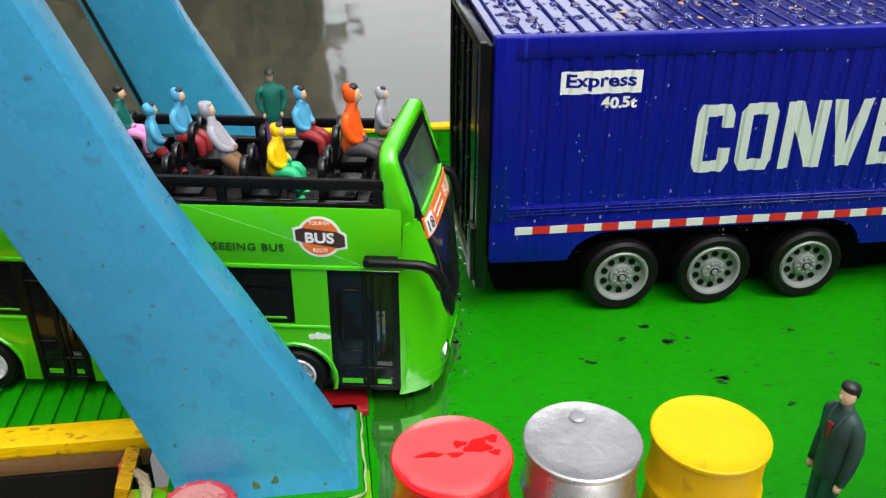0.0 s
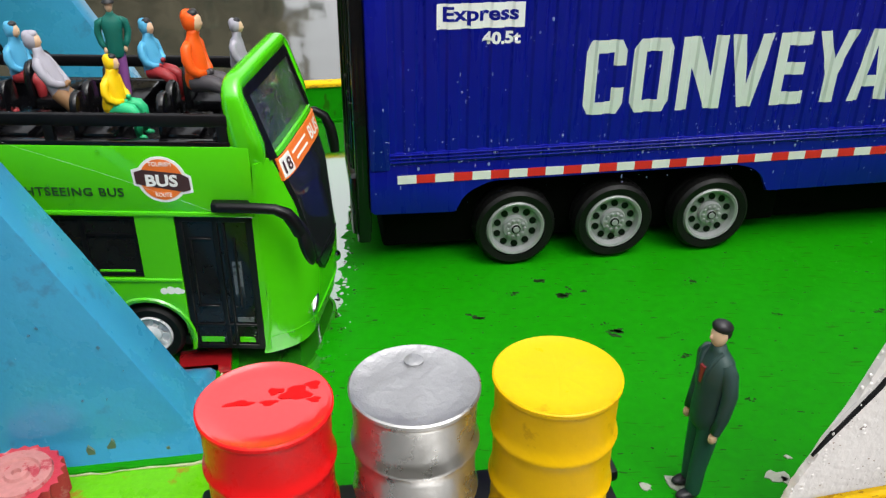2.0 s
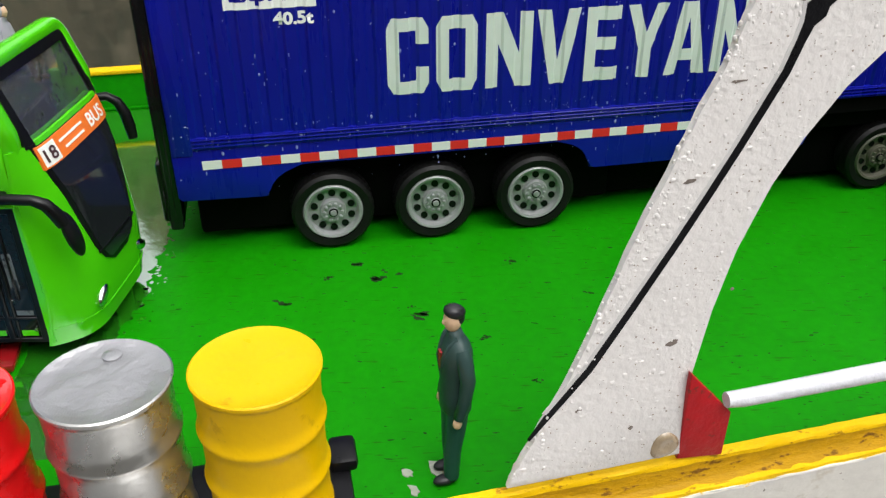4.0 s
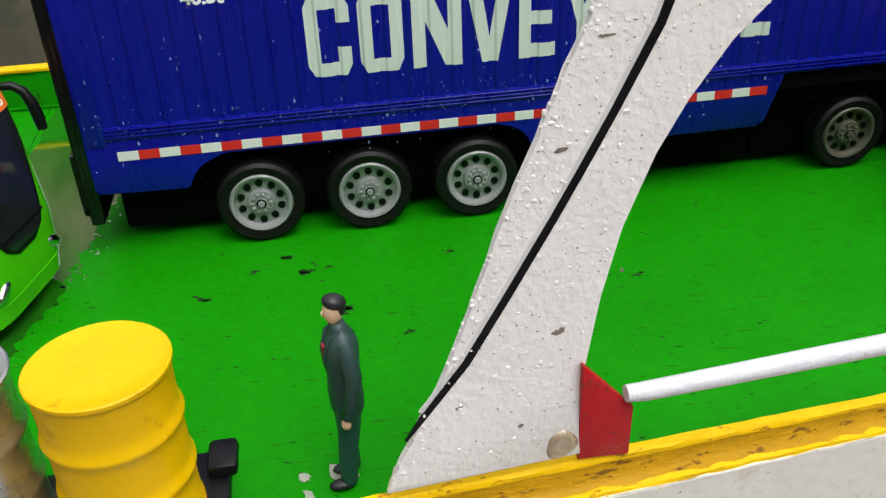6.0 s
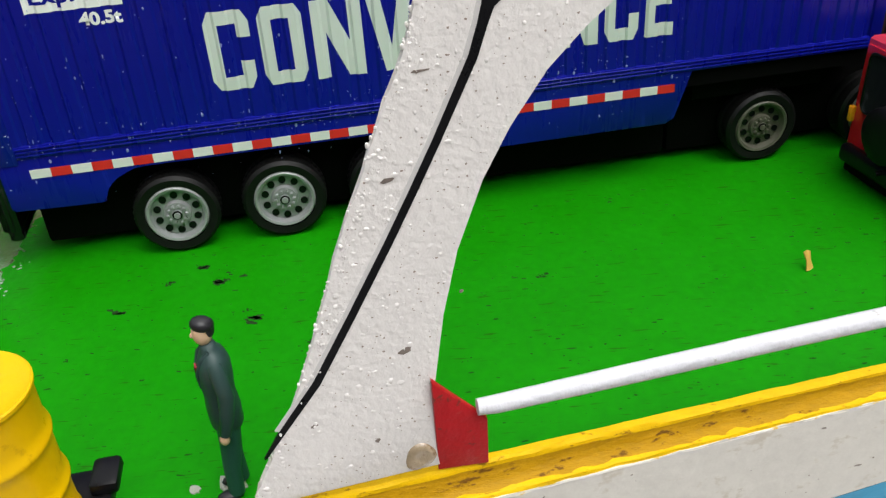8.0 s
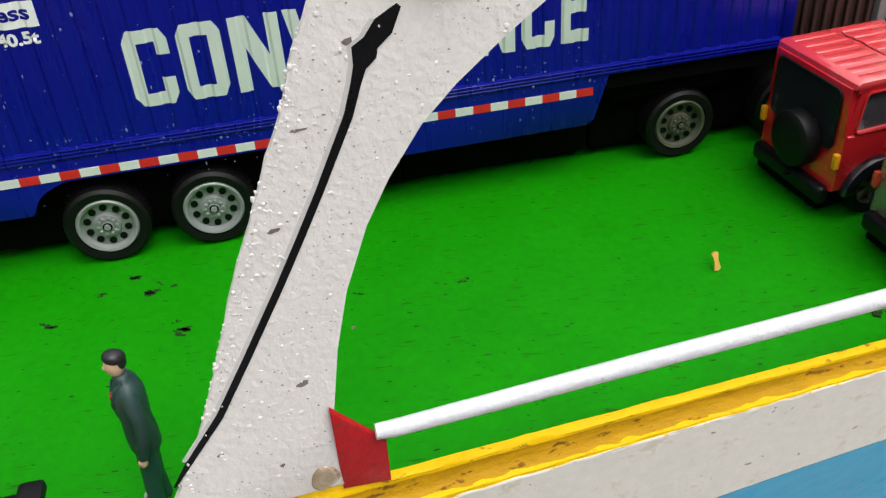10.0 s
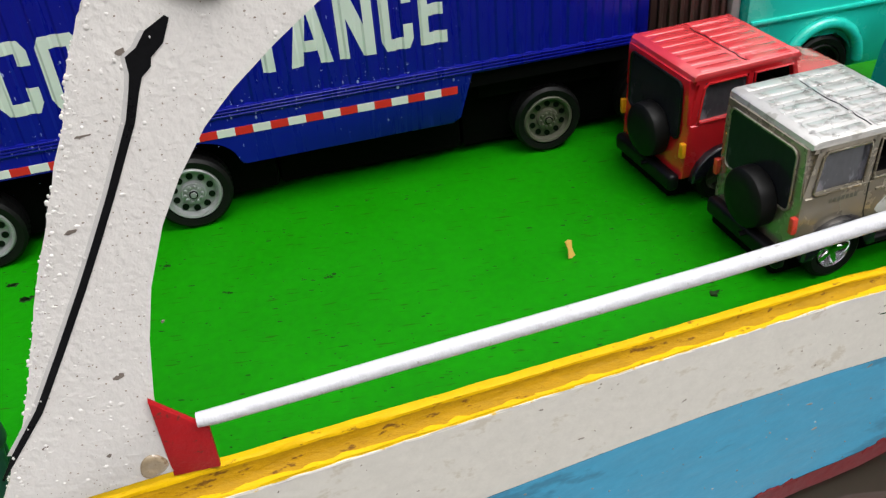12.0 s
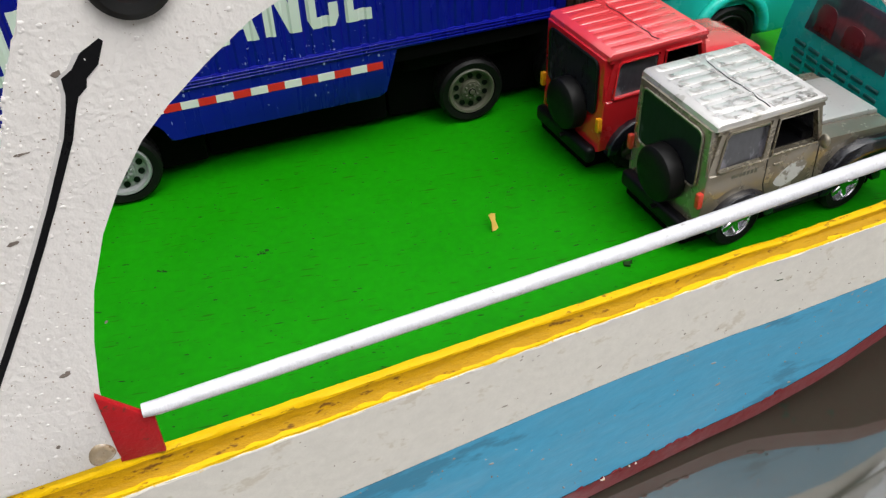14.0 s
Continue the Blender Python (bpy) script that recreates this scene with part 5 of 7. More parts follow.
# grey of the painted glints on the bus doors
M_DOORGLINT = paint("grey_seen_through_glass", (0.11, 0.115, 0.12), 0.15, vary=0.6, grain=300, stain=(0.02, 0.02, 0.022), stain_at=0.5, stain_scale=300)
for y0, y1, side in ((0.0, 0.12, "near"), (W - 0.12, W, "far")):
    bm = bmesh.new()
    box(bm, -0.055, 0.06 if side == "near" else 0.4, y0 + 0.004, y1 - 0.004, 0.34, 3.3)
    part("corner_pillar", bm, M_BUSGREEN, bus)
    bm = bmesh.new()
    prism(bm, [(-6.62, 0.32), (-6.62, 1.9), (-1.47, 1.9), (-1.47, 0.32)] + [p for p in arch(-2.25, 0.80, 0.32)], "y", y0, y1, 0.02)
    prism(bm, [(REAR, 0.32), (REAR, 1.9), (-7.76, 1.9), (-7.76, 0.32)] + [p for p in arch(-8.9, 0.80, 0.32)], "y", y0, y1, 0.02)
    part("lower_panel", bm, M_BUSGREEN, bus, "glossy green lower side wall")
    for a, b in ((-2.18, -1.47), (-6.64, -6.18), (-10.8, -10.3)):
        bm = bmesh.new()
        box(bm, a, b, y0 + 0.002, y1 - 0.002, 1.88, 3.3)
        part("window_pillar", bm, M_BUSGREEN, bus)
    bm = bmesh.new()
    box(bm, REAR, 0.02, y0, y1, 3.28, 4.6, 0.03)
    o = -0.035 if y0 == 0 else 0.035
    for z, h in ((3.30, 0.05), (1.90, 0.04)):
        for a, b in ((REAR, -7.76), (-6.62, -1.47)) if z < 2 else ((REAR, 0.0),):
            box(bm, a, b, min(y0, y0 + o), max(y1, y1 + o), z - h, z + h, 0.03)
    for cx in (-2.25, -8.9):
        tube(bm, [(px, y0 if side == "near" else y1, pz) for px, pz in arch(cx, 0.85, 0.36)], 0.045, 6)
    side_ob = part("side_panel", bm, M_BUSGREEN, bus, "glossy green side wall")
    # windows and doors
    yw = y0 + 0.05 if y0 == 0 else y1 - 0.05
    for a, b, z0, z1, n in ((-6.18, -2.18, 1.97, 3.24, 4), (-10.3, -7.8, 1.97, 3.24, 3)):
        bm = bmesh.new()
        box(bm, a, b, yw, yw + 0.03, z0, z1)
        win = part("window", bm, M_WINDOW, bus, "smoked dark side window")
        bm = bmesh.new()
        yo = yw - 0.03 if y0 == 0 else yw + 0.03
        for k in range(n + 1):
            x = a + (b - a) * k / n
            box(bm, x - 0.045, x + 0.045, yo, yo + 0.04, z0, z1)
        box(bm, a, b, yo + 0.003, yo + 0.037, z1 - 0.09, z1)
        box(bm, a, b, yo + 0.003, yo + 0.037, z0, z0 + 0.07)
        for k in (1, 3) if n == 4 else (1,):
            box(bm, a + (b - a) * k / n, a + (b - a) * (k + 1) / n - 0.05, yo + 0.006, yo + 0.034, z0 + 0.84, z0 + 0.89)
        part("window_frame", bm, M_BLACKPL, win)
        bm = bmesh.new()
        for k in range(n):
            x = a + (b - a) * (k + 0.5) / n
            box(bm, x - 0.33, x + 0.33, yo + 0.012, yo + 0.03, z0 + 0.075, z0 + 0.13, 0.01, 1)
        part("vent_ledge", bm, M_BUSGREEN, win)
    for a, b in ((-1.46, -0.05), (-7.75, -6.63)):
        bm = bmesh.new()
        box(bm, a, b, yw, yw + 0.03, 0.34, 3.27)
        door = part("door", bm, M_WINDOW, bus, "folding double door with black bars")
        bm = bmesh.new()
        yo = yw - 0.04 if y0 == 0 else yw + 0.04
        mid = (a + b) / 2
        for x0, x1, z0, z1 in ((a, a + 0.12, 0.34, 3.27), (b - 0.14, b, 0.34, 3.27), (a, b, 3.13, 3.27), (a, b, 0.34, 0.44), (mid - 0.05, mid + 0.05, 0.34, 3.27),
                               (mid + 0.12, mid + 0.18, 0.4, 3.1), (a, b, 0.86, 0.92), (mid - 0.5, mid - 0.46, 1.3, 2.8), (mid + 0.3, mid + 0.34, 1.3, 2.8), (mid - 0.5, mid - 0.1, 2.76, 2.8), (mid - 0.5, mid - 0.1, 1.3, 1.34)):
            box(bm, x0, x1, yo, yo + 0.045, z0, z1, 0.012, 1)
        part("door_frame", bm, M_BLACKPL, door)
        # green strips stand in for the reflection at the foot of the door
        bm = bmesh.new()
        box(bm, a + 0.16, mid - 0.1, yo + 0.03, yo + 0.05, 0.48, 0.6)
        box(bm, mid + 0.2, b - 0.2, yo + 0.03, yo + 0.05, 0.48, 0.6)
        part("step_plate", bm, M_BUSGREEN, door)
        # thin plates on the glass paint the glints seen inside the door
        bm = bmesh.new()
        box(bm, mid + 0.2, b - 0.18, yo + 0.035, yo + 0.052, 0.94, 1.06, 0.01, 1)
        box(bm, mid + 0.22, b - 0.3, yo + 0.036, yo + 0.052, 1.5, 2.3, 0.01, 1)
        part("wet_step", bm, M_DOORGLINT, door, "grey patches painted on the door for glints from the wet floor inside")
bm = bmesh.new()
box(bm, REAR, REAR + 0.12, 0.0, W, 0.32, 4.6, 0.05)
box(bm, REAR - 0.05, REAR + 0.05, 0.3, W - 0.3, 3.4, 3.5)
part("rear_panel", bm, M_BUSGREEN, bus)
bm = bmesh.new()
box(bm, REAR + 0.12, -0.02, 0.13, W - 0.13, 0.34, 0.55)
box(bm, REAR + 0.2, -0.3, 0.16, W - 0.16, 3.55, 4.22)
for x in (-2.25, -8.9):
    box(bm, x - 1.0, x + 1.0, 0.45, W - 0.45, 0.55, 1.45)
    tube(bm, [(x, 0.2, 0.62), (x, W - 0.2, 0.62)], 0.14, 8)
box(bm, -6.55, -6.3, 0.3, W - 0.3, 0.5, 3.5)
part("floor_pan", bm, M_BLACKPL, bus, "black plastic floor and inner deck")
# lower saloon seats behind the windows
for x in (-3.2, -4.3, -5.4):
    for y in (0.75, W - 0.75):
        bm = bmesh.new()
        box(bm, x - 0.25, x + 0.25, y - 0.45, y + 0.45, 0.55, 1.6, 0.08)
        box(bm, x - 0.25, x - 0.1, y - 0.45, y + 0.45, 1.5, 2.4, 0.06)
        part("lower_seat", bm, M_BLACKPL, bus)

# the front: green below, dark screen, sign, upper frame
front_skin("front_panel", 0.0, W, 0.25, 4.28, 0.0, M_BUSGREEN, bus, "rounded green front")
shield = front_skin("windscreen", 0, W, 1.5, 4.22, 0.03, M_SHIELD, bus, "large dark windscreen", edge=0.1)
front_skin("screen_border", 0, W, 1.38, 4.26, 0.018, M_BLACKPL, shield, edge=0.0)
front_skin("wiper", 0.9, 2.5, 1.78, 1.83, 0.045, M_BLACKPL, shield, ny=9, nz=2)
sign = front_skin("route_sign", 0.42, W - 0.42, 3.78, 4.20, 0.05, M_ORANGE, bus, "orange route sign", nz=4)
front_skin("number_plate_field", 0.46, 0.92, 3.81, 4.17, 0.056, M_WHITE, sign, ny=6, nz=3)


def wrap_front(name, text, y0, z0, w, h, material, off):
    bm = words(text, 1, 0, 0.02)
    xs, ys = [v.co.x for v in bm.verts], [v.co.y for v in bm.verts]
    sx, sy = w / (max(xs) - min(xs)), h / (max(ys) - min(ys))
    x1, y1 = min(xs), min(ys)
    for v in bm.verts:
        y, z = y0 + (v.co.x - x1) * sx, z0 + (v.co.y - y1) * sy
        v.co = Vector((front_x(y, z) + off, y, z))
    return part(name, bm, material, sign, smooth=0)


wrap_front("route_number", "18", 0.52, 3.87, 0.34, 0.24, M_MAROON, 0.066)
wrap_front("sign_word", "BUS", 2.15, 3.86, 0.66, 0.26, M_WHITE, 0.058)
front_skin("sign_bar", 1.05, 1.95, 4.04, 4.08, 0.056, M_WHITE, sign, ny=6, nz=2)
front_skin("sign_bar", 1.15, 1.9, 3.89, 3.93, 0.056, M_WHITE, sign, ny=6, nz=2)
upper = front_skin("upper_screen", 0.50, W - 0.44, 4.30, 5.38, -0.03, M_CLEAR, bus, "clear wet upper windscreen", thick=0.03)
for y0, y1, z0, z1 in ((0.30, 0.52, 4.22, 5.56), (W - 0.48, W - 0.28, 4.22, 5.56), (0.51, W - 0.47, 5.36, 5.56)):
    front_skin("upper_border", y0, y1, z0, z1, 0.012, M_BLACKPL, bus, ny=8 if y0 < 0.5 or y0 > 2 else 20, nz=10, thick=0.08)
front_skin("screen_sill", 0.52, W - 0.46, 4.22, 4.30, 0.034, M_BUSGREEN, bus, "green ledge under the upper screen", thick=0.2, nz=4)
rnd = random.Random(61)
bm = bmesh.new()
for i in range(150):
    y, z, r = rnd.uniform(0.6, 2.85), rnd.uniform(4.4, 5.3), rnd.choice((0.012, 0.018, 0.025, 0.035))
    ball(bm, (front_x(y, z) - 0.03, y, z), (r * 0.5, r, r * rnd.uniform(1, 1.6)), 6, 4)
part("rain_spatter", bm, M_DROP, upper, "rain drops on the screen")["kind"] = "stuff"


def frame_section(y, z, out_y, out_z, half):
    """One rounded ring of the upper frame: half is its half width across the hoop."""
    xb = -0.36 - 0.08 * (z - 4.6) + 0.105 * y
    yy = min(max(y, 0.35), W - 0.35)
    xf = front_x(yy, min(z, 5.75)) + (0.035 if z > 4.6 else 0.035 - 0.3 * (4.6 - z))
    cx, hx, ring = (xb + xf) / 2, (xf - xb) / 2, []
    for k in range(20):
        a = 2 * math.pi * k / 20
        p, q = math.cos(a), math.sin(a)
        d = (abs(p) ** 3.2 + abs(q) ** 3.2) ** (-1 / 3.2)
        ring.append((cx + hx * p * d, y + out_y * half * q * d, z + out_z * half * q * d))
    return ring


def hoop(name, label):
    bm = bmesh.new()
    half = [(0.26, 4.0, 1, 0, 0.14), (0.245, 4.38, 1, 0, 0.185), (0.218, 4.57, 1, 0, 0.205), (0.205, 4.70, 1, 0, 0.213), (0.215, 5.0, 1, 0, 0.205), (0.225, 5.28, 1, 0, 0.19)]
    for k in range(1, 7):
        a = math.pi / 2 * k / 7
        half.append((0.225 + 0.30 * (1 - math.cos(a)), 5.28 + 0.32 * math.sin(a), math.cos(a), -math.sin(a), 0.19 - 0.004 * k))
    half += [(0.56, 5.60, 0, -1, 0.165), (0.9, 5.605, 0, -1, 0.16), (1.3, 5.61, 0, -1, 0.16)]
    line = half + [(W / 2, 5.61, 0, -1, 0.16)] + [(W - y, z, -p, q, h) for y, z, p, q, h in reversed(half)]
    rings = [[bm.verts.new(c) for c in frame_section(*r)] for r in line]
    for a, b in zip(rings, rings[1:]):
        for k in range(20):
            bm.faces.new((a[k], a[(k + 1) % 20], b[(k + 1) % 20], b[k]))
    bm.faces.new(rings[0])
    bm.faces.new(rings[-1])
    return part(name, bm, M_BUSGREEN, bus, label, smooth=60)


hoop("front_frame", "rounded green frame of the upper screen")
for y in (0.75, W - 0.75):
    bm = bmesh.new()
    ball(bm, (front_x(y, 0.95) - 0.02, y, 0.95), (0.1, 0.28, 0.13), 14, 8, m=Matrix.Rotation(0.5 if y < 1.7 else -0.5, 4, "X"))
    part("headlight", bm, M_CHROME, bus, "small chrome headlight")
front_skin("bumper_line", 0.02, W - 0.02, 0.60, 0.65, 0.018, M_BUSGREEN, bus, nz=2)

# mirrors
bm = bmesh.new()
tube(bm, [(0.05, W - 0.05, 3.80), (0.35, W + 0.12, 3.92), (0.62, W + 0.2, 3.92), (0.82, W + 0.2, 3.80), (0.93, W + 0.2, 3.55), (0.98, W + 0.2, 3.25), (1.0, W + 0.2, 3.0)], [0.08, 0.085, 0.09, 0.10, 0.115, 0.12, 0.10], 10)
part("mirror", bm, M_BLACKPL, bus, "black bent mirror arm")
bm = bmesh.new()
box(bm, -0.72, -0.05, -0.22, 0, 3.43, 3.62, 0.05)
tube(bm, [(-0.6, -0.16, 3.53), (0.0, -0.20, 3.54), (0.42, -0.2, 3.52), (0.62, -0.18, 3.42), (0.74, -0.14, 3.22), (0.82, -0.1, 3.0)], [0.1, 0.1, 0.1, 0.12, 0.13, 0.13], 10)
ball(bm, (0.90, -0.04, 2.76), (0.13, 0.20, 0.46), 12, 10, m=Matrix.Rotation(-0.22, 4, "Y"))
part("mirror", bm, M_BLACKPL, bus, "black bent mirror arm")

# wheels
first = None
for x in (-2.25, -8.9):
    for y, turn in ((0.0, 0), (W, 180)):
        if first is None:
            r = 0.64
            bm = bmesh.new()
            lathe(bm, [(r * 0.62, 0.1), (r * 0.66, 0.0), (r * 0.88, -0.02), (r * 0.97, 0.03), (r, 0.1), (r, 0.4), (r * 0.96, 0.46), (r * 0.6, 0.46)], 36, "y")
            first = part("wheel", bm, M_TYRE, bus, "black tyre", at=at(x, y + 0.02, 0.64))
            bm = bmesh.new()
            lathe(bm, [(r * 0.64, 0.02), (r * 0.60, -0.03), (r * 0.54, 0.0), (r * 0.5, 0.08), (r * 0.3, 0.1), (r * 0.28, 0.02), (r * 0.2, -0.01), (0, -0.02)], 30, "y")
            for k in range(8):
                a = math.pi * k / 4
                box(bm, r * 0.3, r * 0.53, 0.03, 0.08, -0.03, 0.03, 0, 1, Matrix.Rotation(a, 4, "Y"))
            rim = part("rim", bm, M_RIMWHITE, first, "pale silver rim")
        else:
            o = again(first, bus, at(x, y + (0.02 if turn == 0 else -0.02), 0.64, 0, 0, turn), "wheel")
            again(rim, o, Matrix(), "rim")

# upper deck: floor strip, rails, posts, seats
bm = bmesh.new()
for y0, y1 in ((0.02, 0.2), (W - 0.2, W - 0.02)):
    box(bm, REAR + 0.05, -0.3, y0, y1, 4.58, 4.68, 0.02)
box(bm, REAR + 0.1, -0.35, 0.15, W - 0.15, 4.2, 4.3)
box(bm, REAR + 0.1, -0.3, 0.12, 0.17, 4.2, 4.6)
box(bm, REAR + 0.1, -0.3, W - 0.17, W - 0.12, 4.2, 4.6)
box(bm, -0.62, -0.33, 0.15, W - 0.15, 4.25, 4.75, 0.05)
for i in range(14):
    box(bm, REAR + 0.3 + i * 0.74, REAR + 0.62 + i * 0.74, 0.2, 0.62, 4.29, 4.36, 0.02, 1)
part("upper_floor", bm, M_BLACKWET, bus, "wet black upper deck floor")
for y in (0.1, W - 0.1):
    bm = bmesh.new()
    box(bm, REAR + 0.05, -0.28, y - 0.07, y + 0.07, 4.93, 5.17, 0.06)
    part("rail", bm, M_BLACKPL, bus, "thick black side rail")
    for x in (-0.42, -2.05 - 1.35, -3.4 - 3.0, -9.2):
        bm = bmesh.new()
        box(bm, x - 0.09, x + 0.09, y - 0.06, y + 0.06, 4.62, 4.98, 0.02)
        part("rail_post", bm, M_BLACKPL, bus)


def seat():
    bm = bmesh.new()
    box(bm, -0.30, 0.28, -0.58, 0.58, 4.52, 4.72, 0.06)
    box(bm, -0.2, 0.2, -0.5, 0.5, 4.28, 4.55)
    part_ob = part("seat", bm, M_BLACKWET, bus, "black double seat")
    bm = bmesh.new()
    for y in (-0.29, 0.29):
        prism(bm, [(y - 0.27, 4.55), (y - 0.27, 5.12), (y - 0.2, 5.3), (y - 0.08, 5.38), (y + 0.08, 5.38), (y + 0.2, 5.3), (y + 0.27, 5.12), (y + 0.27, 4.55)], "x", -0.44, -0.30, 0.04)
    box(bm, -0.43, -0.31, -0.5, 0.5, 4.5, 4.95)
    part("backrest", bm, M_BLACKWET, part_ob)
    return part_ob


s0 = seat()
s0.matrix_basis = at(-1.15, 0.86, 0)
for x in (-1.15, -2.65, -4.15, -5.65, -7.15, -8.65):
    for y in (0.86, W - 0.86):
        if (x, y) != (-1.15, 0.86):
            o = again(s0, bus, at(x, y, 0), "seat")
            again(s0.children[0], o, Matrix(), "backrest")

# rain standing on the upper deck
rnd = random.Random(91)
bm = bmesh.new()
for i in range(260):
    x, y, r = rnd.uniform(-9, -0.5), rnd.uniform(0.22, W - 0.22), rnd.choice((0.012, 0.018, 0.025, 0.04, 0.06))
    lathe(bm, [(r, 0), (r * 0.8, r * 0.2), (0, r * 0.3)], 7, "z", (x, y, 4.30))
for i in range(70):
    lathe(bm, [(0.02, 0), (0.014, 0.008), (0, 0.01)], 6, "z", (rnd.uniform(-9, -0.5), 0.1 + rnd.uniform(-0.03, 0.03), 5.168))
part("rain_spatter", bm, M_DROP, bus, "rain drops on the upper deck")["kind"] = "stuff"

# printing on the near side
def print_words(name, text, x0, z0, w, h, material, off=0.02, bold=0.0, space=1.0, parent=None, label=""):
    return part(name, fit_words(words(text, 1, 0.01, bold, 0, space), x0, z0, w, h, -off), material, parent or bus, label, smooth=0)


def disc(bm, cx, cz, rx, rz, off, thick=0.008, n=40):
    prism(bm, [(cx + rx * math.cos(2 * math.pi * k / n), cz + rz * math.sin(2 * math.pi * k / n)) for k in range(n)], "y", -off - thick, -off + 0.02)


def star(name, cx, cz, r, turn, material):
    bm = bmesh.new()
    prism(bm, [(cx + (r if k % 2 == 0 else r * 0.42) * math.cos(turn + math.pi * k / 5), cz + (r if k % 2 == 0 else r * 0.42) * math.sin(turn + math.pi * k / 5)) for k in range(10)], "y", -0.008, 0.02)
    part(name, bm, material, bus, smooth=0)


bm = bmesh.new()
disc(bm, -1.56, 3.98, 0.44, 0.44, 0.0)
prism(bm, [(-2.08, 4.16), (-1.9, 4.22), (-1.2, 4.14), (-1.04, 4.05), (-1.03, 3.74), (-1.2, 3.7), (-1.9, 3.82), (-2.06, 3.86)], "y", -0.0085, 0.02)
badge = part("badge", bm, M_WHITE, bus, "round badge with a white rim", smooth=0)
bm = bmesh.new()
disc(bm, -1.56, 3.98, 0.38, 0.39, 0.006)
part("badge_field", bm, M_ORANGE, badge, smooth=0)
bm = bmesh.new()
prism(bm, [(-2.03, 4.12), (-1.88, 4.17), (-1.22, 4.10), (-1.08, 4.02), (-1.07, 3.79), (-1.2, 3.75), (-1.9, 3.87), (-2.02, 3.90)], "y", -0.019, 0.02)
part("badge_band", bm, M_MAROON, badge, smooth=0)
w = print_words("badge_word", "BUS", -1.84, 3.85, 0.56, 0.23, M_WHITE, 0.024, 0.03, 1.0, badge)
print_words("badge_word", "TOURISM", -1.76, 4.24, 0.40, 0.08, M_WHITE, 0.018, 0.0, 1.0, badge)
print_words("badge_word", "ROUTE", -1.70, 3.65, 0.28, 0.08, M_WHITE, 0.018, 0.0, 1.0, badge)
print_words("side_lettering", "SIGHTSEEING BUS", -4.43, 3.64, 2.16, 0.17, M_DARKTEXT, 0.012, 0.015, 1.1, None, "dark words SIGHTSEEING BUS")
star("white_star", -4.72, 4.02, 0.19, 1.7, M_WHITE)
star("orange_star", -5.55, 3.86, 0.38, 0.2, M_ORANGE)
print_words("welcome_outline", "Welcome", -6.32, 0.92, 3.26, 0.80, M_WHITE, 0.010, 0.085, 1.05, None, "white outline of the word Welcome")
print_words("welcome_word", "Welcome", -6.25, 0.98, 3.12, 0.68, M_ORANGE, 0.024, 0.03, 1.05, None, "orange rounded word Welcome")
print_words("city_lettering", "TO GREEN CITY", -5.75, 0.68, 1.75, 0.14, M_WHITE, 0.012, 0.01)
bm = bmesh.new()
tube(bm, [(-3.72 + 0.11 * (1 - k / 26) * math.cos(k * 0.5), -0.012, 0.75 + 0.11 * (1 - k / 26) * math.sin(k * 0.5)) for k in range(24)], 0.014, 5)
part("swirl", bm, M_DARKTEXT, bus)
print_words("stop_lettering", "-OFF", -7.75, 3.75, 0.8, 0.28, M_WHITE, 0.012, 0.03)
print_words("stop_lettering", "N", -7.35, 4.08, 0.2, 0.26, M_WHITE, 0.012, 0.03)
bm = bmesh.new()
for cx, cz, r in ((-1.86, 1.66, 0.07), (-1.73, 1.68, 0.085), (-1.6, 1.67, 0.075), (-1.52, 1.66, 0.05)):
    disc(bm, cx, cz, r, r, 0.001 + cx * 0.0005 + 0.002, 0.004, 18)
part("cloud_mark", bm, M_WHITE, bus, smooth=0)
bm = bmesh.new()
for x in (-4.9, -3.4):
    box(bm, x - 0.12, x + 0.12, -0.03, 0.02, 0.5, 0.58, 0.02)
part("side_marker", bm, M_BUSGREEN, bus)
rnd = random.Random(44)
bm = bmesh.new()
for i in range(46):
    r = rnd.choice((0.015, 0.02, 0.025, 0.035))
    ball(bm, (rnd.uniform(-8, -0.2), -0.004, rnd.choice((rnd.uniform(3.4, 4.5), rnd.uniform(0.5, 1.8)))), (r, r * 0.4, r * 1.2), 6, 4)
part("rainwater", bm, M_DROP, bus)["kind"] = "stuff"

bm = bmesh.new()
tube(bm, [(-5.2 + 0.3 * k, -0.03 - 0.01 * k, 5.05 - 0.105 * k - 0.02 * math.sin(k * 0.5)) for k in range(16)], 0.0014, 5)
part("thread", bm, M_RAIL, bus, "thin nylon thread hanging over the side")

# ================= little painted figures =================
BUS_M = bus.matrix_basis.copy()


def enamel(name, c, rough=0.5):
    return paint(name, c, max(rough, 0.45), vary=0.18, bump=0.012, grain=420, coat=0.04, spec=0.35)


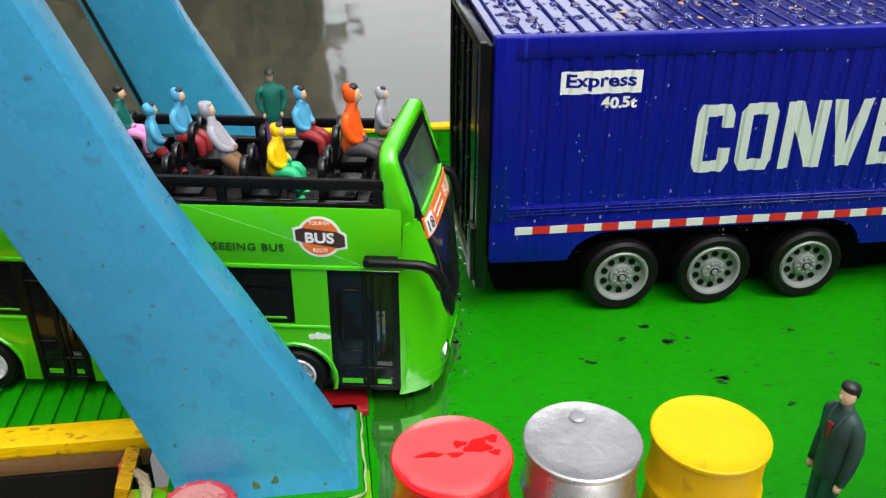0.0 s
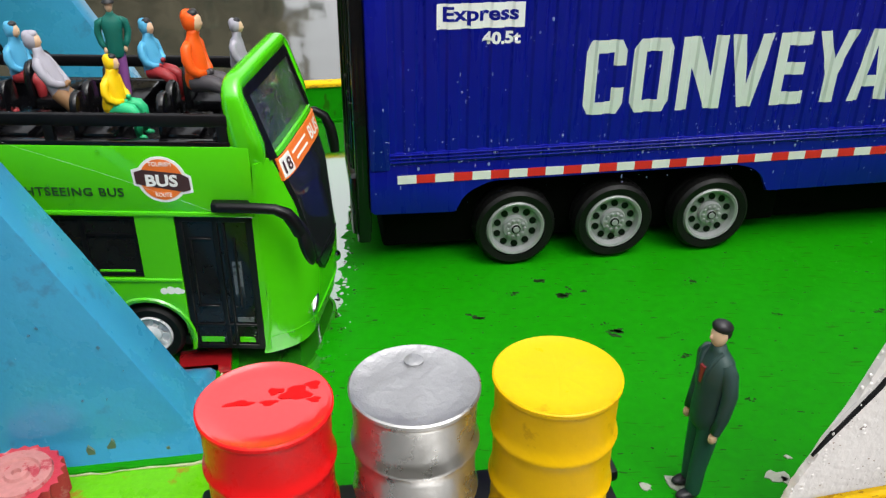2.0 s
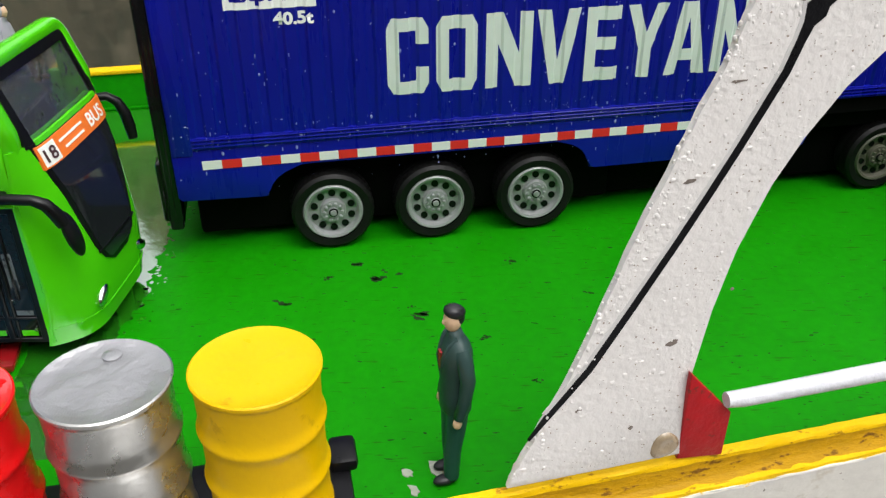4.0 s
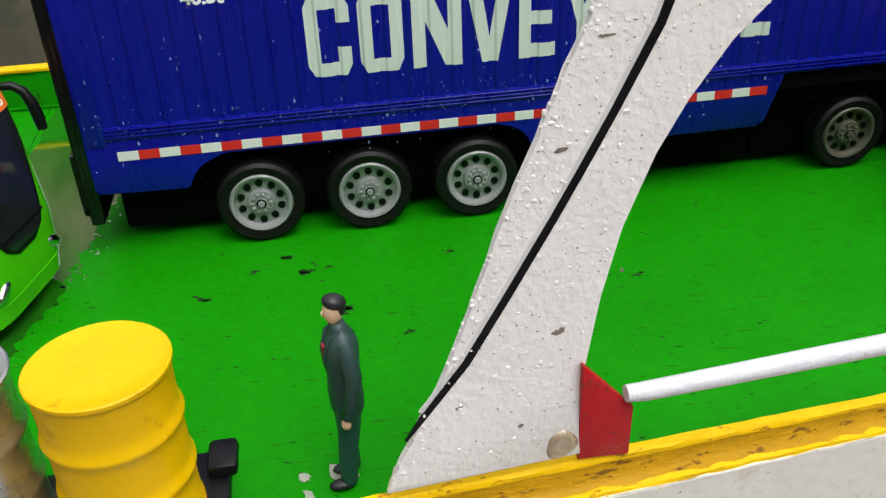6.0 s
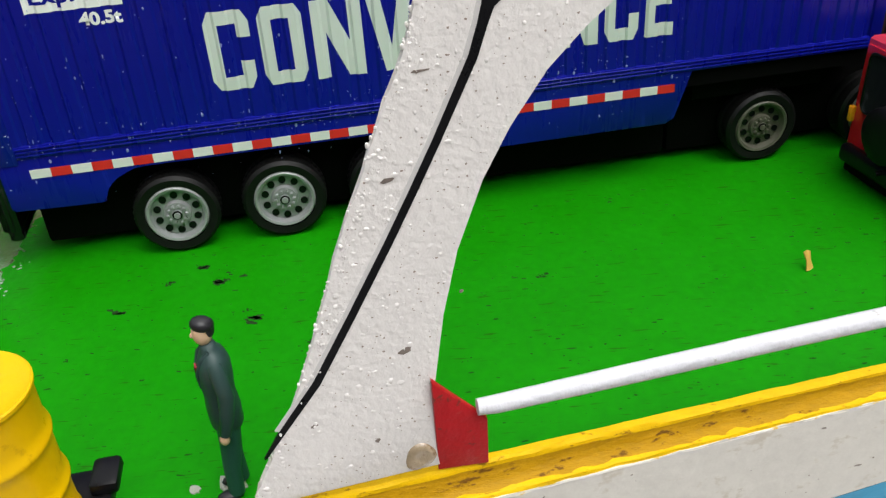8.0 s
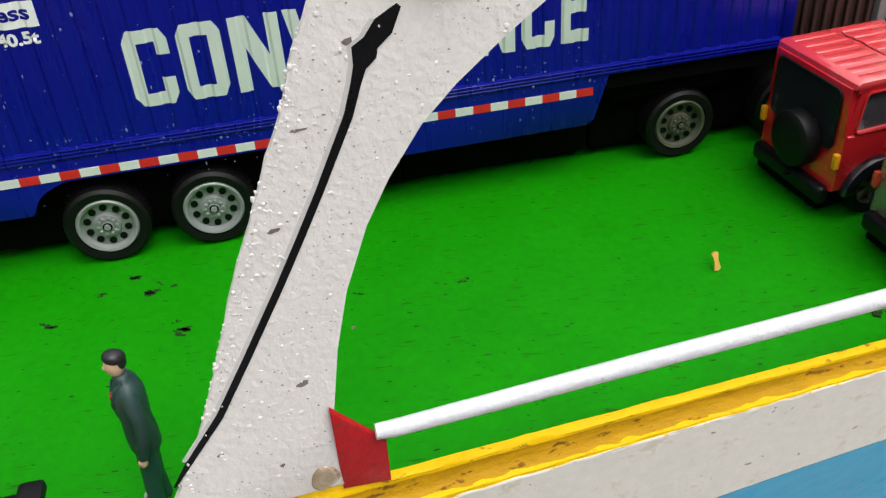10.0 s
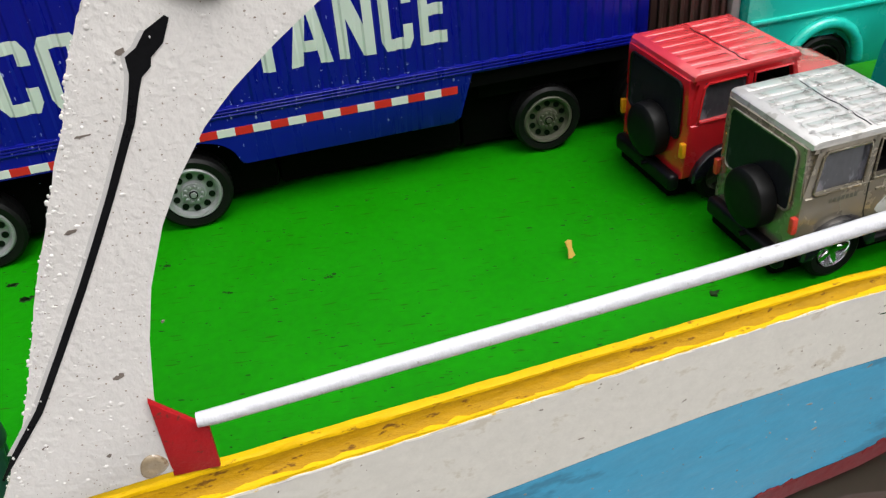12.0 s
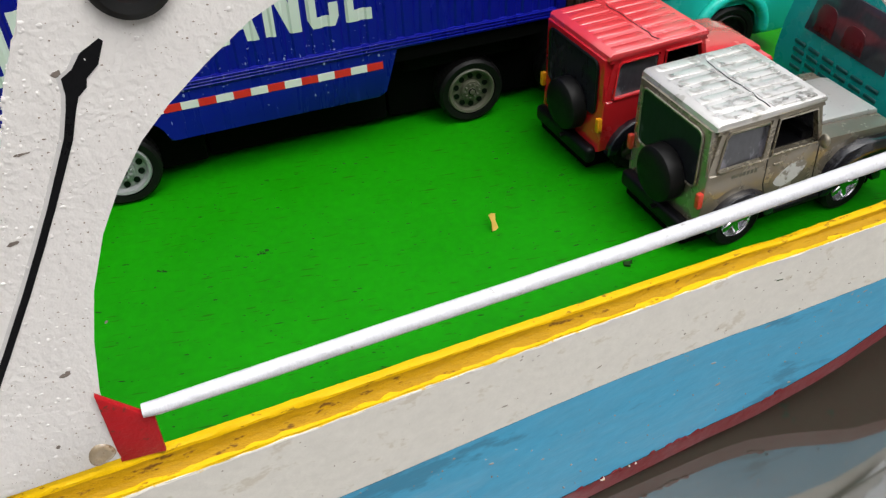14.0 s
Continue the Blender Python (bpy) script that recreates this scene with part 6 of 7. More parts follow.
E_SKIN = enamel("flesh_enamel", (0.62, 0.42, 0.27))
E_BLACK = enamel("black_enamel", (0.012, 0.012, 0.014), 0.25)
E = {
    "blue": enamel("light_blue_enamel", (0.08, 0.36, 0.58)), "red": enamel("wine_red_enamel", (0.26, 0.018, 0.022)), "yellow": enamel("yellow_enamel", (0.85, 0.55, 0.003)),
    "green": enamel("green_enamel", (0.02, 0.42, 0.17)), "teal": enamel("dark_teal_enamel", (0.006, 0.13, 0.10)), "purple": enamel("violet_enamel", (0.22, 0.07, 0.26)),
    "grey": enamel("pale_grey_enamel", (0.34, 0.33, 0.38)), "brown": enamel("tan_brown_enamel", (0.24, 0.13, 0.06)), "orange": enamel("orange_enamel", (0.82, 0.10, 0.006)),
    "slate": enamel("slate_enamel", (0.045, 0.04, 0.045)), "pink": enamel("pink_enamel", (0.62, 0.22, 0.45)), "coat": enamel("grey_green_enamel", (0.022, 0.050, 0.046), 0.35), "trouser": enamel("bottle_green_enamel", (0.018, 0.066, 0.050), 0.35),
}


def stander(m, h, coat, legs, label, hat=False, group="", turn=0.0):
    """One plain moulded standing figure, facing +x, its feet at the origin."""
    bm = bmesh.new()
    u, n = h / 11.0, 18

    def P(x, y, z):
        return Vector((x * u, y * u, z * u))

    for s, ahead in ((-1, 0.0), (1, 0.45)):
        tube(bm, [P(0.0, s * 0.42, 5.3), P(0.05 + ahead * 0.2, s * 0.48, 3.6), P(0.1 + ahead * 0.6, s * 0.52, 2.0), P(ahead, s * 0.55, 0.35)], [0.70 * u, 0.60 * u, 0.50 * u, 0.46 * u], 12, mi=1)
        ball(bm, P(0.35 + ahead, s * 0.58, 0.24), (0.80 * u, 0.42 * u, 0.26 * u), 12, 8, 3)
    rings = []
    for z, rx, ry, dx in ((4.5, 0.80, 1.02, 0.0), (4.7, 0.88, 1.12, 0.0), (5.6, 0.90, 1.12, 0.02), (6.5, 0.82, 1.02, 0.04), (7.4, 0.90, 1.16, 0.04), (8.2, 0.88, 1.30, 0.0), (8.65, 0.70, 1.20, -0.02), (8.95, 0.52, 0.75, 0.0), (9.15, 0.44, 0.48, 0.04), (9.4, 0.38, 0.40, 0.08)):
        rings.append([bm.verts.new(P(dx, 0, z) + Vector((rx * u * math.cos(2 * math.pi * k / n), ry * u * math.sin(2 * math.pi * k / n), 0))) for k in range(n)])
    for a, b in zip(rings, rings[1:]):
        for k in range(n):
            bm.faces.new((a[k], a[(k + 1) % n], b[(k + 1) % n], b[k]))
    bm.faces.new(rings[0])
    bm.faces.new(rings[-1])
    for s in (-1, 1):
        if hat:
            arm, r = [(0, 0.95, 8.55), (-0.1, 1.5, 8.2), (-0.3, 1.72, 7.2), (0.1, 1.5, 6.2), (0.45, 1.15, 5.7)], 0.27
        else:
            arm, r = [(0, 0.90, 8.6), (-0.05, 1.18, 8.2), (-0.2, 1.32, 7.0), (0.0, 1.36, 5.8), (0.3, 1.28, 4.75)], 0.28
        tube(bm, [P(x, s * y, z) for x, y, z in arm], [0.38 * u, 0.46 * u, 0.44 * u, 0.38 * u, 0.32 * u], 12)
        ball(bm, P(arm[-1][0] + 0.08, s * arm[-1][1], arm[-1][2] - 0.3), (r * u, r * 0.85 * u, 0.36 * u), 10, 7, 2)
    head = P(0.18, 0, 10.0)
    ball(bm, head, (0.52 * u, 0.46 * u, 0.70 * u), 16, 12, 2)
    ball(bm, head + P(0.50, 0, -0.06), (0.12 * u, 0.10 * u, 0.16 * u), 8, 6, 2)
    tip = Matrix.Rotation(radians(-14), 4, "Y")
    ball(bm, head + P(-0.10, 0, 0.42), (0.62 * u, 0.56 * u, 0.36 * u), 14, 9, 3, tip)
    ball(bm, head + P(-0.30, 0, 0.12), (0.36 * u, 0.46 * u, 0.46 * u), 12, 8, 3)
    if hat:
        lathe(bm, [(0, 0.80 * u), (0.54 * u, 0.76 * u), (0.62 * u, 0.5 * u), (0.74 * u, 0.42 * u), (0.74 * u, 0.34 * u), (0, 0.34 * u)], 18, "z", head, 3)
    else:
        # open collar with a red tie, and lapels
        prism(bm, [(-0.10 * u, 7.3 * u), (0.10 * u, 7.3 * u), (0.2 * u, 8.3 * u), (-0.2 * u, 8.3 * u)], "x", 0.5 * u, 0.945 * u, mi=4)
        for s in (-1, 1):
            tube(bm, [P(0.86, s * 0.12, 7.0), P(0.88, s * 0.34, 7.9), P(0.58, s * 0.46, 8.75), P(0.1, s * 0.5, 9.1)], [0.08 * u, 0.13 * u, 0.14 * u, 0.12 * u], 8)
    low = min(v.co.z for v in bm.verts)
    bmesh.ops.scale(bm, vec=(0.9, 0.88, 1.0), verts=bm.verts)
    bmesh.ops.translate(bm, verts=bm.verts, vec=(0, 0, -low))
    ob = part("figurine", bm, [E[coat], E[legs], E_SKIN, E_BLACK, E["red"]], None, smooth=85)
    ob.matrix_basis = m @ pose(0, 0, 0, 0, 0, turn)
    return tagged(ob, label, "figurine", group)


def sitter(x, y, z, tall, coat, legs, label, lean=0.0, turn=0.0, hair="black", stretch=False, bare=False, fold=0.0, girth=1.0):
    """A plain moulded sitting figure facing +x: one mesh, its hips at the given place on the bus; tall is the height from hips to head."""
    bm = bmesh.new()
    L, n = tall * 0.91, 16
    slim = girth * 0.86 * min(1.0, 1.0 / L)
    tip = math.tan(radians(lean))

    def P(a, b, c):
        return Vector(((a * (slim if c > 0 else 1) - (tip * c if c > 0 else 0)) * L, b * slim * L, c * L))

    rings = []
    for c, rx, ry, dx in ((-0.12, 0.13, 0.18, 0.0), (-0.05, 0.21, 0.26, 0.01), (0.08, 0.245, 0.285, 0.02), (0.25, 0.225, 0.27, 0.03), (0.42, 0.20, 0.255, 0.015), (0.56, 0.185, 0.265, 0.0), (0.66, 0.155, 0.245, 0.0), (0.74, 0.115, 0.165, 0.02), (0.80, 0.125, 0.135, 0.035), (0.87, 0.125, 0.125, 0.04)):
        rings.append([bm.verts.new(P(dx, 0, c) + Vector((rx * slim * L * math.cos(2 * math.pi * k / n), ry * slim * L * math.sin(2 * math.pi * k / n), 0))) for k in range(n)])
    for a, b in zip(rings, rings[1:]):
        for k in range(n):
            bm.faces.new((a[k], a[(k + 1) % n], b[(k + 1) % n], b[k]))
    bm.faces.new(rings[0])
    bm.faces.new(rings[-1])
    for s in (-1, 1):
        up = 0.10 * fold if s > 0 else 0.0
        tube(bm, [P(-0.01, s * 0.17, 0.66), P(-0.02, s * 0.27, 0.58), P(0.0, s * 0.315, 0.42), P(0.06, s * 0.30, 0.27), P(0.17, s * 0.22, 0.19 + up), P(0.27, s * 0.10, 0.17 + up)], [0.075 * L, 0.09 * L, 0.09 * L, 0.088 * L, 0.075 * L, 0.058 * L], 10)
        ball(bm, P(0.30, s * 0.07, 0.165 + up), 0.055 * L, 8, 6, 1)
        if stretch:
            tube(bm, [P(0.0, s * 0.12, 0.02), P(0.14, s * 0.13, -0.12), P(0.36, s * 0.11, -0.42), P(0.52, s * 0.09, -0.68)], [0.15 * L, 0.14 * L, 0.11 * L, 0.08 * L], 10, mi=1)
            ball(bm, P(0.60, s * 0.09, -0.72), (0.11 * L, 0.06 * L, 0.05 * L), 8, 6, 1)
        else:
            tube(bm, [P(0.0, s * 0.13, 0.0), P(0.25, s * 0.15, 0.03), P(0.47, s * 0.17, 0.02), P(0.56, s * 0.17, -0.06), P(0.58, s * 0.17, -0.3), P(0.56, s * 0.17, -0.56)], [0.15 * L, 0.145 * L, 0.13 * L, 0.12 * L, 0.10 * L, 0.075 * L], 10, mi=1)
            ball(bm, P(0.63, s * 0.17, -0.60), (0.13 * L, 0.07 * L, 0.055 * L), 8, 6, 1)
    head = P(0.06, 0, 0.98)
    if not bare:
        ball(bm, head + Vector((-0.035, 0, 0.01)) * L, (0.150 * L, 0.145 * L, 0.185 * L), 16, 12, 0)
        ball(bm, head + Vector((-0.10, 0, 0.07)) * L, (0.10 * L, 0.11 * L, 0.12 * L), 12, 8, 0)
    ball(bm, head + Vector((0.05, 0, -0.01)) * L, (0.095 * L, 0.098 * L, 0.145 * L), 14, 10, 2)
    ball(bm, head + Vector((0.145, 0, -0.02)) * L, (0.022 * L, 0.02 * L, 0.03 * L), 6, 5, 2)
    ball(bm, head + Vector((0.0 if not bare else -0.02, 0, 0.125)) * L, (0.10 * L, 0.10 * L, 0.075 * L) if not bare else (0.125 * L, 0.115 * L, 0.10 * L), 12, 8, 3)
    rnd = random.Random(int(x * 100))
    for v in bm.verts:
        v.co += Vector((rnd.uniform(-1, 1), rnd.uniform(-1, 1), rnd.uniform(-1, 1))) * 0.006 * L
    ob = part("figurine", bm, [E[coat], E[legs], E_SKIN, E_BLACK if hair == "black" else E[hair]], None, smooth=85)
    ob.matrix_basis = BUS_M @ pose(x * K, y * K, z * K, 0, 0, turn)
    return tagged(ob, label, "figurine", "painted figures on the bus")


def on_bus(x, y, z=4.72):
    return BUS_M @ Matrix.Translation((x * K, y * K, z * K))


sitter(-2.48, 0.80, 5.02, 0.90, "yellow", "green", "yellow hooded painted figure with green legs, seated on the bus", turn=-8, lean=-4, fold=0.6, girth=1.22)
sitter(-3.43, 0.88, 5.26, 1.02, "grey", "brown", "pale grey painted figure leaning back with tan legs", lean=20, turn=-2, girth=0.9, stretch=True, hair="grey")
sitter(-4.87, 0.92, 5.36, 0.86, "blue", "red", "light blue painted figure with dark red legs seen from behind", turn=30, stretch=True)
sitter(-1.02, 1.05, 5.42, 1.20, "orange", "slate", "bright orange painted figure with grey legs near the screen", turn=-12, lean=-1)
sitter(-2.22, 2.40, 5.15, 0.95, "blue", "red", "light blue hooded painted figure with wine red legs", turn=-22, lean=4, fold=1)
sitter(-0.60, 2.50, 5.22, 0.88, "grey", "brown", "small pale grey hooded painted figure by the screen", turn=-5)
sitter(-4.82, 2.40, 5.04, 0.98, "blue", "red", "light blue figure with a dark cap, seated by the far rail", turn=-15)
sitter(-6.05, 2.35, 5.10, 0.95, "teal", "pink", "dark teal painted figure with pink legs, seated", turn=0, bare=True)
sitter(-6.0, 0.95, 5.10, 0.92, "yellow", "green", "yellow painted figure with green legs in a rear seat", turn=10)
stander(on_bus(-2.78, 2.12, 4.72), 1.92, "teal", "purple", "standing dark teal figure with a hat and violet legs", True, "painted figures on the bus", -70)
stander(Matrix.Translation((1.28 * K, -7.62 * K, 0)), 3.42, "coat", "trouser", "painted figure in a dark grey-green coat standing on the deck", False, "", 190)

# ================= off-road toy cars =================
# grey streaks of reflected light are painted into this dark pane
M_REARGLASS = paint("dark_wet_glass", (0.012, 0.013, 0.016), 0.12, vary=0.6, stain=(0.055, 0.05, 0.065), stain_at=0.57, stain_scale=85, stretch=(1, 1, 0.4), rough_vary=0.06, spec=0.10)
M_FENDER = paint("blue_black_gloss", (0.008, 0.008, 0.013), 0.22, vary=0.3, coat=0.6)


def off_roader(x, y, rz, body_mat, roof_mat, label, grooves=8, wet=False, seed=1):
    """A boxy off-road toy car; its rear end stands at the origin, its front points to +x."""
    car = thing("off_road_car", x, y, 0, rz, label, "toy car", "off-road toy cars")
    HW = 1.37
    bm = bmesh.new()
    prism(bm, [(0.05, 0.75), (0.35, 0.75), (0.42, 1.15), (0.7, 1.42), (1.5, 1.42), (1.78, 1.1), (1.85, 0.72), (3.4, 0.72), (3.5, 1.1), (3.6, 1.35), (4.75, 1.35), (5.0, 1.0), (5.3, 1.0), (5.35, 1.75), (5.2, 2.05), (3.35, 2.2), (3.1, 2.22), (0.1, 2.2)], "y", -HW, HW, 0.10)
    part("body", bm, body_mat, car)
    # cabin: pillars and roof around real openings
    for s in (-1, 1):
        y0, y1 = (s * HW - 0.02 * s, s * (HW - 0.16))
        for a, b in (((0.12, 2.15), (0.32, 3.2)), ((1.55, 2.15), (1.6, 3.2)), ((3.0, 2.15), (2.72, 3.2))):
            w = 0.16 if a[0] < 1 else 0.13
            post_bm = bmesh.new()
            prism(post_bm, [a, (a[0] + w, a[1]), (b[0] + w, b[1]), b], "y", min(y0, y1), max(y0, y1))
            part("pillar", post_bm, body_mat, car)
        bm = bmesh.new()
        prism(bm, [(0.2, 3.12), (2.95, 3.12), (2.85, 3.3), (0.25, 3.3)], "y", min(y0, y1), max(y0, y1))
        part("roof_rail", bm, body_mat, car)
        bm = bmesh.new()
        prism(bm, [(s * (HW - 0.02), 2.15), (s * (HW - 0.3), 2.15), (s * (HW - 0.3), 3.2), (s * (HW - 0.12), 3.2)], "x", 0.12, 0.34)
        part("rear_pillar", bm, body_mat, car)
    bm = bmesh.new()
    prism(bm, [(0.14, 3.2), (2.95, 3.2), (2.98, 3.28), (2.9, 3.36), (0.24, 3.38), (0.16, 3.32)], "y", -HW, HW, 0.06)
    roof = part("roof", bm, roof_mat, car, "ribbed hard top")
    bm = bmesh.new()
    box(bm, 0, 1.11, -0.13, 0.13, 3.33, 3.388, 0.028, 3)
    rib0 = part("roof_rib", bm, roof_mat, roof)
    for k in range(grooves):
        yy = -HW + 0.22 + k * (2 * HW - 0.44) / (grooves - 1)
        for a in (0.35, 1.63):
            if k == 0 and a < 1:
                rib0.matrix_basis = at(a, yy)
            else:
                again(rib0, roof, at(a, yy))
    rnd = random.Random(seed)
    if wet:
        bm = bmesh.new()
        drops(bm, [(rnd.uniform(0.3, 2.8), rnd.uniform(-HW + 0.1, HW - 0.1), 3.385, rnd.choice((0.03, 0.04, 0.05, 0.08))) for i in range(120)], 0.25)
        part("rain_spatter", bm, M_DROP, roof, "rain drops standing on the roof")["kind"] = "stuff"
    bm = bmesh.new()
    pts = [(1.56 + rnd.uniform(-0.03, 0.03), -HW + 0.15 + 0.2 * k, 3.378 + rnd.uniform(0, 0.006)) for k in range(12)]
    tube(bm, pts, 0.010, 5)
    part("roof_seam", bm, M_BLACKPL, roof)
    # glass
    bm = bmesh.new()
    prism(bm, [(-HW + 0.05, 2.1), (HW - 0.05, 2.1), (HW - 0.09, 3.22), (-HW + 0.09, 3.22)], "x", 0.085, 0.16, 0.02)
    part("tailgate", bm, body_mat, car, "rear panel round the window")

    def rounded(hw, z0, z1, q):
        """A rectangle with round corners, across the tail."""
        out = []
        for cy, cz, a0 in ((hw - q, z0 + q, -90), (hw - q, z1 - q, 0), (-hw + q, z1 - q, 90), (-hw + q, z0 + q, 180)):
            out += [(cy + q * math.cos(radians(a0 + 22.5 * k)), cz + q * math.sin(radians(a0 + 22.5 * k))) for k in range(5)]
        return out

    bm = bmesh.new()
    prism(bm, rounded(HW - 0.30, 1.72, 3.08, 0.16), "x", 0.045, 0.12)
    win = part("rear_window", bm, M_REARGLASS, car, "dark rear window")
    bm = bmesh.new()
    loop = [(0.045, y, z) for y, z in rounded(HW - 0.28, 1.70, 3.10, 0.17)]
    tube(bm, loop + loop[:1], 0.03, 6)
    part("window_seal", bm, body_mat if wet else M_BLACKPL, win)
    for s in (-1, 1):
        yy = s * (HW - 0.09)
        bm = bmesh.new()
        prism(bm, [(0.28, 2.15), (1.58, 2.15), (1.6, 3.14), (0.4, 3.14)], "y", yy - 0.01, yy + 0.01)
        part("side_window", bm, M_CARGLASS, car, "dark side window")
        bm = bmesh.new()
        yo = s * (HW + 0.0)
        tube(bm, [(0.34, yo, 2.22), (0.40, yo, 2.16), (1.46, yo, 2.16), (1.52, yo, 2.22), (1.55, yo, 3.02), (1.50, yo, 3.1), (0.52, yo, 3.1), (0.44, yo, 3.02), (0.34, yo, 2.22)], 0.03, 6)
        tube(bm, [(1.74, yo, 2.22), (2.98, yo, 2.22), (2.74, yo, 3.1), (1.76, yo, 3.1), (1.74, yo, 2.22)], 0.03, 6)
        part("window_trim", bm, body_mat, car)
        bm = bmesh.new()
        tube(bm, [(1.66, s * (HW + 0.003), 2.15), (1.68, s * (HW + 0.003), 1.45), (1.9, s * (HW + 0.003), 0.85)], 0.012, 5)
        tube(bm, [(3.05, s * (HW + 0.003), 2.15), (3.1, s * (HW + 0.003), 1.2)], 0.012, 5)
        part("door_gap", bm, M_BLACKPL, car)
        bm = bmesh.new()
        box(bm, 1.85, 2.1, s * HW - 0.04, s * HW + 0.04, 1.92, 1.98, 0.02)
        part("door_handle", bm, body_mat, car)
        bm = bmesh.new()
        ball(bm, (2.98, s * (HW + 0.18), 2.32), (0.09, 0.14, 0.17), 10, 8)
        tube(bm, [(3.0, s * (HW - 0.02), 2.2), (2.98, s * (HW + 0.14), 2.28)], 0.03, 6)
        part("wing_mirror", bm, M_BLACKPL if not wet else body_mat, car)
        for cx in (1.12, 4.2):
            bm = bmesh.new()
            arc = [(cx + 0.88 * math.cos(math.pi * k / 10), 0.70 + 0.80 * math.sin(math.pi * k / 10)) for k in range(11)]
            inn = [(cx + 0.64 * math.cos(math.pi * k / 10), 0.70 + 0.58 * math.sin(math.pi * k / 10)) for k in range(11)]
            prism(bm, arc + inn[::-1], "y", min(s * (HW - 0.1), s * (HW + 0.2)), max(s * (HW - 0.1), s * (HW + 0.24)), 0.05)
            part("fender", bm, M_FENDER, car, "black wheel arch")
        bm = bmesh.new()
        ya, yb = sorted((s * (HW - 0.42), s * (HW + 0.24)))
        prism(bm, [(3.30, 1.10), (3.42, 1.50), (3.72, 1.80), (4.20, 1.92), (5.05, 1.86), (5.42, 1.62), (5.46, 1.40), (5.08, 1.36), (4.72, 1.52), (4.2, 1.60), (3.72, 1.50), (3.48, 1.10)], "y", ya, yb, 0.06)
        part("front_wing", bm, M_FENDER, car, "dark glossy front wing")
        bm = bmesh.new()
        box(bm, 1.9, 3.4, min(s * (HW - 0.1), s * (HW + 0.12)), max(s * (HW - 0.1), s * (HW + 0.12)), 0.62, 0.76, 0.04)
        part("side_step", bm, M_BLACKPL, car)
        bm = bmesh.new()
        box(bm, -0.03, 0.1, s * HW - 0.12 if s > 0 else s * HW - 0.01, s * HW + 0.01 if s > 0 else s * HW + 0.12, 1.35, 1.72, 0.02)
        part("tail_lamp", bm, M_LAMPRED if wet else M_AMBER, car, "small tail lamp")
    # windscreen, bonnet, grille
    bm = bmesh.new()
    prism(bm, [(3.02, 2.2), (3.06, 2.2), (2.78, 3.16), (2.74, 3.16)], "y", -HW + 0.15, HW - 0.15)
    part("windscreen", bm, M_CARGLASS, car)
    bm = bmesh.new()
    prism(bm, [(3.3, 2.1), (5.25, 2.0), (5.2, 2.14), (5.0, 2.2), (3.3, 2.3)], "y", -0.85, 0.85, 0.06)
    # bonnet takes the roof's colour, with its painted-in sky sheen
    part("bonnet", bm, roof_mat, car, "wet raised bonnet with sky sheen put into its colour")
    bm = bmesh.new()
    for k in range(7):
        box(bm, 5.33, 5.4, -0.5 + k * 0.155, -0.42 + k * 0.155, 1.2, 1.75, 0.01, 1)
    for s in (-1, 1):
        lathe(bm, [(0.17, 5.3), (0.17, 5.42), (0.1, 5.45), (0, 5.45)], 18, "x", (0, s * 0.8, 1.55))
    part("grille", bm, M_CHROME, car)
    bm = bmesh.new()
    box(bm, 5.3, 5.62, -HW - 0.05, HW + 0.05, 0.72, 1.0, 0.06)
    part("front_bumper", bm, M_BLACKPL, car)
    bm = bmesh.new()
    box(bm, -0.2, 0.1, -HW + 0.1, HW - 0.1, 0.42, 0.86, 0.12, 3)
    tube(bm, [(-0.35, -0.2, 0.75), (0.1, -0.2, 0.75)], 0.06, 6)
    part("rear_bumper", bm, M_BLACKPL, car)
    bm = bmesh.new()
    box(bm, 0.4, 5.0, -0.8, 0.8, 0.45, 0.95, 0.05)
    box(bm, 0.6, 2.9, -0.9, 0.9, 1.5, 2.16)
    for cx in (1.12, 4.2):
        tube(bm, [(cx, -1.0, 0.62), (cx, 1.0, 0.62)], 0.12, 8)
    # low box added to deepen the shade under the car
    box(bm, -0.1, 5.3, -HW + 0.25, HW - 0.25, 0.2, 0.75, 0.06)
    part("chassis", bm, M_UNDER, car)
    bm = bmesh.new()
    box(bm, 0.42, 2.98, -HW + 0.18, HW - 0.18, 2.1, 2.24)
    box(bm, 0.36, 0.48, -HW + 0.3, HW - 0.3, 2.1, 3.15)
    box(bm, 2.7, 3.0, -HW + 0.2, HW - 0.2, 2.1, 2.42, 0.06)
    part("cabin_lining", bm, M_BLACKPL, car, "black plastic interior")
    for sx in (1.25, 2.2):
        for sy in (-0.55, 0.55):
            bm = bmesh.new()
            box(bm, sx - 0.2, sx + 0.25, sy - 0.3, sy + 0.3, 2.1, 2.3, 0.06)
            box(bm, sx - 0.32, sx - 0.16, sy - 0.28, sy + 0.28, 2.1, 2.85, 0.07)
            part("seat", bm, M_BLACKPL, car)
    # wheels and spare
    def wheel(r):
        bm = bmesh.new()
        lathe(bm, [(r * 0.6, 0.12), (r * 0.64, 0.02), (r * 0.85, 0.0), (r * 0.97, 0.05), (r, 0.12), (r, 0.42), (r * 0.95, 0.5), (r * 0.6, 0.5)], 52, "y")
        ridged(bm, r, n=52)
        w = part("wheel", bm, M_TYRE, car, "chunky black tyre")
        bm = bmesh.new()
        lathe(bm, [(r * 0.62, 0.06), (r * 0.58, 0.02), (r * 0.54, 0.08), (r * 0.5, 0.2), (0, 0.2)], 28, "y")
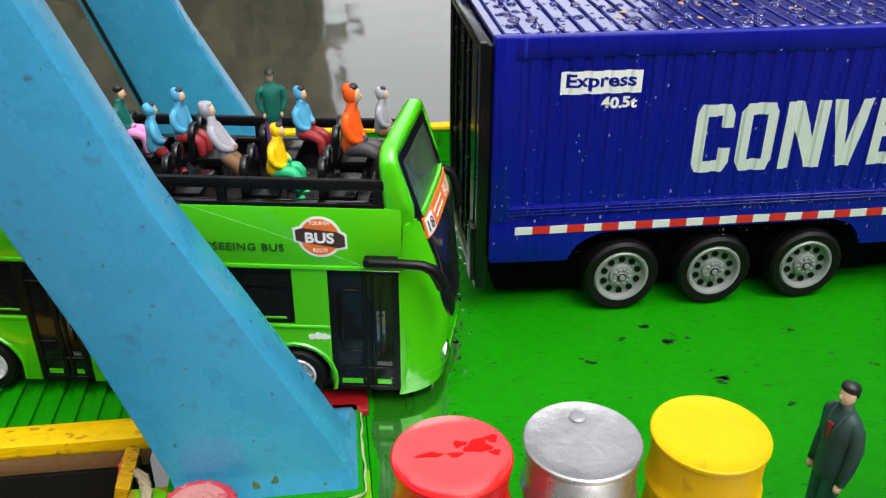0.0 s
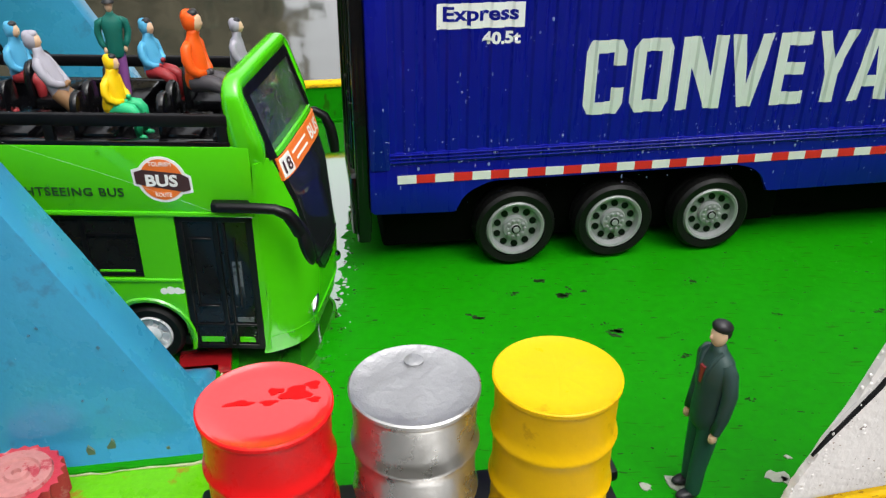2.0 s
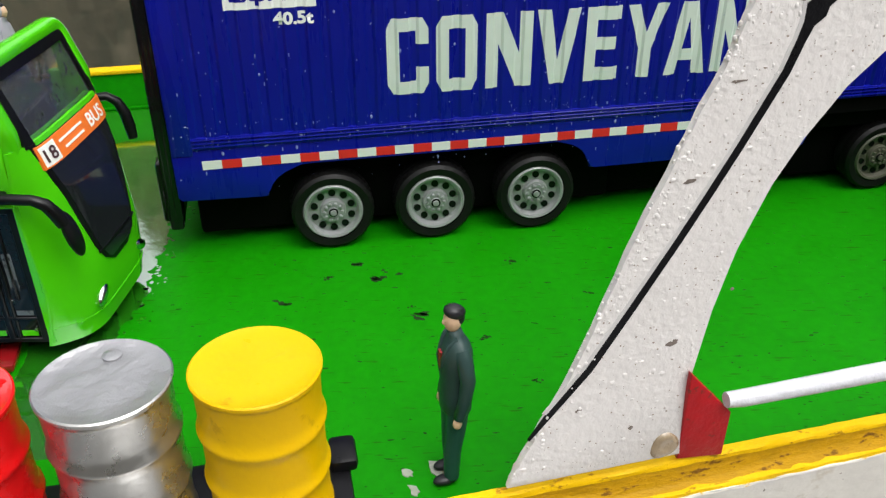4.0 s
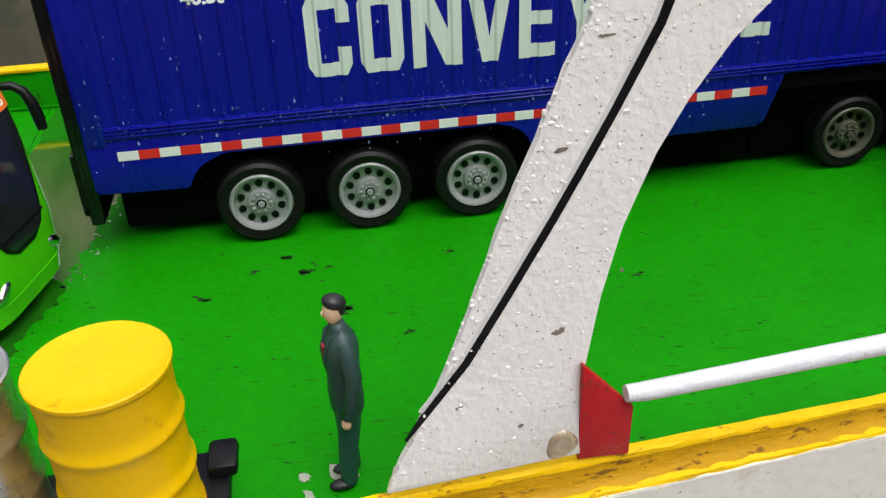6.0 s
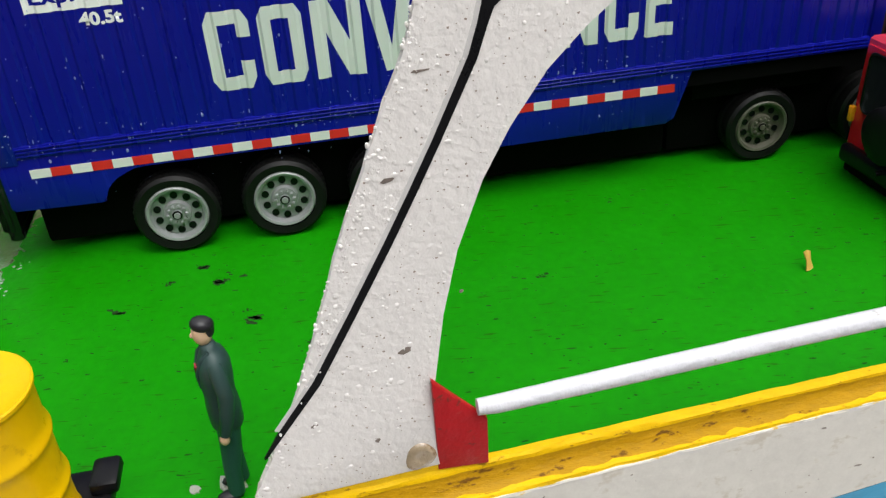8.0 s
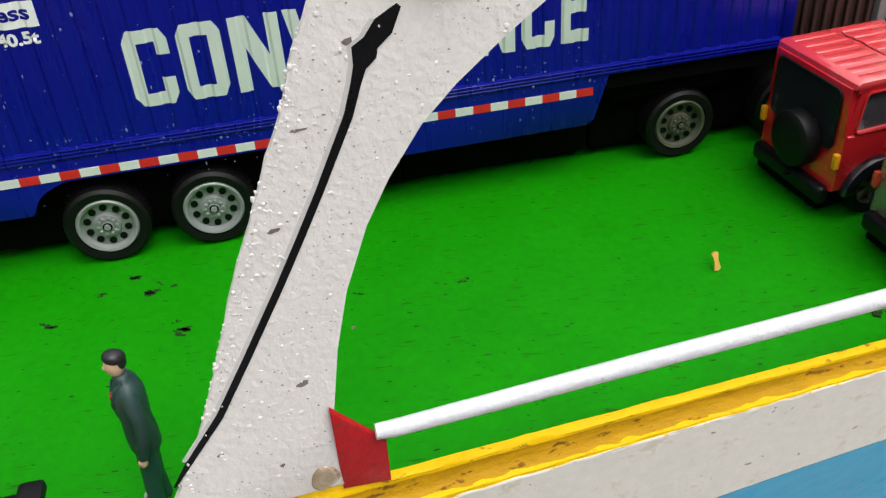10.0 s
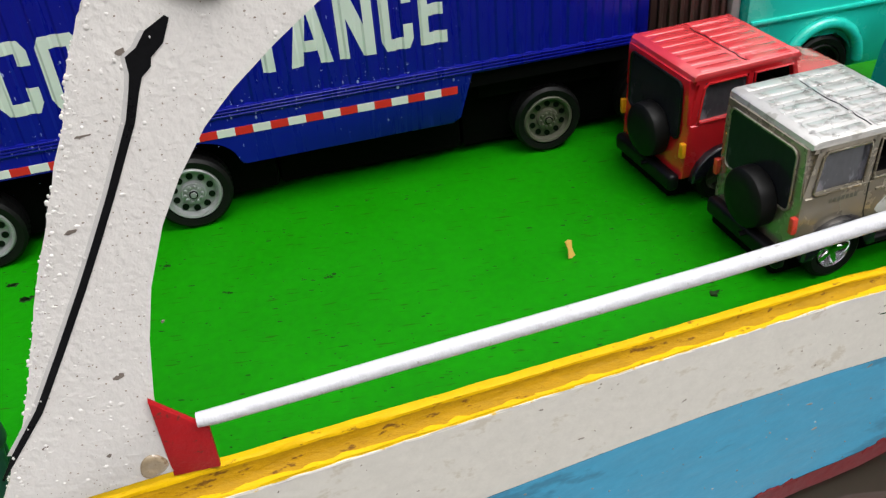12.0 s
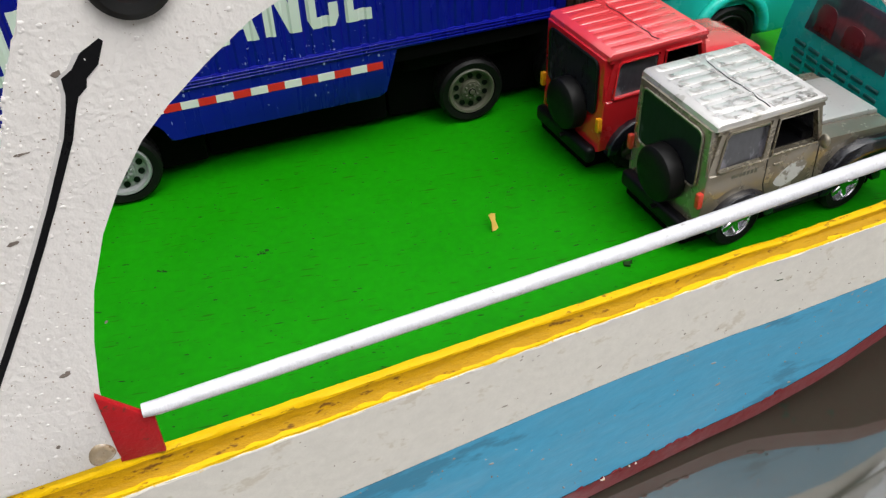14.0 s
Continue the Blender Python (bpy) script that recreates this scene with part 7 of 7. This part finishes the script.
        lathe(bm, [(r * 0.2, 0.2), (r * 0.18, 0.05), (0, 0.04)], 14, "y")
        for k in range(5):
            box(bm, 0.05, r * 0.56, 0.05, 0.14, -0.07, 0.07, 0.02, 1, Matrix.Rotation(2 * math.pi * k / 5, 4, "Y"))
        # without wet, the rim is dulled: surrounding shade is put into its colour
        part("rim", bm, M_CHROME if wet else M_RIMDULL, w, "five-spoke rim")
        return w

    first = wheel(0.66)
    first.matrix_basis = at(1.12, -HW - 0.06, 0.66)
    for cx, yy, turn in ((4.2, -HW - 0.06, 0), (1.12, HW + 0.06, 180), (4.2, HW + 0.06, 180)):
        o = again(first, car, at(cx, yy, 0.66, 0, 0, turn), "wheel")
        again(first.children[0], o, Matrix(), "rim")
    bm = bmesh.new()
    r = 0.66
    lathe(bm, [(0, -0.42), (r * 0.5, -0.42), (r * 0.85, -0.40), (r * 0.97, -0.34), (r, -0.26), (r, 0.0), (r * 0.9, 0.06), (0, 0.06)], 34, "x", (0.0, -0.15, 1.62))
    part("spare_wheel", bm, M_TYRE, car, "black spare wheel on the tail")
    bm = bmesh.new()
    tube(bm, [(-0.1, -0.75, 1.5), (-0.25, -0.62, 1.55), (-0.3, -0.6, 2.0)], 0.06, 6)
    part("spare_bracket", bm, M_BLACKPL, car)
    # pale worn door emblem, plain shape
    if wet:
        bm = bmesh.new()
        n = 16
        prism(bm, [(2.4 + 0.42 * rnd.uniform(0.92, 1.05) * math.cos(6.283 * k / n), 1.55 + 0.26 * rnd.uniform(0.9, 1.05) * math.sin(6.283 * k / n) + 0.12 * math.cos(6.283 * k / n)) for k in range(n)], "y", -HW - 0.006, -HW + 0.02)
        part("door_emblem", bm, M_EMBLEM, car, "worn pale oval emblem")
        bm = bmesh.new()
        for k in range(7):
            box(bm, 0.75 + k * 0.1, 0.82 + k * 0.1, -HW - 0.004, -HW + 0.01, 1.9, 2.0)
        part("side_mark", bm, M_RIMDULL, car)
    return car


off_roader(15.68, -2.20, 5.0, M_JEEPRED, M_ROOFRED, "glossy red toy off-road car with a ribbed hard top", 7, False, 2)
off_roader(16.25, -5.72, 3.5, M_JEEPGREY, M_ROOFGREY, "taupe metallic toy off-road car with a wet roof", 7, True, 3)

# ================= turquoise van at the bow =================
van = thing("turquoise_van", 22.5, -3.7, 0, 0, "deep turquoise toy van with a slotted rear panel", "toy van")
bm = bmesh.new()
rings = []
for z, y0, y1, x0, x1 in ((0.6, -2.15, 2.3, 0.0, 5.2), (1.2, -2.2, 2.35, 0.0, 5.3), (2.1, -2.18, 2.25, 0.03, 5.3), (3.5, -1.9, 1.98, 0.18, 5.1), (4.4, -1.75, 1.8, 0.35, 4.9), (4.6, -1.5, 1.55, 0.6, 4.6)):
    rings.append([bm.verts.new(p) for p in ((x0, y0, z), (x1, y0 * 0.92, z), (x1, y1 * 0.92, z), (x0, y1, z))])
for a, b in zip(rings, rings[1:]):
    for k in range(4):
        bm.faces.new((a[k], a[(k + 1) % 4], b[(k + 1) % 4], b[k]))
bm.faces.new(rings[0])
bm.faces.new(rings[-1])
bmesh.ops.bevel(bm, geom=[e for e in bm.edges if e.calc_face_angle(0) > 0.5], offset=0.12, segments=3, profile=0.5, affect="EDGES")
part("body", bm, M_TEALDARK, van)
# slots are thin raised plates, with the recesses' shade as darker teal
for row in range(4):
    for col in range(6):
        bm = bmesh.new()
        yy = 1.45 - col * 0.55
        box(bm, -0.03, 0.05, yy - 0.21, yy + 0.21, 0.98 + row * 0.24, 1.09 + row * 0.24, 0.02, 1)
        part("slot", bm, M_SLOT, van)
bm = bmesh.new()
prism(bm, [(-1.5, 2.2), (1.45, 2.2), (1.2, 3.55), (-1.3, 3.55)], "x", -0.02, 0.06, 0.015)
for v in bm.verts:
    v.co.x += 0.115 * (v.co.z - 2.1) + 0.005
win = part("rear_window", bm, M_CARGLASS, van, "dark rear window with red seats behind")
bm = bmesh.new()
for yy, w, top in ((0.78, 0.34, 3.05), (-0.28, 0.36, 2.92)):
    back = [(yy - w, 2.3), (yy + w, 2.3), (yy + w, top - 0.25), (yy + w * 0.8, top - 0.07), (yy + w * 0.4, top), (yy - w * 0.4, top), (yy - w * 0.8, top - 0.07), (yy - w, top - 0.25)]
    prism(bm, back, "x", -0.035, 0.0, 0.01)
for v in bm.verts:
    v.co.x += 0.115 * (v.co.z - 2.1) + 0.005
part("red_seat", bm, M_SEATRED, win)
bm = bmesh.new()
lathe(bm, [(0.34, 0.14), (0.34, 0.18), (0, 0.19)], 20, "x", (0.02, 0.6, 3.88))
part("top_sign", bm, M_WHITE, van, "small pale oval sign")
for x in (1.2, 4.1):
    for yy in (-2.1, 2.05):
        bm = bmesh.new()
        lathe(bm, [(0, -0.22), (0.4, -0.22), (0.62, -0.16), (0.66, 0), (0.62, 0.16), (0, 0.2)], 26, "y", (x, yy, 0.66))
        part("wheel", bm, M_TYRE, van)
